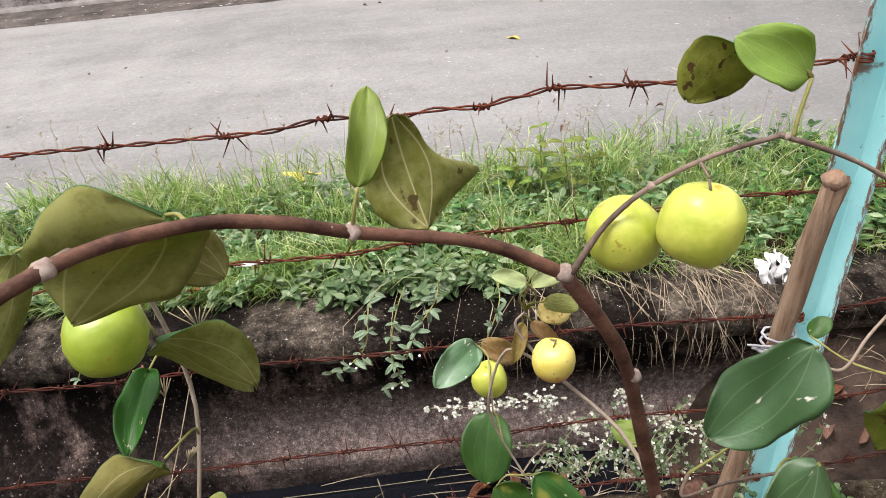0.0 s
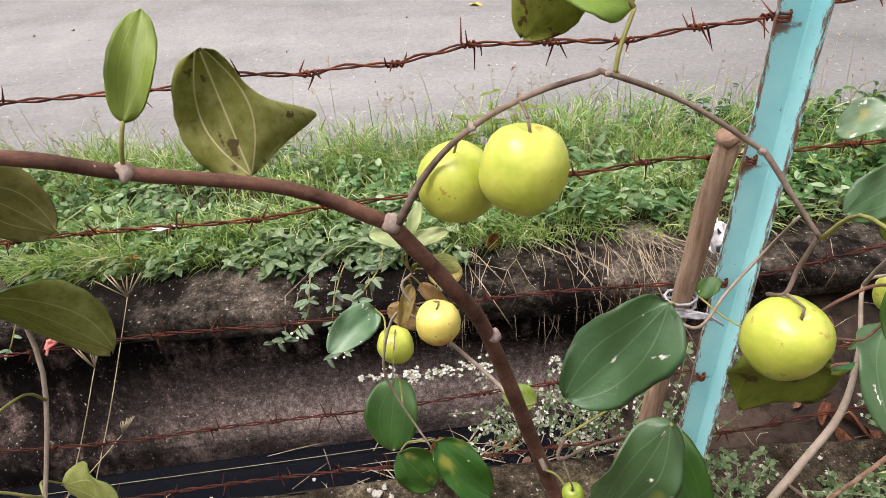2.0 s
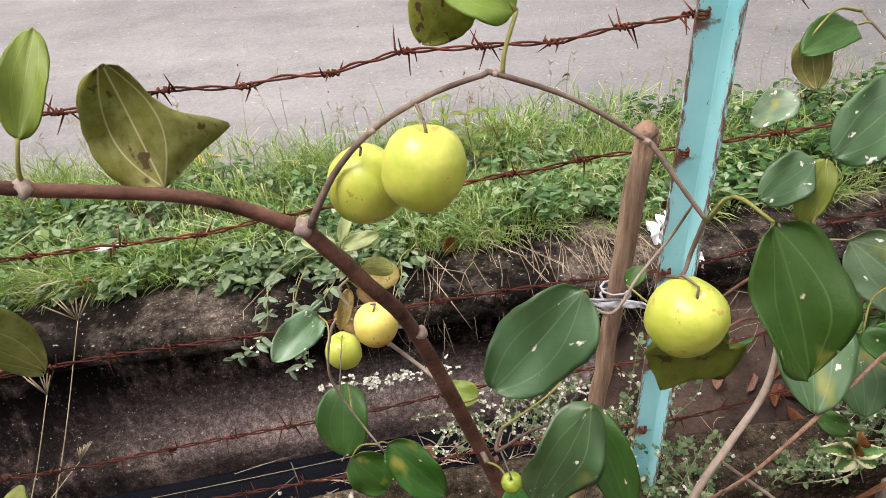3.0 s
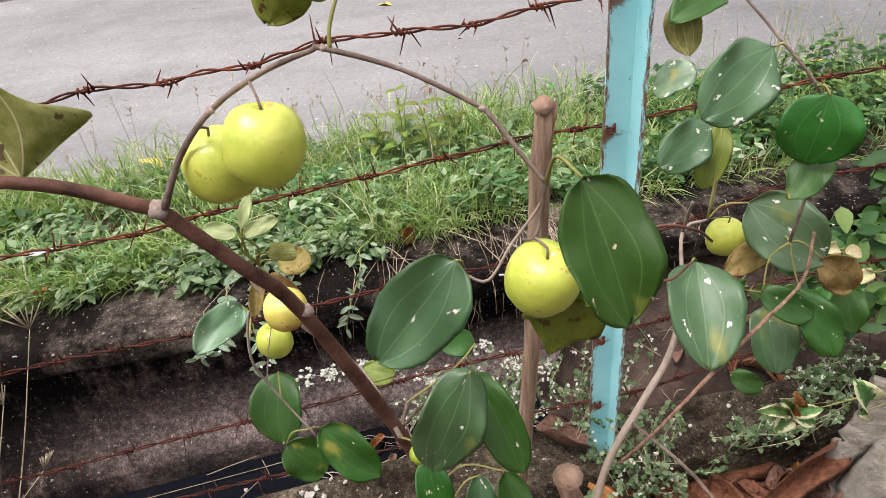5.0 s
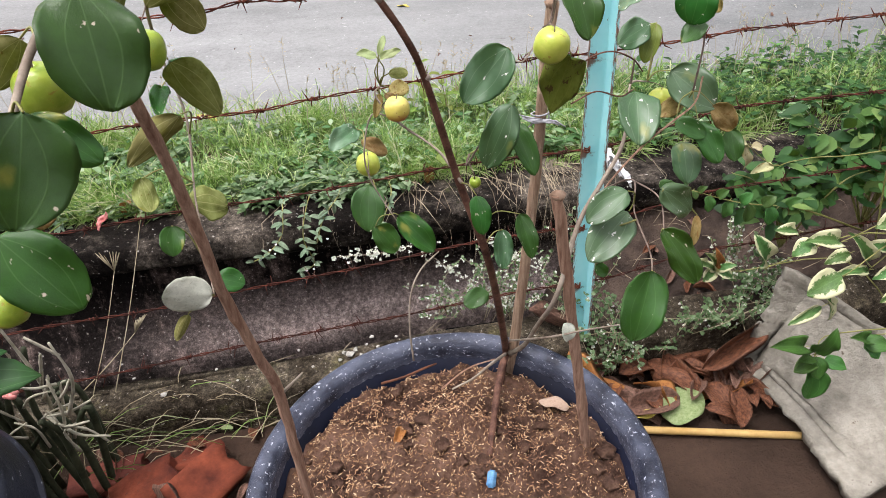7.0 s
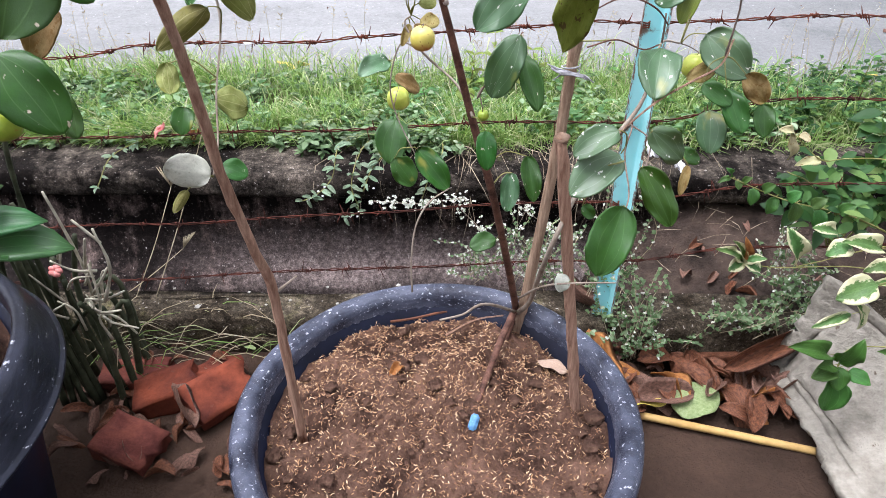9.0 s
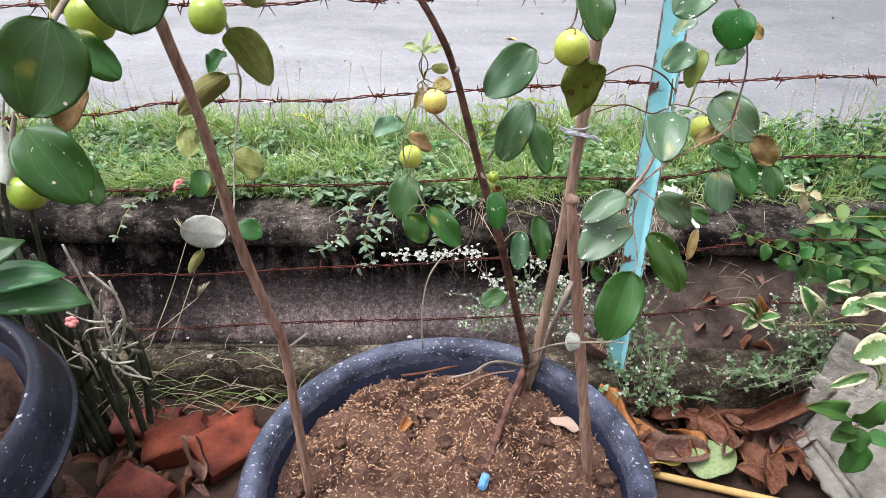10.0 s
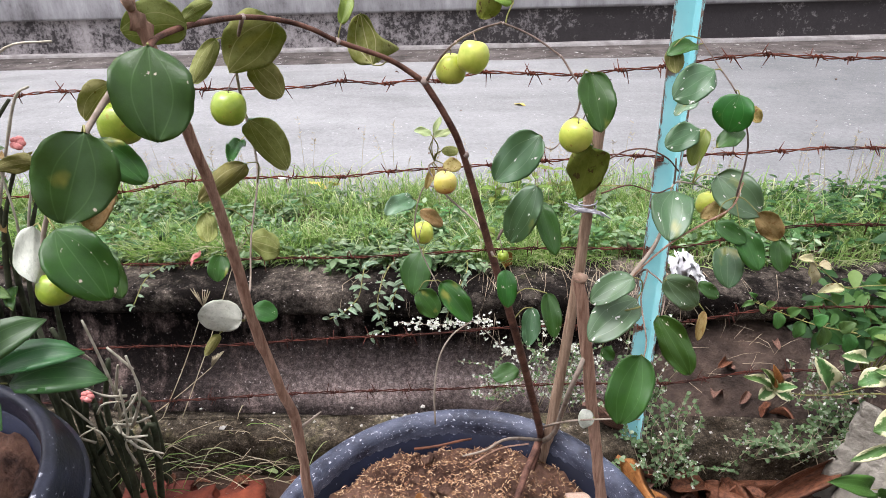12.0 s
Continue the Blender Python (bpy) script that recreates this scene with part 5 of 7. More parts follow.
def add_leaflet(verts, faces, base, direction, length, width, up, droop=0.25):
    """A pointed oval leaflet folded along its midrib."""
    b, d, n = Vector(base), Vector(direction).normalized(), Vector(up)
    s = d.cross(n)
    s = s.normalized() if s.length > 1e-6 else d.orthogonal().normalized()
    n = s.cross(d)
    k = len(verts)
    verts += [b, b + d * length * 0.35 - s * width / 2 + n * length * 0.06, b + d * length * 0.42 - n * length * 0.04, b + d * length * 0.35 + s * width / 2 + n * length * 0.06,
              b + d * length * 0.75 - s * width * 0.36 - n * length * droop * 0.4, b + d * length * 0.75 + s * width * 0.36 - n * length * droop * 0.4, b + d * length - n * length * droop]
    faces += [(k, k + 2, k + 1), (k, k + 3, k + 2), (k + 1, k + 2, k + 6, k + 4), (k + 2, k + 3, k + 5, k + 6)]


def add_oval(verts, faces, base, direction, length, width, up, droop=0.25):
    """An egg-shaped leaf of six rows, folded along its midrib and drooping to its tip."""
    b, d, n = Vector(base), Vector(direction).normalized(), Vector(up)
    s = d.cross(n)
    s = s.normalized() if s.length > 1e-6 else d.orthogonal().normalized()
    n = s.cross(d)
    k = len(verts)
    for u, w in ((0.0, 0.06), (0.14, 0.62), (0.36, 1.0), (0.60, 0.88), (0.82, 0.50), (1.0, 0.03)):
        c = b + d * length * u - n * length * droop * u * u
        verts += [c - s * width * w / 2 + n * width * w * 0.10, c - n * width * w * 0.04, c + s * width * w / 2 + n * width * w * 0.10]
    for r in range(5):
        a = k + 3 * r
        faces += [(a, a + 1, a + 4, a + 3), (a + 1, a + 2, a + 5, a + 4)]


def verge_z(x, y):
    return 0.285 if y > 1.5 else 0.292


def grass_area(rng):
    verts, faces = [], []
    while len(faces) < 3 * 38000:
        x, y = rng.choice((rng.uniform(-2.2, 3.0), rng.uniform(-2.2, 3.0), rng.uniform(-9, 10))), rng.uniform(1.45, 2.34)
        edge = 2.08 + 0.16 * noise.noise((x * 1.3, 0, 0)) + 0.10 * noise.noise((x * 6, 3, 0))
        if x > 0.95 and rng.random() < 0.62:
            continue
        if y > edge and rng.random() < 0.92:
            continue
        lush = max(0.0, min(1.0, 0.5 + 0.8 * noise.noise((x * 2.4, y * 3.1, 4)) + 0.55 * noise.noise((x * 8, y * 9, 1)) + 0.3 * noise.noise((x * 21, y * 23, 6))))
        if rng.random() > 0.06 + 0.94 * lush ** 1.5:
            continue
        h = rng.uniform(0.025, 0.080) + 0.13 * lush * rng.random() ** 2.5
        lean = Vector((rng.gauss(0, 0.45), rng.gauss(-0.15, 0.45), 0)) * h
        if y < 1.55:
            lean += Vector((0, -0.05, -0.02))
        root = (x, y, verge_z(x, y) - 0.004)
        tip = Vector(root) + lean + Vector((0, 0, h))
        bend = Vector((-lean.x * 0.2, -lean.y * 0.2, h * 0.18))
        add_blade(verts, faces, root, tip, bend, rng.uniform(0.0018, 0.0044), (rng.uniform(-1, 1), -1, 0.4))
    return verts, faces


rng = random.Random(21)
v, f = grass_area(rng)
joined("grass", v, f, M_GRASS, "uneven bright green roadside grass on the verge", "grass")


def long_grass_tuft(x, y, n, h, spread, seed):
    r2 = random.Random(seed)
    verts, faces = [], []
    for _ in range(n):
        a = r2.uniform(0, math.tau)
        root = (x + r2.gauss(0, spread * 0.4), y + r2.gauss(0, 0.04), verge_z(x, y) - 0.004)
        out = Vector((math.cos(a), math.sin(a) * 0.7 - 0.25, 0)) * r2.uniform(0.4, 1.0) * h
        tip = Vector(root) + out + Vector((0, 0, h * r2.uniform(0.05, 0.9)))
        add_blade(verts, faces, root, tip, (0, 0, h * 0.35), r2.uniform(0.003, 0.0055), (out.x, out.y, -0.5))
    return joined("grass", verts, faces, M_GRASS, "tuft of long arching grass at the drain edge", "grass")


for i, (x, y, n, h) in enumerate(((-0.55, 1.56, 150, 0.15), (-0.32, 1.60, 170, 0.17), (-0.85, 1.62, 120, 0.13), (-1.3, 1.60, 110, 0.13), (0.32, 1.62, 150, 0.14), (0.62, 1.66, 170, 0.15),
                                  (0.95, 1.68, 150, 0.15), (1.4, 1.75, 150, 0.14), (1.9, 1.8, 150, 0.15), (0.45, 1.95, 140, 0.20), (1.2, 2.0, 120, 0.19), (-0.2, 2.0, 120, 0.20), (-0.75, 1.98, 110, 0.19), (-1.5, 2.0, 110, 0.20), (0.15, 2.06, 70, 0.23), (0.8, 2.05, 90, 0.22), (-0.45, 1.85, 120, 0.18), (0.05, 1.75, 110, 0.13))):
    long_grass_tuft(x, y, n, h, 0.16, 60 + i)


def weed_clumps(rng, count, xs, ys, leaf, height, mat, label, name="weeds"):
    verts, faces = [], []
    for _ in range(count):
        x, y = rng.uniform(*xs), rng.uniform(*ys)
        h = rng.uniform(0.4, 1.0) * height
        top = Vector((x + rng.gauss(0, 0.02), y + rng.gauss(-0.01, 0.02), verge_z(x, y) + h))
        root = Vector((x, y, verge_z(x, y) - 0.004))
        add_blade(verts, faces, root, top, (0, 0, 0), 0.002, (0, -1, 0))
        n = rng.randint(6, 13)
        for i in range(n):
            u = rng.uniform(0.35, 1.0)
            a = rng.uniform(0, math.tau)
            size = leaf * rng.uniform(0.45, 1.2)
            d = Vector((math.cos(a), math.sin(a), rng.uniform(-0.1, 0.7)))
            add_oval(verts, faces, root.lerp(top, u), d, size, size * rng.uniform(0.38, 0.6), (0, -0.2, 1))
    return joined(name, verts, faces, mat, label, "weeds")


weed_clumps(rng, 600, (-2.6, 3.6), (1.52, 2.1), 0.034, 0.11, M_WEEDS, "mixed small broad-leaved weeds among the grass")
weed_clumps(rng, 210, (-0.15, 1.2), (1.50, 1.85), 0.036, 0.12, M_WEEDS, "dense three-leaved weeds above the drain wall")
weed_clumps(rng, 200, (-2.4, -0.6), (1.47, 1.75), 0.038, 0.09, M_WEEDS, "round-leaved weeds above the drain wall")
weed_clumps(rng, 110, (-0.45, 0.05), (1.44, 1.62), 0.036, 0.08, M_CREEP, "grey-green weeds on the drain wall")


weed_clumps(random.Random(41), 170, (-2.2, -0.42), (1.42, 1.58), 0.031, 0.07, M_CREEP, "pale grey-green weeds creeping over the wall edge")
weed_clumps(random.Random(42), 70, (-0.42, 0.10), (1.38, 1.52), 0.033, 0.08, M_CREEP, "pale grey-green weeds creeping over the wall edge")
weed_clumps(random.Random(43), 280, (-2.2, 1.0), (1.55, 2.05), 0.036, 0.12, M_CREEP, "pale broad-leaved weeds among the grass")
weed_clumps(random.Random(44), 330, (0.85, 3.4), (1.50, 2.10), 0.038, 0.17, M_BUSH, "tall dark green weeds on the verge")
weed_clumps(rng, 300, (0.95, 3.4), (1.60, 2.08), 0.037, 0.12, M_BUSH, "dark green broad-leaved weeds on the verge")
weed_clumps(rng, 120, (-2.6, -0.9), (1.48, 2.0), 0.044, 0.10, M_BUSH, "dark green broad-leaved weeds on the verge")
weed_clumps(rng, 420, (-9.0, -2.6), (1.48, 2.06), 0.040, 0.11, M_WEEDS, "mixed small broad-leaved weeds among the grass")
weed_clumps(rng, 420, (3.4, 10.0), (1.48, 2.06), 0.040, 0.11, M_WEEDS, "mixed small broad-leaved weeds among the grass")


def seed_stalks(rng):
    verts, faces = [], []
    for _ in range(190):
        x, y = rng.uniform(-2.4, 3.6), rng.uniform(1.75, 2.25)
        h = rng.uniform(0.16, 0.34)
        root = Vector((x, y, verge_z(x, y)))
        tip = root + Vector((rng.gauss(0, 0.05), rng.gauss(0, 0.04), h))
        add_blade(verts, faces, root, tip, (rng.gauss(0, 0.01), 0, 0), 0.0022, (0, -1, 0.2))
        for _k in range(rng.randint(3, 9)):
            u = rng.uniform(0.72, 1.0)
            d = Vector((rng.uniform(-1, 1), rng.uniform(-0.6, 0.6), rng.uniform(0.1, 1)))
            add_leaflet(verts, faces, root.lerp(tip, u), d, rng.uniform(0.008, 0.02), 0.003, (0, -1, 0.3))
    return joined("seed_grass", verts, faces, M_STRAW, "thin dry seeding grass stalks at the road edge", "grass")


seed_stalks(rng)

OVAL = leaf_mesh(0.25, 0.35, 0.02, 31, 6, 4, 1.0)
LANCE = leaf_mesh(0.30, 0.40, 0.02, 33, 6, 4, 1.0)


def leafy_weed(at, height, seed, mat, leaf_len, leaf_wide, pairs, label, name="weed_plant"):
    """An upright weed with pairs of leaves up its stem."""
    r2 = random.Random(seed)
    plant = thing(name, at, label, "weed", "tall weeds on the verge")
    base = Vector(at)
    top = base + Vector((r2.gauss(0, 0.03), r2.gauss(-0.02, 0.02), height))
    part("stem", rod([(*base, 0.0026), (*base.lerp(top, 0.5), 0.0020), (*top, 0.0010)], 6, 4), M_GREENTWIG, plant)
    for i in range(pairs):
        u = 0.3 + 0.7 * i / max(1, pairs - 1)
        a = i * 1.57 + r2.uniform(-0.4, 0.4)
        for s in (0, math.pi):
            size = leaf_len * (1.05 - 0.55 * u) * r2.uniform(0.8, 1.2)
            d = Vector((math.cos(a + s), math.sin(a + s), r2.uniform(0.05, 0.45))).normalized()
            b = base.lerp(top, u)
            part("leaf", OVAL, (mat, mat), plant, "", blade_pose(b, b + d * size, size * leaf_wide, (0, -0.25, 1)))
    return plant


for i, (x, y, h) in enumerate(((0.24, 1.90, 0.27), (0.33, 1.86, 0.24), (0.14, 1.93, 0.18), (0.44, 1.95, 0.20), (-0.02, 1.80, 0.14), (0.72, 1.95, 0.17), (1.62, 1.9, 0.20), (-1.15, 1.85, 0.15), (0.85, 1.70, 0.15), (1.25, 1.75, 0.16))):
    leafy_weed((x, y, 0.283), h, 80 + i, M_YOUNG if i < 4 else M_WEED, 0.085 if i < 4 else 0.06, 0.42, 5, "upright light green weed with paired leaves on the verge")


# ---- plants hanging over the drain wall ----
def dry_roots(rng):
    verts, faces = [], []
    for _ in range(120):
        x = rng.choice((rng.gauss(0.10, 0.07), rng.gauss(0.42, 0.10), rng.gauss(0.62, 0.05), rng.uniform(-0.3, 1.0)))
        root = Vector((x, rng.uniform(1.38, 1.52), 0.305))
        tip = Vector((x + rng.gauss(0, 0.07), rng.uniform(1.215, 1.27), rng.uniform(0.04, 0.27)))
        add_blade(verts, faces, root, tip, (rng.gauss(0, 0.025), -0.05, 0.05 + rng.uniform(0, 0.03)), rng.uniform(0.0012, 0.0026), (0.2, -1, 0.3))
    return joined("dry_roots", verts, faces, M_ROOT, "straw-coloured dead roots trailing over the wall", "roots")


dry_roots(rng)


def trailing_vine(pts, seed, leaf_size, label, flowers=0):
    r2 = random.Random(seed)
    vine = thing("trailing_weed", pts[0][:3], label, "trailing weed", "weeds hanging on the drain wall")
    path = curve_points([(*p, 0.0018) for p in pts], 6)
    bm = bmesh.new()
    tube(bm, path, 5)
    part("stem", bm, M_GREENTWIG, vine)
    for i, p in enumerate(path[2::2]):
        for s in range(r2.randint(2, 5) if i < len(path) // 3 else r2.randint(1, 3)):
            d = Vector((r2.uniform(-1, 1), r2.uniform(-1, 0.2), r2.uniform(-0.5, 0.6))).normalized()
            size = leaf_size * r2.uniform(0.45, 1.0)
            part("leaf", OVAL, (M_GREYWEED, M_GREYWEED), vine, "", blade_pose(p[:3], Vector(p[:3]) + d * size, size * 0.36, (r2.uniform(-0.3, 0.3), -0.7, 0.8)))
    for i in range(flowers):
        p = path[r2.randrange(len(path) // 2, len(path))]
        bm = bmesh.new()
        bmesh.ops.create_icosphere(bm, subdivisions=1, radius=0.0042)
        for q in bm.verts:
            q.co.z *= 0.7
        part("flower", bm, M_WHITE, vine, "small white flower head", Matrix.Translation(Vector(p[:3]) + Vector((r2.gauss(0, 0.012), -0.012, r2.gauss(0, 0.012)))))
    return vine


trailing_vine([(-0.24, 1.46, 0.33), (-0.27, 1.32, 0.36), (-0.28, 1.23, 0.30), (-0.33, 1.21, 0.25), (-0.38, 1.22, 0.22)], 5, 0.042, "grey-green trailing weed with white flower heads", 4)
trailing_vine([(-0.18, 1.47, 0.33), (-0.20, 1.30, 0.35), (-0.22, 1.22, 0.28), (-0.20, 1.20, 0.20), (-0.25, 1.21, 0.17)], 6, 0.040, "grey-green trailing weed on the wall", 3)
trailing_vine([(-0.10, 1.46, 0.33), (-0.10, 1.30, 0.37), (-0.15, 1.22, 0.34), (-0.18, 1.20, 0.27)], 7, 0.045, "grey-green trailing weed on the wall", 1)
trailing_vine([(0.05, 1.47, 0.33), (0.06, 1.31, 0.35), (0.02, 1.22, 0.30), (0.0, 1.21, 0.24)], 8, 0.040, "grey-green trailing weed on the wall", 0)
trailing_vine([(-0.95, 1.47, 0.32), (-1.0, 1.30, 0.33), (-1.03, 1.22, 0.26)], 9, 0.038, "grey-green trailing weed on the wall", 0)


# ---- white-flowered creepers on the ledge ----
def creeper(at, spread, stems, leaf_size, flower_share, seed, label, height):
    r2 = random.Random(seed)
    plant = thing("flowering_creeper", at, label, "creeper", "small creepers on the ledge")
    base = Vector(at)
    lv, lf, pv, pf = [], [], [], []
    for _ in range(stems):
        end = base + Vector((r2.uniform(-1, 1) * spread[0], r2.uniform(-1, 1) * spread[1], r2.uniform(0.15, 1.0) * height))
        mid = base.lerp(end, 0.5) + Vector((r2.gauss(0, 0.03), r2.gauss(0, 0.02), 0.03))
        start = base + Vector((r2.gauss(0, 0.35) * spread[0], r2.gauss(0, 0.3) * spread[1], 0))
        path = curve_points([(*start, 0.0011), (*mid, 0.0009), (*end, 0.0006)], 7)
        part("stem", rod(path, 4, 1), M_STRAW, plant)
        for p in path[2:]:
            for s in (0, 1):
                d = Vector((r2.uniform(-1, 1), r2.uniform(-1, 0.5), r2.uniform(-0.2, 0.8))).normalized()
                size = leaf_size * r2.uniform(0.6, 1.3)
                if r2.random() < flower_share:
                    for k in range(4):
                        e = (d + Vector((r2.uniform(-1, 1), r2.uniform(-1, 1), r2.uniform(-1, 1)))).normalized()
                        add_leaflet(pv, pf, Vector(p[:3]) + d * 0.005, e, 0.0060, 0.0038, (0, -0.7, 0.7))
                else:
                    add_leaflet(lv, lf, p[:3], d, size, size * 0.75, (0, -0.5, 1))
    for name, vv, ff, mat in (("foliage", lv, lf, M_CREEP), ("blossom", pv, pf, M_PETALS)):
        if ff:
            me = bpy.data.meshes.new(name)
            me.from_pydata(vv, [], ff)
            part(name, smooth(me), mat, plant, "tiny round grey-green leaves" if name == "foliage" else "tiny white flowers", kind="stuff")
    return plant


creeper((0.56, 0.735, 0.05), (0.12, 0.06), 34, 0.011, 0.08, 1, "bushy small-leaved creeper at the foot of the fence post", 0.30)
creeper((0.50, 0.84, 0.155), (0.09, 0.05), 24, 0.010, 0.24, 2, "white-flowered creeper climbing beside the fence post", 0.36)
creeper((0.32, 0.88, 0.155), (0.11, 0.04), 24, 0.009, 0.28, 3, "white-flowered creeper on the ledge", 0.24)
creeper((0.16, 0.91, 0.155), (0.12, 0.03), 14, 0.009, 0.28, 4, "thin white-flowered creeper on the ledge", 0.20)
creeper((0.86, 0.745, 0.12), (0.18, 0.03), 16, 0.011, 0.04, 5, "sparse grey-green creeper over the ledge edge", 0.12)
creeper((0.74, 0.75, 0.08), (0.14, 0.03), 9, 0.011, 0.05, 6, "sparse grey-green creeper over the ledge edge", 0.14)
creeper((1.02, 0.98, 0.10), (0.10, 0.04), 10, 0.012, 0.45, 9, "white-flowered stalks in the drain corner", 0.46)
creeper((0.98, 0.80, 0.14), (0.16, 0.06), 14, 0.013, 0.15, 7, "grey-green creeper on the ledge", 0.22)


def flower_spray(a, b, count, seed):
    r2 = random.Random(seed)
    spray = thing("flower_spray", a, "pale twig crowded with tiny white flowers", "flowers")
    path = curve_points([(*a, 0.0012), (*(Vector(a).lerp(Vector(b), 0.5) + Vector((0, 0, -0.012))), 0.001), (*b, 0.0008)], 8)
    part("twig", rod(path, 5, 1), M_TWIG, spray)
    vv, ff = [], []
    for _ in range(count):
        p = Vector(path[r2.randrange(len(path))][:3]) + Vector((r2.gauss(0, 0.012), r2.gauss(0, 0.008), r2.gauss(0, 0.008)))
        for k in range(5):
            d = Vector((r2.uniform(-1, 1), r2.uniform(-1, 0.2), r2.uniform(-0.6, 1))).normalized()
            add_leaflet(vv, ff, p, d, 0.0062, 0.0040, (0, -0.7, 0.7))
    me = bpy.data.meshes.new("blossom")
    me.from_pydata(vv, [], ff)
    part("blossom", smooth(me), M_PETALS, spray, "tiny white flowers", kind="stuff")


flower_spray((-0.10, 0.90, 0.412), (0.13, 0.90, 0.425), 90, 3)
flower_spray((0.11, 0.91, 0.40), (0.33, 0.89, 0.20), 60, 4)
flower_spray((0.26, 0.93, 0.40), (0.44, 0.90, 0.30), 50, 6)


# ---- seeding grass stalks beside the drain ----
def seed_head(base, top, spread, seed, droop=False):
    r2 = random.Random(seed)
    stalk = thing("seed_stalk", base, "dry grass stalk with a fanned seed head", "grass stalk", "seed stalks by the drain")
    b, t = Vector(base), Vector(top)
    part("stem", rod([(*b, 0.0014), (*(b.lerp(t, 0.5) + Vector((0.006, 0, 0))), 0.0012), (*t, 0.0009)], 5, 5), M_STRAW, stalk)
    for i in range(8):
        bm = bmesh.new()
        a = i / 7 * 2 - 1
        d = Vector((a * spread * 1.3, r2.uniform(-0.4, 0.4) * spread, (-1 if droop else 1) * 0.055))
        if droop:
            d = Vector((0.03 + 0.02 * a, r2.uniform(-0.2, 0.2) * spread, 0.05 + 0.01 * a))
        tube(bm, [(*t, 0.0010), (*(t + d * 0.55), 0.0015), (*(t + d), 0.0008)], 4)
        part("spikelet", bm, M_STRAW, stalk)


seed_head((-0.70, 0.80, 0.15), (-0.575, 1.05, 0.53), 0.034, 1)
seed_head((-0.755, 0.80, 0.15), (-0.675, 1.0, 0.39), 0.024, 2)
seed_head((-0.80, 0.80, 0.15), (-0.685, 0.99, 0.19), 0.02, 3, True)


# ---- pebbles and crumbs on the ledge ----
def pebble(at, size, seed, group="pale crumbs on the ledge"):
    r2 = random.Random(seed)
    bm = bmesh.new()
    bmesh.ops.create_icosphere(bm, subdivisions=2, radius=size)
    for q in bm.verts:
        q.co += noise.noise_vector(q.co / size * 1.3 + Vector((seed, 0, 0))) * size * 0.75
        q.co.z *= 0.55
    solo("pebble", bm, M_STONE, "pale broken pebble on mossy concrete", "pebble", group, at=Matrix.Translation(at) @ pose(0, 0, 0, 0, 0, r2.uniform(0, 360)))


for i, (x, y, s) in enumerate(((-0.105, 0.815, 0.010), (-0.09, 0.830, 0.007), (-0.12, 0.825, 0.006), (-0.075, 0.805, 0.006), (-0.045, 0.872, 0.006), (-0.57, 0.765, 0.007), (-0.13, 0.80, 0.005),
                               (-0.33, 0.80, 0.004), (-0.45, 0.83, 0.004), (0.02, 0.86, 0.004), (-0.24, 0.86, 0.004), (-0.66, 0.84, 0.004), (-0.03, 0.83, 0.005), (0.62, 0.86, 0.005), (0.80, 0.83, 0.005),
                               (-0.50, 0.80, 0.003), (-0.39, 0.78, 0.003), (-0.2, 0.79, 0.004), (-0.06, 0.845, 0.004), (0.70, 0.80, 0.004))):
    pebble((x, y, 0.158 + s * 0.35), s, 200 + i)


# ---- bricks ----
def brick(size, at, turn, mat, seed, label):
    bm = box(size, 0, 0, 5)
    for q in bm.verts:
        q.co += noise.noise_vector(q.co * 22 + Vector((seed, 0, 0))) * 0.007
        if q.co.x > size[0] * 0.28:
            q.co.x += noise.noise((q.co.y * 35, q.co.z * 35, seed)) * 0.03
    solo("brick", bm, mat, label, "brick", "broken bricks beside the pot", at=Matrix.Translation(at) @ pose(0, 0, 0, *turn))


brick((0.15, 0.095, 0.06), (-0.585, 0.555, 0.066), (6, -10, 22), M_BRICK, 1, "broken orange-red brick half sunk in soil")
brick((0.17, 0.11, 0.035), (-0.455, 0.545, 0.075), (24, 8, 58), M_BRICK, 2, "flat orange-red brick fragment leaning on soil")
brick((0.14, 0.10, 0.06), (-0.615, 0.40, 0.056), (10, 6, -18), M_OLDBRICK, 3, "dark red stained brick on the soil")
brick((0.10, 0.07, 0.05), (-0.50, 0.635, 0.050), (-8, 14, 70), M_BRICK, 4, "small broken red brick piece")
brick((0.16, 0.08, 0.05), (-0.70, 0.62, 0.045), (4, 4, 8), M_OLDBRICK, 5, "dark stained brick under the shrub")


# ---- fallen leaves ----
DRY = [leaf_mesh(0.55, 0.9, 0.06, 41, 14, 8, 1.05), leaf_mesh(-0.5, 0.7, 0.08, 42, 14, 8, 1.1), leaf_mesh(0.8, -0.6, 0.05, 43, 14, 8, 1.0), leaf_mesh(0.2, 1.2, 0.06, 44, 14, 8, 1.1), leaf_mesh(0.10, 0.12, 0.035, 45, 18, 12, 0.9)]


def fallen_leaf(at, length, width, turn, mat, seed, label="curled brown dead leaf on the soil", group="dead leaves on the ground"):
    me = DRY[4] if mat in (M_LIME, M_YELLOWLEAF, M_PALELEAF) else DRY[seed % 4]
    m = Matrix.Translation(at) @ pose(0, 0, 0, *turn) @ Matrix.Diagonal((width, length, length, 1)) @ Matrix.Translation((0, -0.5, 0))
    solo("dead_leaf", me.copy(), [mat, mat], label, "dead leaf", group, at=m)


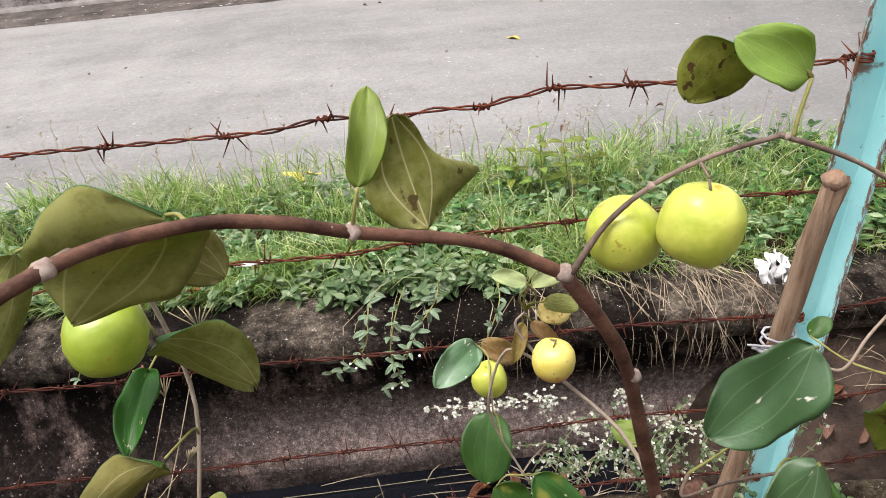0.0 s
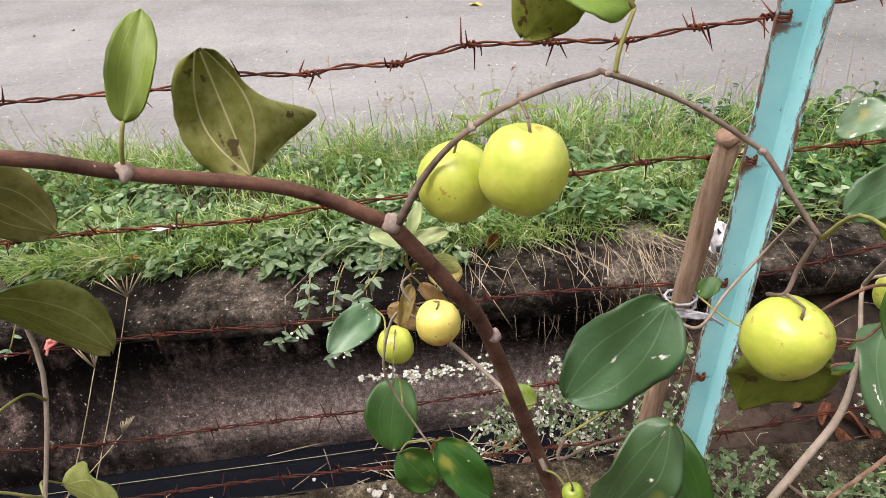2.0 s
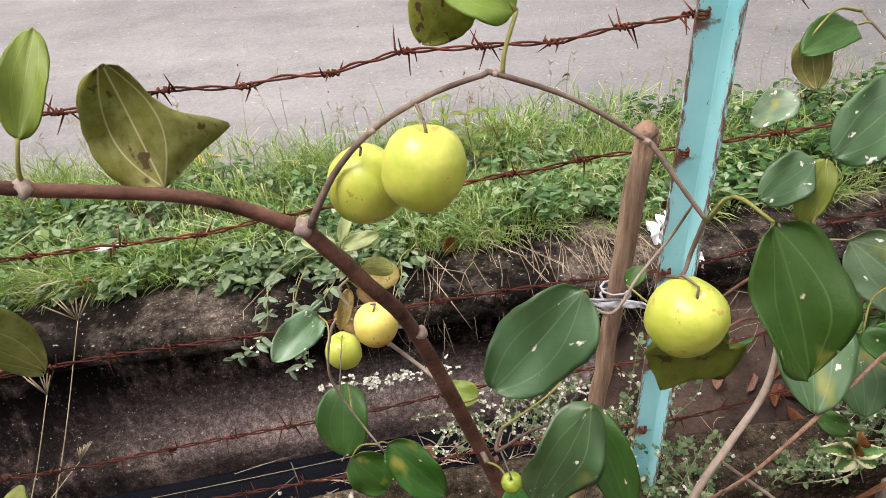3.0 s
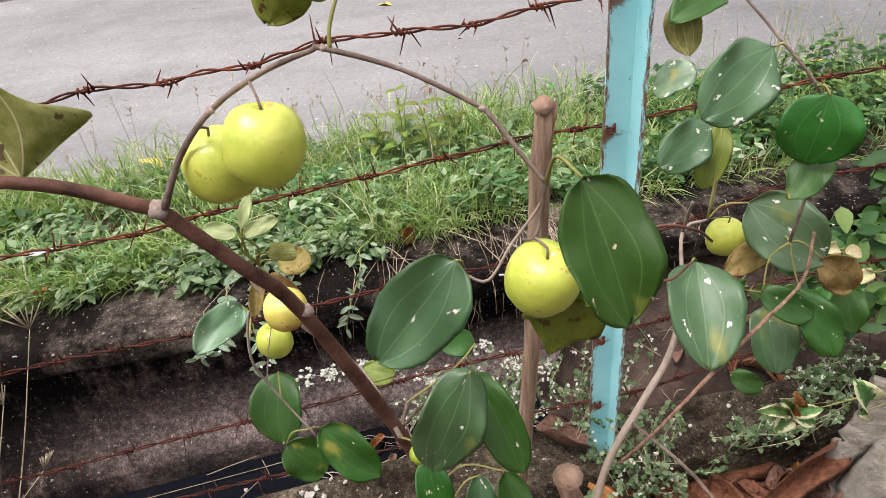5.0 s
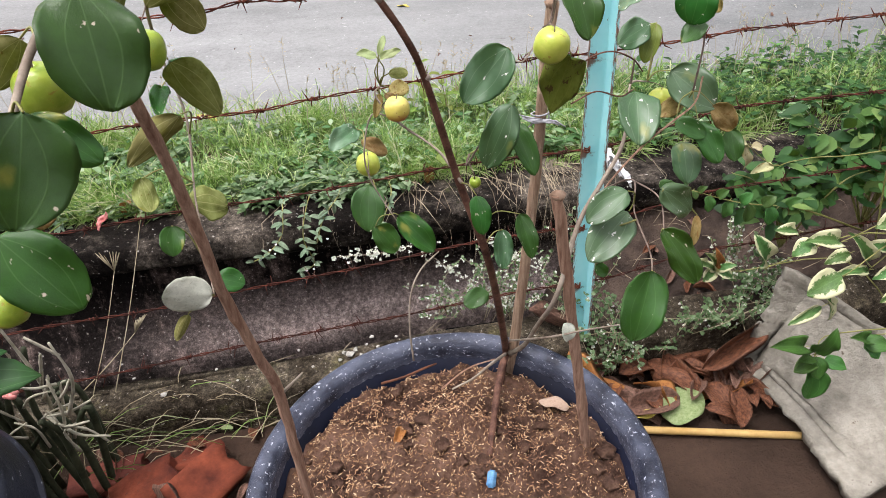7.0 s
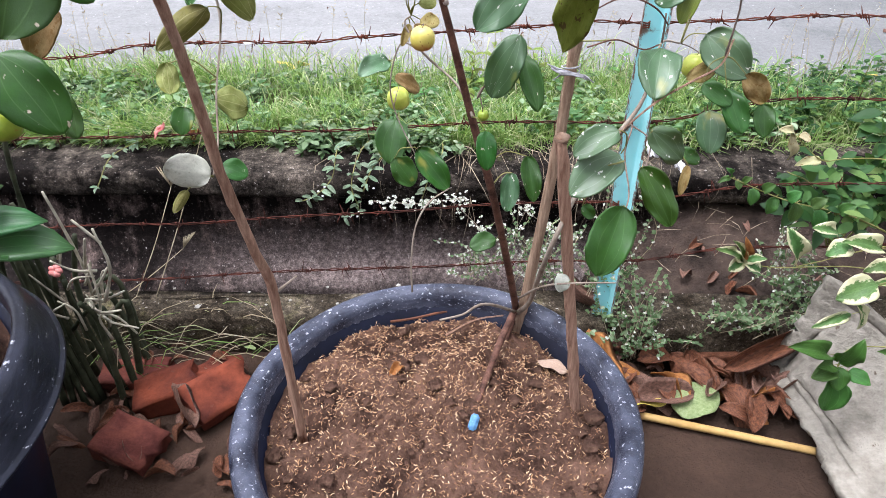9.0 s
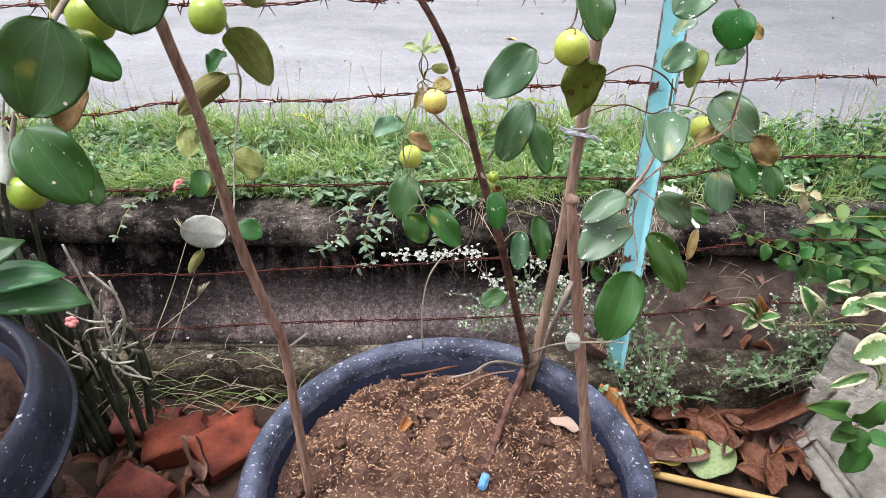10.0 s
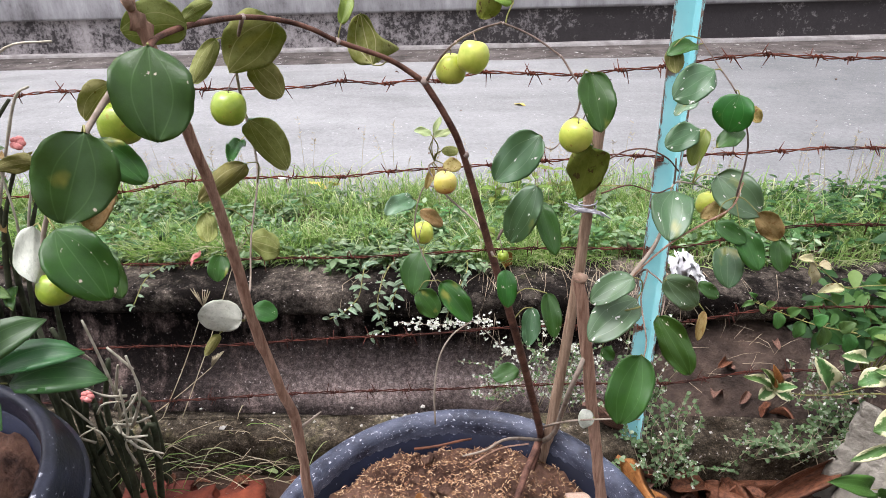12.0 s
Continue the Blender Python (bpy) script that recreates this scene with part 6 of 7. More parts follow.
r3 = random.Random(77)
for i in range(64):
    x, y = r3.uniform(0.50, 0.98), r3.uniform(0.52, 0.735)
    if (x - 0.092) ** 2 + (y - 0.245) ** 2 < 0.40 ** 2:
        continue
    n = r3.uniform(0.07, 0.15)
    mat = r3.choice((M_LITTER, M_LITTER, M_LITTER, M_LITTER2, M_LITTER2, M_LITTER2, M_LITTER3))
    fallen_leaf((x, y, 0.045 + r3.uniform(0, 0.03)), n, n * r3.uniform(0.3, 0.5), (r3.uniform(-25, 25), r3.uniform(-35, 35), r3.uniform(0, 360)), mat, i)
fallen_leaf((0.87, 0.685, 0.12), 0.20, 0.055, (22, 40, -52), M_LITTER, 2, "large curled brown dead leaf leaning on the litter")
fallen_leaf((0.72, 0.66, 0.085), 0.15, 0.08, (12, -18, 35), M_LITTER, 1)
fallen_leaf((0.66, 0.62, 0.075), 0.13, 0.045, (10, 20, 15), M_LITTER3, 0, "curled orange dead leaf on the litter")
fallen_leaf((0.48, 0.66, 0.085), 0.16, 0.035, (10, 20, 35), M_LITTER3, 2, "narrow orange dead leaf against the pot")
fallen_leaf((0.70, 0.565, 0.07), 0.125, 0.10, (8, 6, -75), M_LIME, 0, "large pale green fallen leaf")
fallen_leaf((0.58, 0.565, 0.065), 0.10, 0.055, (6, -8, -100), M_YELLOWLEAF, 3, "yellow-green fallen leaf against the pot")
for i in range(64):
    x, y = r3.uniform(-0.80, -0.34), r3.uniform(0.32, 0.72)
    n = r3.uniform(0.04, 0.09)
    fallen_leaf((x, y, 0.045 + r3.uniform(0, 0.02)), n, n * r3.uniform(0.2, 0.45), (r3.uniform(-20, 20), r3.uniform(-30, 30), r3.uniform(0, 360)), r3.choice((M_LITTER2, M_LITTER2, M_LITTER)), i)
fallen_leaf((-0.52, 0.47, 0.085), 0.13, 0.035, (5, 30, 50), M_LITTER2, 2, "curled grey-brown dead leaf over a brick")
fallen_leaf((-0.435, 0.725, 0.055), 0.032, 0.014, (10, 0, 80), M_LIME, 0, "small pale green fallen leaf")
fallen_leaf((-0.63, 2.12, 0.355), 0.09, 0.05, (20, 10, 70), M_YELLOWLEAF, 1, "yellow fallen leaf in the grass")
fallen_leaf((-0.55, 2.10, 0.365), 0.07, 0.05, (-25, 20, 20), M_YELLOWLEAF, 2, "yellow fallen leaf in the grass")
fallen_leaf((1.72, 2.04, 0.35), 0.09, 0.06, (-30, 10, 20), M_YELLOWLEAF, 1, "yellow fallen leaf in the grass")
fallen_leaf((0.19, 1.44, 0.34), 0.07, 0.035, (-60, 10, 10), M_LITTER3, 1, "reddish dead leaf on the verge")
fallen_leaf((-0.78, 1.45, 0.34), 0.06, 0.03, (-40, 10, 60), M_LITTER3, 0, "reddish dead leaf on the verge")
fallen_leaf((0.32, 3.9, 0.29), 0.09, 0.05, (5, 8, 60), M_YELLOWLEAF, 3, "yellow fallen leaf on the road")
for i in range(80):
    x, y = r3.uniform(-3.5, 5.0), r3.uniform(2.3, 6.2)
    n = r3.choice((r3.uniform(0.012, 0.025), r3.uniform(0.015, 0.05)))
    fallen_leaf((x, y, ROAD_Z + 0.022), n, n * 0.4, (0, r3.uniform(-20, 20), r3.uniform(0, 360)), r3.choice((M_LITTER2, M_LITTER2, M_STONE)), i, "small scrap lying on the road", "scraps on the road")


# ---- debris in the drain ----
for i in range(30):
    x = r3.uniform(-0.12, 0.95)
    n = r3.uniform(0.04, 0.10)
    fallen_leaf((x, r3.uniform(0.93, 1.20), -0.198 + r3.uniform(0, 0.012)), n, n * r3.uniform(0.25, 0.45), (r3.uniform(-15, 15), r3.uniform(-25, 25), r3.uniform(0, 360)),
                r3.choice((M_LITTER2, M_LITTER2, M_LITTER, M_LITTER3)), i, "sodden brown dead leaf floating in the drain", "dead leaves in the drain")
for i in range(13):
    x, y = r3.uniform(0.58, 1.5), r3.uniform(0.92, 1.24)
    n = r3.uniform(0.04, 0.10)
    fallen_leaf((x, y, -0.222 + bank_rise(x, y) + r3.uniform(0.0, 0.02)), n, n * r3.uniform(0.25, 0.45), (r3.uniform(-25, 25), r3.uniform(-30, 30), r3.uniform(0, 360)),
                r3.choice((M_LITTER2, M_LITTER2, M_LITTER)), i, "brown dead leaf on the silt bank", "dead leaves in the drain")
bv, bf = [], []
for _ in range(70):
    x, y = r3.uniform(0.50, 1.6), r3.uniform(0.90, 1.28)
    root = Vector((x, y, -0.225 + bank_rise(x, y)))
    a, n = r3.uniform(0, math.tau), r3.uniform(0.04, 0.16)
    add_blade(bv, bf, root, root + Vector((math.cos(a) * n, math.sin(a) * n * 0.5, r3.uniform(-0.01, 0.06))), (r3.gauss(0, 0.01), 0, r3.uniform(0, 0.02)), r3.uniform(0.0012, 0.0022), (0.1, -0.6, 1))
joined("bank_straw", bv, bf, M_ROOT, "matted dead roots and stalks on the silt bank", "straw")
verts, faces = [], []
for _ in range(170):
    root = Vector((r3.gauss(0.12, 0.22), r3.uniform(0.93, 1.22), -0.200))
    a, n = r3.uniform(0, math.tau), r3.uniform(0.05, 0.20)
    add_blade(verts, faces, root, root + Vector((math.cos(a) * n, math.sin(a) * n * 0.5, r3.uniform(-0.002, 0.05))), (0, 0, r3.uniform(0, 0.03)), rng.uniform(0.0018, 0.0035), (0.1, -0.6, 1))
joined("drain_straw", verts, faces, M_ROOT, "matted dead stalks lying in the drain water", "straw")
# pale rod added along the drain foot in place of the water's edge reflection
bm = bmesh.new()
tube(bm, curve_points([(-1.75, 1.060, -0.198, 0.0011), (-1.0, 1.135, -0.198, 0.0011), (-0.4, 1.185, -0.198, 0.0011), (-0.02, 1.215, -0.190, 0.0011)], 6), 5)
solo("string", bm, M_STRAW, "thin pale rod standing in for the water-edge highlight", "string")


# ---- pot surface: husks, leaves and a scrap ----
def husks(rng):
    verts, faces = [], []
    for _ in range(21000):
        a, r = rng.uniform(0, math.tau), 0.30 * math.sqrt(rng.random())
        x, y = r * math.cos(a), r * math.sin(a)
        if rng.random() > 0.42 + 0.55 * max(0.0, min(1.0, (y + 0.05) / 0.2)):
            continue
        z = 0.33 + 0.024 * noise.noise((x * 9, y * 9, POT[0])) + 0.020 * noise.noise((x * 28, y * 28, 2)) + 0.019 * noise.noise((x * 75, y * 75, 7)) - 0.018 * (r / 0.311) ** 6
        d = Vector((rng.uniform(-1, 1), rng.uniform(-1, 1), rng.uniform(-0.3, 0.5))).normalized()
        add_leaflet(verts, faces, (POT[0] + x, POT[1] + y, z + 0.0015), d, rng.uniform(0.0045, 0.0105), rng.uniform(0.0013, 0.0024), (rng.uniform(-0.5, 0.5), -0.3, 1), 0.1)
    return joined("rice_husks", verts, faces, M_HUSK, "golden brown rice husks strewn on the soil", "rice husks")


husks(rng)


fallen_leaf((0.009, 0.375, 0.345), 0.050, 0.020, (10, 20, -28), M_LITTER3, 0, "small curled brown leaf on the pot soil", "leaves on the pot soil")
fallen_leaf((0.313, 0.392, 0.343), 0.060, 0.032, (5, 6, 62), M_PALELEAF, 3, "pale pinkish dry leaf on the pot soil", "leaves on the pot soil")
bm = box((0.016, 0.030, 0.008), 0.003)
solo("plastic_scrap", bm, M_BLUE, "small bright blue plastic scrap in the soil", "plastic scrap", at=Matrix.Translation((0.158, 0.243, 0.345)) @ pose(0, 0, 0, 25, 10, -15))
bm = bmesh.new()
tube(bm, curve_points([(-0.02, 0.52, 0.335, 0.0030), (0.03, 0.515, 0.350, 0.0028), (0.075, 0.53, 0.352, 0.0026), (0.10, 0.545, 0.345, 0.0020)], 5), 6, 0.1)
solo("dry_twig", bm, M_LITTER, "curved dry twig on the pot soil", "twig", "twigs on the pot soil")
bm = bmesh.new()
tube(bm, curve_points([(0.10, 0.47, 0.345, 0.0020), (0.16, 0.50, 0.362, 0.0018), (0.22, 0.51, 0.368, 0.0016)], 5), 6, 0.1)
solo("dry_twig", bm, M_STAKE, "thin dry twig on the pot soil", "twig", "twigs on the pot soil")
trunk_stub = [(0.165, 0.30, 0.330, 0.0060), (0.185, 0.36, 0.345, 0.0066), (0.212, 0.44, 0.360, 0.0072), (0.240, 0.50, 0.385, 0.0080)]
part("root_stem", rod(trunk_stub, 8, 5, 0.1, 5), M_BARK, jujube, "exposed lower stem lying on the soil")


# ---- bamboo pole and cement slab ----
pole = thing("bamboo_pole", (0.57, 0.53, 0.045), "thin yellow bamboo pole lying on the soil", "bamboo pole")
bm = bmesh.new()
rows = []
for i in range(25):
    u = i / 24
    p = Vector((0.55, 0.535, 0.046)).lerp(Vector((1.02, 0.425, 0.040)), u)
    rows.append((*p, 0.0092 * (1.08 if i in (5, 14, 22) else 1.0)))
tube(bm, rows, 10)
part("culm", bm, M_BAMBOO, pole)

slab = thing("cement_slab", (0.92, 0.48, 0.03), "grey moulded cement slab leaning on its edge", "cement slab")
left, top_end, right, near = Vector((0.918, 0.685, 0.075)), Vector((0.972, 0.68, 0.362)), Vector((1.36, 0.36, 0.13)), Vector((0.920, 0.240, 0.072))
across = (near - left).cross(top_end - left).normalized()
bm = bmesh.new()
grid = []
NA, NB = 44, 44
for i in range(NA + 1):
    row = []
    for j in range(NB + 1):
        u, w = i / NA, j / NB
        edge = min(u, 1 - u, w, 1 - w)
        ridge = 0.016 * math.exp(-((edge - 0.10) / 0.03) ** 2) + 0.009 * math.exp(-((edge - 0.17) / 0.02) ** 2)
        wear = 0.008 * noise.noise((u * 3, w * 3, 9)) + 0.004 * noise.noise((u * 17, w * 17, 3))
        chip = Vector((0, 0, 0))
        if j == 0 or i == 0:
            chip = noise.noise_vector((u * 14, w * 14, 1)) * 0.014
        row.append(bm.verts.new(left.lerp(near, u).lerp(top_end.lerp(right, u), w) - across * (ridge + wear) + chip))
    grid.append(row)
for i in range(NA):
    for j in range(NB):
        bm.faces.new((grid[i][j], grid[i][j + 1], grid[i + 1][j + 1], grid[i + 1][j]))
bmesh.ops.recalc_face_normals(bm, faces=bm.faces)
face_me = mesh_of(bm, "slab")
slab_ob = part("slab_body", face_me, M_SLAB, slab)
thick = slab_ob.modifiers.new("thickness", 'SOLIDIFY')
thick.thickness, thick.offset = 0.028, 0.0
bm = box((0.07, 0.05, 0.05), 0, 0, 3)
for q in bm.verts:
    q.co += noise.noise_vector(q.co * 30) * 0.012
solo("cement_lump", bm, M_SLAB, "broken grey cement lump beside the slab", "cement lump", at=Matrix.Translation((0.925, 0.640, 0.05)) @ pose(0, 0, 0, 10, 20, 30))
bm = box((0.05, 0.06, 0.05), 0, 0, 3)
for q in bm.verts:
    q.co += noise.noise_vector(q.co * 30 + Vector((3, 0, 0))) * 0.014
solo("cement_lump", bm, M_SLAB, "broken grey cement lump under the slab", "cement lump", at=Matrix.Translation((0.905, 0.215, 0.055)))
brick((0.14, 0.09, 0.06), (1.06, 0.11, 0.055), (0, 5, 30), M_BRICK, 9, "orange-red brick beside the slab")


# ---- shrubs at the slab ----
def shrub_leaf(shrub, base, tip, width, mat, side=0.0, label=""):
    """One blade on its short stalk, hung from the nearest stem."""
    part("leaf", BROAD[len(shrub.children) % 3], (mat, mat), shrub, label, blade_pose(base, tip, width, (side, -0.6, 0.8)))
    part("petiole", rod([(*base, 0.0008), (*(Vector(base) * 1.15 - Vector(tip) * 0.15 + Vector((0.01, 0.006, -0.004))), 0.0009)], 5, 1), M_GREENTWIG, shrub)


BROAD = [leaf_mesh(0.35, 0.30, 0.05, 51, 12, 8, 0.92, 0.30), leaf_mesh(0.25, 0.50, 0.06, 52, 12, 8, 0.88, 0.40), leaf_mesh(0.50, 0.40, 0.04, 53, 12, 8, 1.0, 0.25)]
variegated = thing("variegated_shrub", (1.42, 0.58, 0.03), "shrub with cream-edged green leaves hanging over the slab", "shrub")
part("stem", rod([(1.420, 0.580, 0.030, 0.004), (1.300, 0.560, 0.400, 0.0026), (1.022, 0.545, 0.537, 0.0016), (0.794, 0.530, 0.493, 0.001)], 6, 5), M_GREENTWIG, variegated)
part("stem", rod([(1.420, 0.580, 0.030, 0.004), (1.300, 0.560, 0.400, 0.0026), (1.092, 0.535, 0.566, 0.0016), (0.934, 0.510, 0.552, 0.001)], 6, 5), M_GREENTWIG, variegated)
part("stem", rod([(1.420, 0.580, 0.030, 0.004), (1.300, 0.560, 0.400, 0.0026), (1.088, 0.515, 0.537, 0.0016), (0.925, 0.470, 0.494, 0.001)], 6, 5), M_GREENTWIG, variegated)
part("stem", rod([(1.420, 0.580, 0.030, 0.004), (1.300, 0.560, 0.400, 0.0026), (1.130, 0.530, 0.529, 0.0016), (1.009, 0.500, 0.478, 0.001)], 6, 5), M_GREENTWIG, variegated)
part("stem", rod([(1.420, 0.580, 0.030, 0.004), (1.300, 0.560, 0.400, 0.0026), (1.150, 0.530, 0.591, 0.0016), (1.051, 0.500, 0.603, 0.001)], 6, 5), M_GREENTWIG, variegated)
part("stem", rod([(1.420, 0.580, 0.030, 0.004), (1.300, 0.560, 0.400, 0.0026), (1.171, 0.520, 0.519, 0.0016), (1.093, 0.480, 0.457, 0.001)], 6, 5), M_GREENTWIG, variegated)
shrub_leaf(variegated, (0.786, 0.520, 0.506), (0.752, 0.505, 0.595), 0.041, M_VARIEG, 0)
shrub_leaf(variegated, (0.922, 0.500, 0.560), (0.845, 0.485, 0.588), 0.040, M_VARIEG, 0)
shrub_leaf(variegated, (0.862, 0.500, 0.567), (0.818, 0.485, 0.557), 0.040, M_VARIEG, -0.2)
shrub_leaf(variegated, (0.914, 0.460, 0.506), (0.840, 0.445, 0.485), 0.056, M_VARIEG, 0)
shrub_leaf(variegated, (0.885, 0.450, 0.467), (0.907, 0.435, 0.413), 0.027, M_VARIEG, 0.3)
shrub_leaf(variegated, (1.007, 0.500, 0.476), (0.934, 0.485, 0.494), 0.026, M_VARIEG, 0)
shrub_leaf(variegated, (0.883, 0.450, 0.441), (0.811, 0.435, 0.419), 0.023, M_VARIEG, 0.2)
shrub_leaf(variegated, (1.049, 0.500, 0.604), (0.982, 0.485, 0.596), 0.046, M_VARIEG, 0)
shrub_leaf(variegated, (1.080, 0.480, 0.487), (1.005, 0.465, 0.486), 0.039, M_VARIEG, 0)
shrub_leaf(variegated, (1.077, 0.460, 0.459), (1.013, 0.445, 0.435), 0.030, M_VARIEG, 0.2)
shrub_leaf(variegated, (1.020, 0.520, 0.478), (0.962, 0.505, 0.564), 0.035, M_VARIEG, -0.3)
shrub_leaf(variegated, (0.979, 0.530, 0.503), (0.925, 0.515, 0.500), 0.033, M_VARIEG, 0)
shrub_leaf(variegated, (0.864, 0.550, 0.560), (0.808, 0.535, 0.586), 0.028, M_VARIEG, 0)
shrub_leaf(variegated, (1.067, 0.530, 0.496), (1.003, 0.515, 0.532), 0.030, M_VARIEG, 0.2)
sprig = thing("variegated_sprig", (0.703, 0.560, 0.485), "small cream-edged sprig with an orange withered leaf", "sprig")
part("stem", rod([(1.300, 0.600, 0.150, 0.002), (1.050, 0.600, 0.420, 0.0014), (0.776, 0.580, 0.454, 0.0011), (0.703, 0.560, 0.485, 0.0009)], 6, 5), M_GREENTWIG, sprig)
shrub_leaf(sprig, (0.703, 0.560, 0.485), (0.650, 0.540, 0.529), 0.026, M_VARIEG, 0.1)
shrub_leaf(sprig, (0.703, 0.560, 0.485), (0.672, 0.540, 0.475), 0.028, M_VARIEG, 0.1)
shrub_leaf(sprig, (0.703, 0.560, 0.485), (0.735, 0.540, 0.476), 0.031, M_VARIEG, 0.1)
shrub_leaf(sprig, (0.703, 0.560, 0.485), (0.733, 0.540, 0.508), 0.023, M_VARIEG, 0.1)
shrub_leaf(sprig, (0.703, 0.560, 0.485), (0.694, 0.540, 0.549), 0.018, M_LITTER3, 0.1)
shrub_leaf(sprig, (0.703, 0.560, 0.485), (0.676, 0.540, 0.542), 0.023, M_VARIEG, 0.1)
spray = thing("pale_sprig", (0.821, 0.620, 0.683), "thin twig with withered cream leaves", "sprig")
part("stem", rod([(1.420, 0.660, 0.250, 0.003), (1.250, 0.650, 0.620, 0.0018), (0.976, 0.640, 0.673, 0.0013), (0.872, 0.630, 0.681, 0.0011), (0.821, 0.620, 0.683, 0.001), (0.755, 0.620, 0.736, 0.0008)], 6, 5), M_GREENTWIG, spray)
shrub_leaf(spray, (0.748, 0.620, 0.736), (0.766, 0.610, 0.686), 0.025, M_CREAM, 0.2)
shrub_leaf(spray, (0.756, 0.620, 0.738), (0.722, 0.610, 0.753), 0.018, M_CREAM, 0.2)
shrub_leaf(spray, (0.764, 0.620, 0.733), (0.785, 0.610, 0.729), 0.020, M_CREAM, 0.2)
shrub_leaf(spray, (0.821, 0.620, 0.683), (0.775, 0.610, 0.681), 0.021, M_CREAM, 0.2)
mint = thing("mint_plant", (1.30, 0.30, 0.03), "dark green round-leaved mint sprig before the slab", "herb")
part("stem", rod([(1.300, 0.300, 0.160, 0.003), (1.200, 0.340, 0.400, 0.002), (0.942, 0.450, 0.358, 0.0014), (0.887, 0.430, 0.317, 0.0012)], 6, 5), M_GREENTWIG, mint)
part("stem", rod([(1.300, 0.300, 0.160, 0.003), (1.220, 0.360, 0.380, 0.002), (1.082, 0.470, 0.313, 0.0013), (1.025, 0.460, 0.313, 0.001)], 6, 5), M_GREENTWIG, mint)
shrub_leaf(mint, (0.859, 0.430, 0.354), (0.773, 0.400, 0.400), 0.039, M_MINT)
shrub_leaf(mint, (0.886, 0.430, 0.330), (0.895, 0.400, 0.399), 0.044, M_MINT)
shrub_leaf(mint, (0.888, 0.430, 0.317), (0.829, 0.400, 0.322), 0.038, M_MINT)
shrub_leaf(mint, (0.893, 0.430, 0.287), (0.889, 0.400, 0.216), 0.061, M_MINT)
shrub_leaf(mint, (0.912, 0.430, 0.307), (0.944, 0.400, 0.308), 0.033, M_MINT)
shrub_leaf(mint, (0.886, 0.430, 0.320), (0.891, 0.400, 0.280), 0.041, M_MINT)
shrub_leaf(mint, (0.877, 0.430, 0.324), (0.836, 0.400, 0.349), 0.030, M_MINT)
shrub_leaf(mint, (0.989, 0.430, 0.343), (1.027, 0.400, 0.351), 0.040, M_MINT)
shrub_leaf(mint, (0.998, 0.430, 0.339), (1.012, 0.400, 0.318), 0.035, M_MINT)
shrub_leaf(mint, (0.996, 0.430, 0.346), (0.941, 0.400, 0.392), 0.028, M_MINT)


def dark_bush(at, spread, count, size, seed, label):
    r2 = random.Random(seed)
    bush = thing("green_bush", at, label, "bush", "bushes along the drain")
    base = Vector(at)
    vv, ff = [], []
    for _ in range(max(8, count // 22)):
        end = base + Vector((r2.uniform(-1, 1) * spread[0], r2.uniform(-1, 1) * spread[1], r2.uniform(0.55, 1.0) * spread[2]))
        mid = base.lerp(end, 0.55) + Vector((0, 0, 0.06))
        path = curve_points([(*base, 0.003), (*mid, 0.002), (*end, 0.001)], 8)
        part("stem", rod(path, 5, 1), M_GREENTWIG, bush)
        for _k in range(22):
            p = Vector(path[r2.randrange(9, len(path))][:3]) + Vector((r2.gauss(0, 0.03), r2.gauss(0, 0.03), r2.gauss(0, 0.025)))
            d = Vector((r2.uniform(-1, 1), r2.uniform(-1, 0.4), r2.uniform(-0.5, 0.6))).normalized()
            s = size * r2.uniform(0.6, 1.3)
            add_oval(vv, ff, p, d, s, s * r2.uniform(0.45, 0.65), (r2.uniform(-0.4, 0.4), -0.5, 1))
    me = bpy.data.meshes.new("foliage")
    me.from_pydata(vv, [], ff)
    part("foliage", smooth(me), M_BUSH, bush, "crowded small green leaves", kind="stuff")


dark_bush((1.06, 0.84, 0.30), (0.20, 0.08, 0.24), 230, 0.045, 1, "dark green bush sprawling beside the drain")
dark_bush((1.32, 0.88, 0.30), (0.22, 0.12, 0.36), 330, 0.055, 2, "dense dark green bush beside the drain")
dark_bush((1.52, 0.66, 0.03), (0.20, 0.18, 0.62), 360, 0.055, 3, "dense dark green bush behind the slab")
dark_bush((1.85, 0.85, 0.15), (0.35, 0.25, 0.70), 420, 0.055, 4, "dense dark green bush beside the drain")
trailing_sprig = thing("green_sprig", (0.98, 0.76, 0.45), "leafy green shoot reaching out over the drain", "shoot")
part("stem", rod([(1.250, 0.800, 0.350, 0.003), (1.025, 0.760, 0.470, 0.002), (0.856, 0.750, 0.517, 0.0014), (0.712, 0.740, 0.579, 0.0009)], 6, 5), M_GREENTWIG, trailing_sprig)
shrub_leaf(trailing_sprig, (0.717, 0.750, 0.574), (0.690, 0.735, 0.572), 0.014, M_SHOOT)
shrub_leaf(trailing_sprig, (0.720, 0.750, 0.575), (0.702, 0.735, 0.605), 0.014, M_SHOOT)
shrub_leaf(trailing_sprig, (0.732, 0.750, 0.567), (0.738, 0.735, 0.552), 0.018, M_SHOOT)
shrub_leaf(trailing_sprig, (0.746, 0.750, 0.561), (0.753, 0.735, 0.582), 0.018, M_SHOOT)
shrub_leaf(trailing_sprig, (0.775, 0.750, 0.547), (0.773, 0.735, 0.511), 0.027, M_SHOOT)
shrub_leaf(trailing_sprig, (0.797, 0.750, 0.540), (0.809, 0.735, 0.565), 0.024, M_SHOOT)
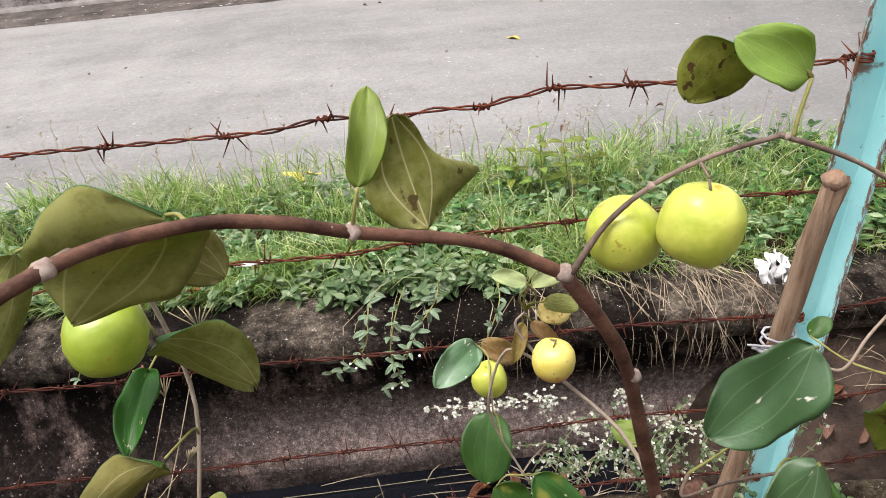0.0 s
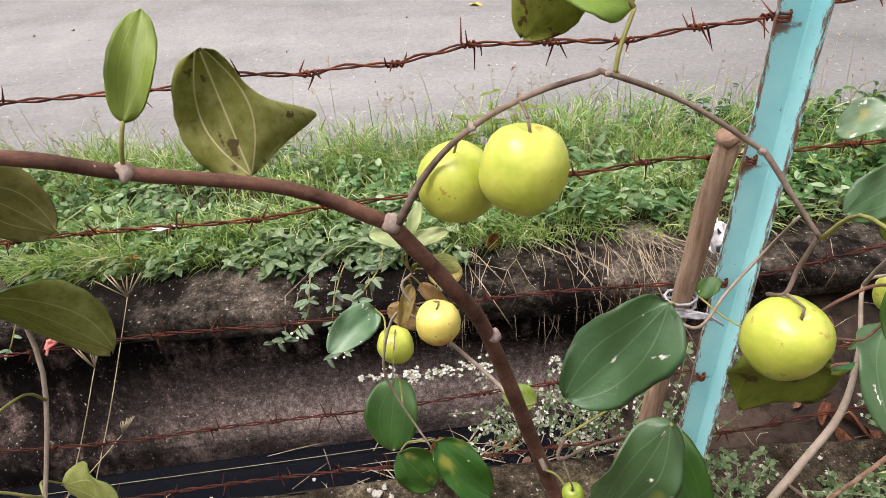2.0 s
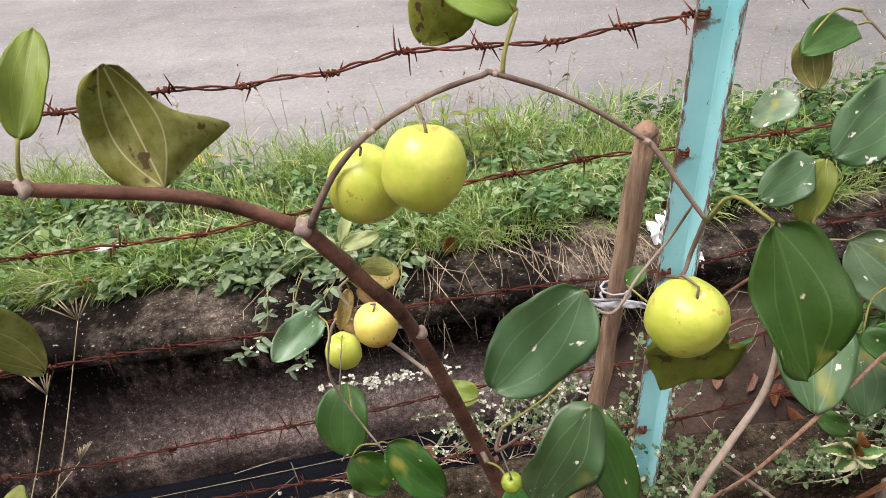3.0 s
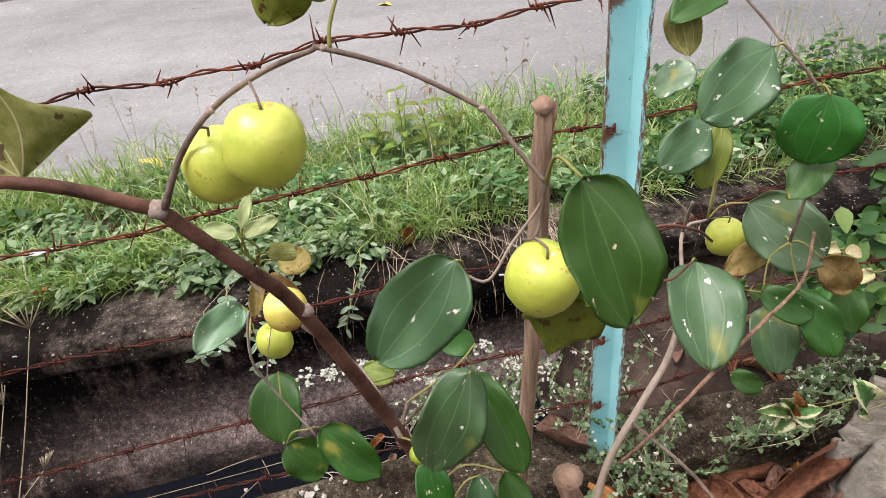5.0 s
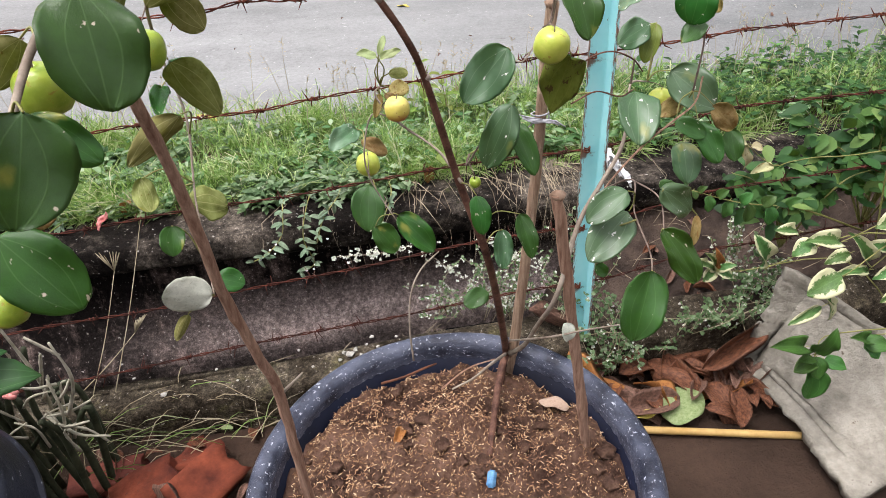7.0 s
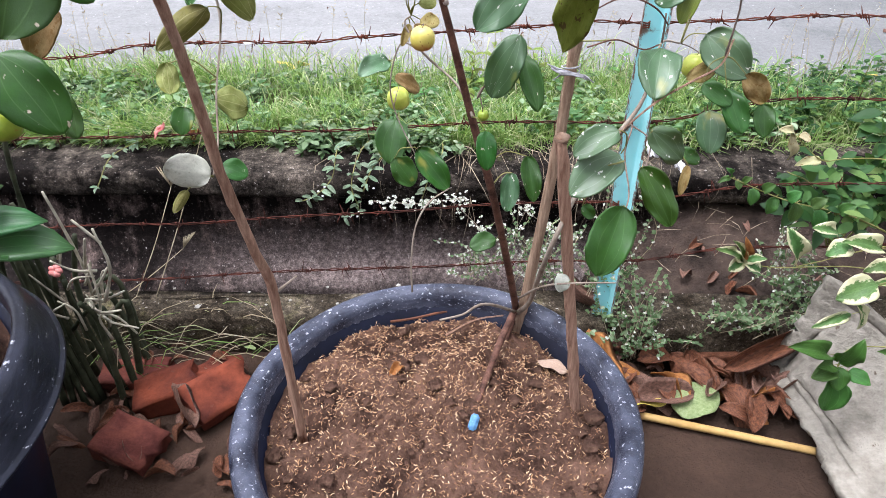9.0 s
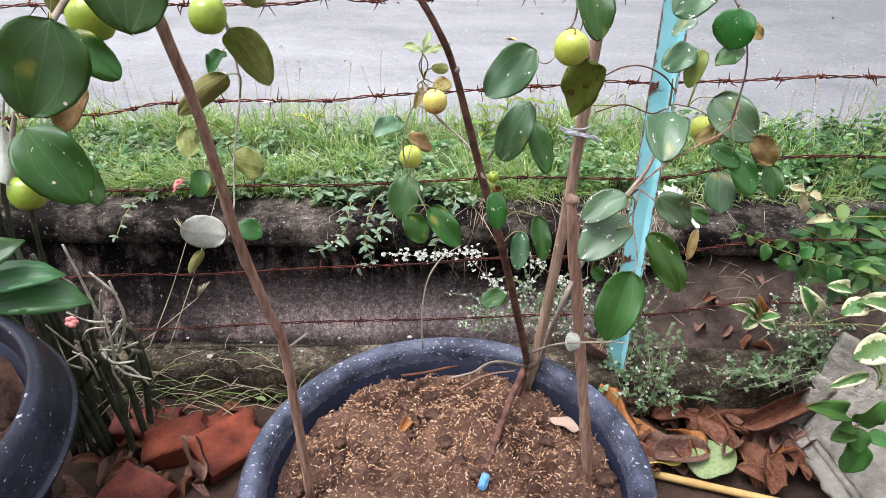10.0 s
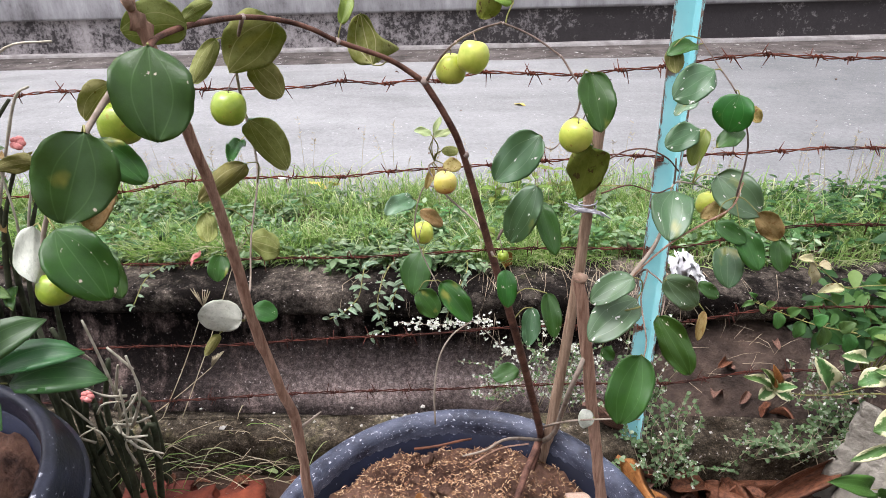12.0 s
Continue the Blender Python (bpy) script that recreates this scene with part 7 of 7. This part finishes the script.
shrub_leaf(trailing_sprig, (0.827, 0.750, 0.526), (0.818, 0.735, 0.487), 0.029, M_SHOOT)
shrub_leaf(trailing_sprig, (0.856, 0.750, 0.517), (0.872, 0.735, 0.546), 0.028, M_SHOOT)
shrub_leaf(trailing_sprig, (0.878, 0.750, 0.511), (0.875, 0.735, 0.468), 0.031, M_SHOOT)
shrub_leaf(trailing_sprig, (0.914, 0.750, 0.503), (0.930, 0.735, 0.531), 0.030, M_SHOOT)
shrub_leaf(trailing_sprig, (0.937, 0.750, 0.495), (0.934, 0.735, 0.451), 0.034, M_SHOOT)
shrub_leaf(trailing_sprig, (0.981, 0.750, 0.486), (0.999, 0.735, 0.516), 0.031, M_SHOOT)


fallen_leaf((0.43, 0.80, 0.175), 0.13, 0.07, (8, 20, 75), M_LITTER2, 2, "grey-brown dead leaf on the ledge by the post")
lilac = thing("lilac_flower", (1.04, 0.60, 0.80), "lilac flower on a thin stalk in the bush", "flower")
part("stem", rod([(1.12, 0.62, 0.45, 0.002), (1.07, 0.61, 0.66, 0.0016), (1.04, 0.60, 0.80, 0.0012)], 6, 4), M_GREENTWIG, lilac)
for k in range(5):
    a = k * math.tau / 5
    d = Vector((math.cos(a), -0.5, math.sin(a))).normalized()
    part("petal", OVAL, (M_LILAC, M_LILAC), lilac, "", blade_pose((1.04, 0.60, 0.80), Vector((1.04, 0.60, 0.80)) + d * 0.026, 0.018, (-0.3, -1, 0.4)))


# ---- second pot: sapling, and the cut shrub behind it ----
def big_leaf(plant, base, tip, width, normal, label=""):
    part("leaf", LANCE, (M_SAPLING, M_SAPLING), plant, label, blade_pose(base, tip, width * 1.2, normal))


sapling = thing("sapling", (-0.80, 0.22, 0.46), "young sapling with glossy pointed green leaves in the pot", "sapling")
part("stem", rod([(-0.80, 0.22, 0.45, 0.006), (-0.785, 0.235, 0.56, 0.005), (-0.76, 0.25, 0.70, 0.004)], 8, 4), M_GREYSTEM, sapling)
for base, tip, w, nrm in (((-0.66, 0.29, 0.665), (-0.515, 0.325, 0.668), 0.062, (0.1, -0.5, 1)), ((-0.68, 0.29, 0.69), (-0.55, 0.33, 0.715), 0.050, (0.0, -0.6, 1)),
                          ((-0.72, 0.27, 0.70), (-0.60, 0.32, 0.775), 0.055, (0.3, -0.7, 0.8)), ((-0.74, 0.26, 0.70), (-0.66, 0.28, 0.80), 0.055, (0.2, -0.8, 0.6)),
                          ((-0.73, 0.25, 0.68), (-0.62, 0.20, 0.66), 0.060, (0.1, -0.5, 1)), ((-0.76, 0.24, 0.69), (-0.70, 0.12, 0.70), 0.060, (0.0, -0.4, 1)),
                          ((-0.78, 0.25, 0.68), (-0.90, 0.20, 0.70), 0.060, (0.0, -0.4, 1)), ((-0.77, 0.26, 0.71), (-0.84, 0.34, 0.78), 0.055, (0.0, -0.6, 1)),
                          ((-0.77, 0.25, 0.66), (-0.70, 0.18, 0.60), 0.055, (0.2, -0.7, 0.8)), ((-0.76, 0.25, 0.72), (-0.74, 0.24, 0.83), 0.05, (0.3, -1, 0.2))):
    big_leaf(sapling, base, tip, w, nrm)
    part("petiole", rod([(-0.76, 0.25, 0.69, 0.0022), (*base, 0.0016)], 6, 1), M_GREENTWIG, sapling)

shrub = thing("cut_shrub", (-0.80, 0.62, 0.03), "cut-back shrub with green stems and pale dry twigs", "shrub")
r5 = random.Random(12)
for i in range(32):
    x = r5.uniform(-1.02, -0.66)
    y = r5.uniform(0.52, 0.70)
    h = r5.uniform(0.40, 0.66) if x < -0.72 else r5.uniform(0.18, 0.42)
    part("stem", rod([(x, y, 0.02, 0.0082), (x + r5.gauss(-0.01, 0.02), y, 0.3, 0.0070), (x + r5.gauss(-0.02, 0.04), y - 0.02, h, 0.0056)], 8, 5, 0.16, i), M_GREYSTEM, shrub)


def twig(pts, r=0.0040, mat=None):
    n = len(pts)
    if mat is None:
        pts = [(p[0] - 0.015, p[1] - 0.03, p[2] + 0.075) for p in pts]
    part("twig", rod([(*p, r * (1 - 0.45 * i / (n - 1))) for i, p in enumerate(pts)], 7, 4, 0.22, int(pts[0][0] * -1000)), mat or M_PALETWIG, shrub)


for a in (((-0.70, 0.62, 0.22), (-0.66, 0.58, 0.36), (-0.655, 0.56, 0.48), (-0.66, 0.55, 0.57)), ((-0.66, 0.58, 0.36), (-0.62, 0.55, 0.44), (-0.605, 0.54, 0.47)),
          ((-0.62, 0.55, 0.30), (-0.575, 0.54, 0.40), (-0.575, 0.53, 0.50)), ((-0.575, 0.54, 0.46), (-0.61, 0.53, 0.52)), ((-0.70, 0.62, 0.24), (-0.62, 0.56, 0.30), (-0.57, 0.55, 0.33)),
          ((-0.70, 0.60, 0.26), (-0.64, 0.55, 0.27), (-0.585, 0.54, 0.285)), ((-0.68, 0.60, 0.22), (-0.62, 0.55, 0.24), (-0.56, 0.54, 0.235)), ((-0.66, 0.58, 0.30), (-0.60, 0.54, 0.37), (-0.58, 0.54, 0.40)),
          ((-0.70, 0.62, 0.20), (-0.66, 0.57, 0.24), (-0.63, 0.55, 0.31), (-0.625, 0.55, 0.40)), ((-0.64, 0.56, 0.26), (-0.60, 0.55, 0.25), (-0.575, 0.55, 0.21))):
    twig(a)
for i in range(14):
    a = Vector((r5.uniform(-0.74, -0.60), r5.uniform(0.55, 0.62), r5.uniform(0.16, 0.40)))
    b = a + Vector((r5.uniform(-0.03, 0.06), r5.uniform(-0.04, 0.0), r5.uniform(0.02, 0.09)))
    c = b + Vector((r5.uniform(-0.04, 0.06), r5.uniform(-0.03, 0.01), r5.uniform(-0.01, 0.06)))
    twig((tuple(a), tuple(b), tuple(c)), 0.0032)
for a in (((-0.95, 0.60, 0.55), (-0.90, 0.58, 0.82), (-0.84, 0.57, 0.98), (-0.80, 0.56, 1.02)), ((-0.90, 0.60, 0.55), (-0.83, 0.58, 0.80), (-0.74, 0.57, 0.97)), ((-0.86, 0.60, 0.50), (-0.80, 0.58, 0.74), (-0.73, 0.57, 0.88)),
          ((-0.92, 0.6, 0.6), (-0.86, 0.58, 0.92), (-0.72, 0.57, 1.075)), ((-0.80, 0.6, 0.5), (-0.76, 0.58, 0.70), (-0.72, 0.57, 0.80)), ((-0.99, 0.6, 0.5), (-0.95, 0.58, 0.80), (-0.93, 0.57, 0.92)),
          ((-0.86, 0.6, 0.6), (-0.82, 0.58, 0.85), (-0.81, 0.57, 0.93)), ((-0.96, 0.6, 0.55), (-0.99, 0.58, 0.78), (-0.97, 0.57, 0.88))):
    twig(a, 0.0065, M_GREYSTEM)
for a in (((-0.86, 0.58, 0.92), (-0.76, 0.565, 1.10), (-0.69, 0.56, 1.165), (-0.60, 0.555, 1.175)), ((-0.83, 0.58, 0.84), (-0.75, 0.565, 0.99), (-0.70, 0.56, 1.08), (-0.665, 0.555, 1.10)),
          ((-0.80, 0.58, 0.74), (-0.74, 0.565, 0.88), (-0.685, 0.56, 0.985)), ((-0.82, 0.58, 0.70), (-0.78, 0.565, 0.84), (-0.775, 0.56, 0.97))):
    twig(a, 0.0034, M_PALETWIG)
for i, c in enumerate(((-0.700, 0.500, 0.470), (-0.73, 0.57, 0.995), (-0.86, 0.57, 0.80), (-0.79, 0.56, 1.03))):
    bm = bmesh.new()
    for k in range(5):
        a = k * math.tau / 5
        bmesh.ops.create_icosphere(bm, subdivisions=2, radius=0.009, matrix=Matrix.Translation((0.007 * math.cos(a), 0.004 * math.sin(a), 0.006 * math.sin(a))) @ Matrix.Diagonal((1, 0.6, 0.8, 1)))
    part("flower", bm, M_PINK, shrub, "small salmon pink flower", Matrix.Translation(c))
for i in range(26):
    b = Vector((r5.uniform(-1.0, -0.72), r5.uniform(0.54, 0.62), r5.uniform(0.66, 0.98)))
    d = Vector((r5.uniform(-1, 1), r5.uniform(-1, 0.2), r5.uniform(-0.6, 0.5))).normalized()
    s = r5.uniform(0.035, 0.07)
    part("leaf", OVAL, r5.choice(((M_TOP, M_UNDER), (M_BROWNLEAF, M_BROWNLEAF), (M_WEED, M_WEED))), shrub, "", blade_pose(b, b + d * s, s * 0.45, (0, -0.6, 0.9)))


# ---- dry and green grass on the near ledge ----
def ledge_grass(rng):
    verts, faces = [], []
    for _ in range(52):
        root = Vector((rng.uniform(-0.85, -0.30), rng.uniform(0.60, 0.80), 0.05 + rng.uniform(0, 0.08)))
        a = rng.choice((rng.uniform(-0.9, 0.9), rng.uniform(0, 6.2)))
        n = rng.uniform(0.08, 0.26)
        tip = root + Vector((math.cos(a) * n, math.sin(a) * n * 0.5, rng.uniform(-0.02, 0.10)))
        add_blade(verts, faces, root, tip, (0, 0, 0.03), rng.uniform(0.0014, 0.0026), (0, -1, 0.6))
    return verts, faces


v, f = ledge_grass(random.Random(31))
joined("dry_grass", v, f, M_STRAW, "dry straw lying over the mossy ledge", "dry grass")
v, f = ledge_grass(random.Random(32))
joined("grass", v[:30 * 7], f[:30 * 3], M_GRASS, "thin green grass at the ledge", "grass")


# ---- litter on the fence and wall ----
def film(pts, mat, label, name, thick=0.0015, seed=0):
    """A crumpled strip of film through a few points."""
    bm = bmesh.new()
    rows = []
    for x, y, z, w in curve_points(pts, 8):
        row = []
        for s in (-0.5, -0.25, 0.0, 0.25, 0.5):
            n = noise.noise_vector((x * 110 + seed, s * 5 + seed, z * 110)) * w * 0.42
            row.append(bm.verts.new((x + n.x, y + n.y + w * s * 0.6, z + w * s + n.z * 0.8)))
        rows.append(row)
    for a, b in zip(rows, rows[1:]):
        for k in range(4):
            bm.faces.new((a[k], b[k], b[k + 1], a[k + 1]))
    ob = solo(name, bm, mat, label, "litter")
    mod = ob.modifiers.new("thickness", 'SOLIDIFY')
    mod.thickness = thick


film([(0.687, 1.330, 0.387, 0.02), (0.708, 1.300, 0.386, 0.05), (0.743, 1.320, 0.388, 0.06), (0.765, 1.290, 0.373, 0.055), (0.794, 1.280, 0.335, 0.03)], M_WHITE, "crumpled white plastic film on the drain wall", "plastic_film", seed=1)
film([(0.269, 0.488, 0.905, 0.004), (0.285, 0.484, 0.899, 0.006), (0.300, 0.486, 0.896, 0.006), (0.318, 0.486, 0.893, 0.005), (0.330, 0.488, 0.885, 0.003)], M_GREYWIRE, "grey plastic strip knotted round the stake", "plastic_strip", 0.001, 7)
film([(0.780, 1.290, 0.357, 0.015), (0.795, 1.250, 0.341, 0.03), (0.810, 1.245, 0.307, 0.015)], M_WHITE, "torn white plastic film over the wall edge", "plastic_film", seed=4)
film([(-0.335, 0.784, 0.849, 0.002), (-0.315, 0.783, 0.851, 0.004), (-0.29, 0.784, 0.853, 0.002)], M_WHITE, "white ribbon knotted on the wire", "ribbon", 0.0008, 2)
film([(-0.565, 0.782, 0.640, 0.012), (-0.555, 0.778, 0.655, 0.016), (-0.535, 0.78, 0.668, 0.012)], M_PINK, "faded pink ribbon scrap on the wire", "ribbon", 0.001, 3)


# side twig on the leaning stake
bm = rod([(-0.143, 0.203, 0.660, 0.0028), (-0.128, 0.206, 0.672, 0.0022), (-0.106, 0.210, 0.690, 0.0012)], 6, 4, 0.1, 3)
part("side_twig", bm, M_TWIG, leaning_stake, "short pale broken side twig")
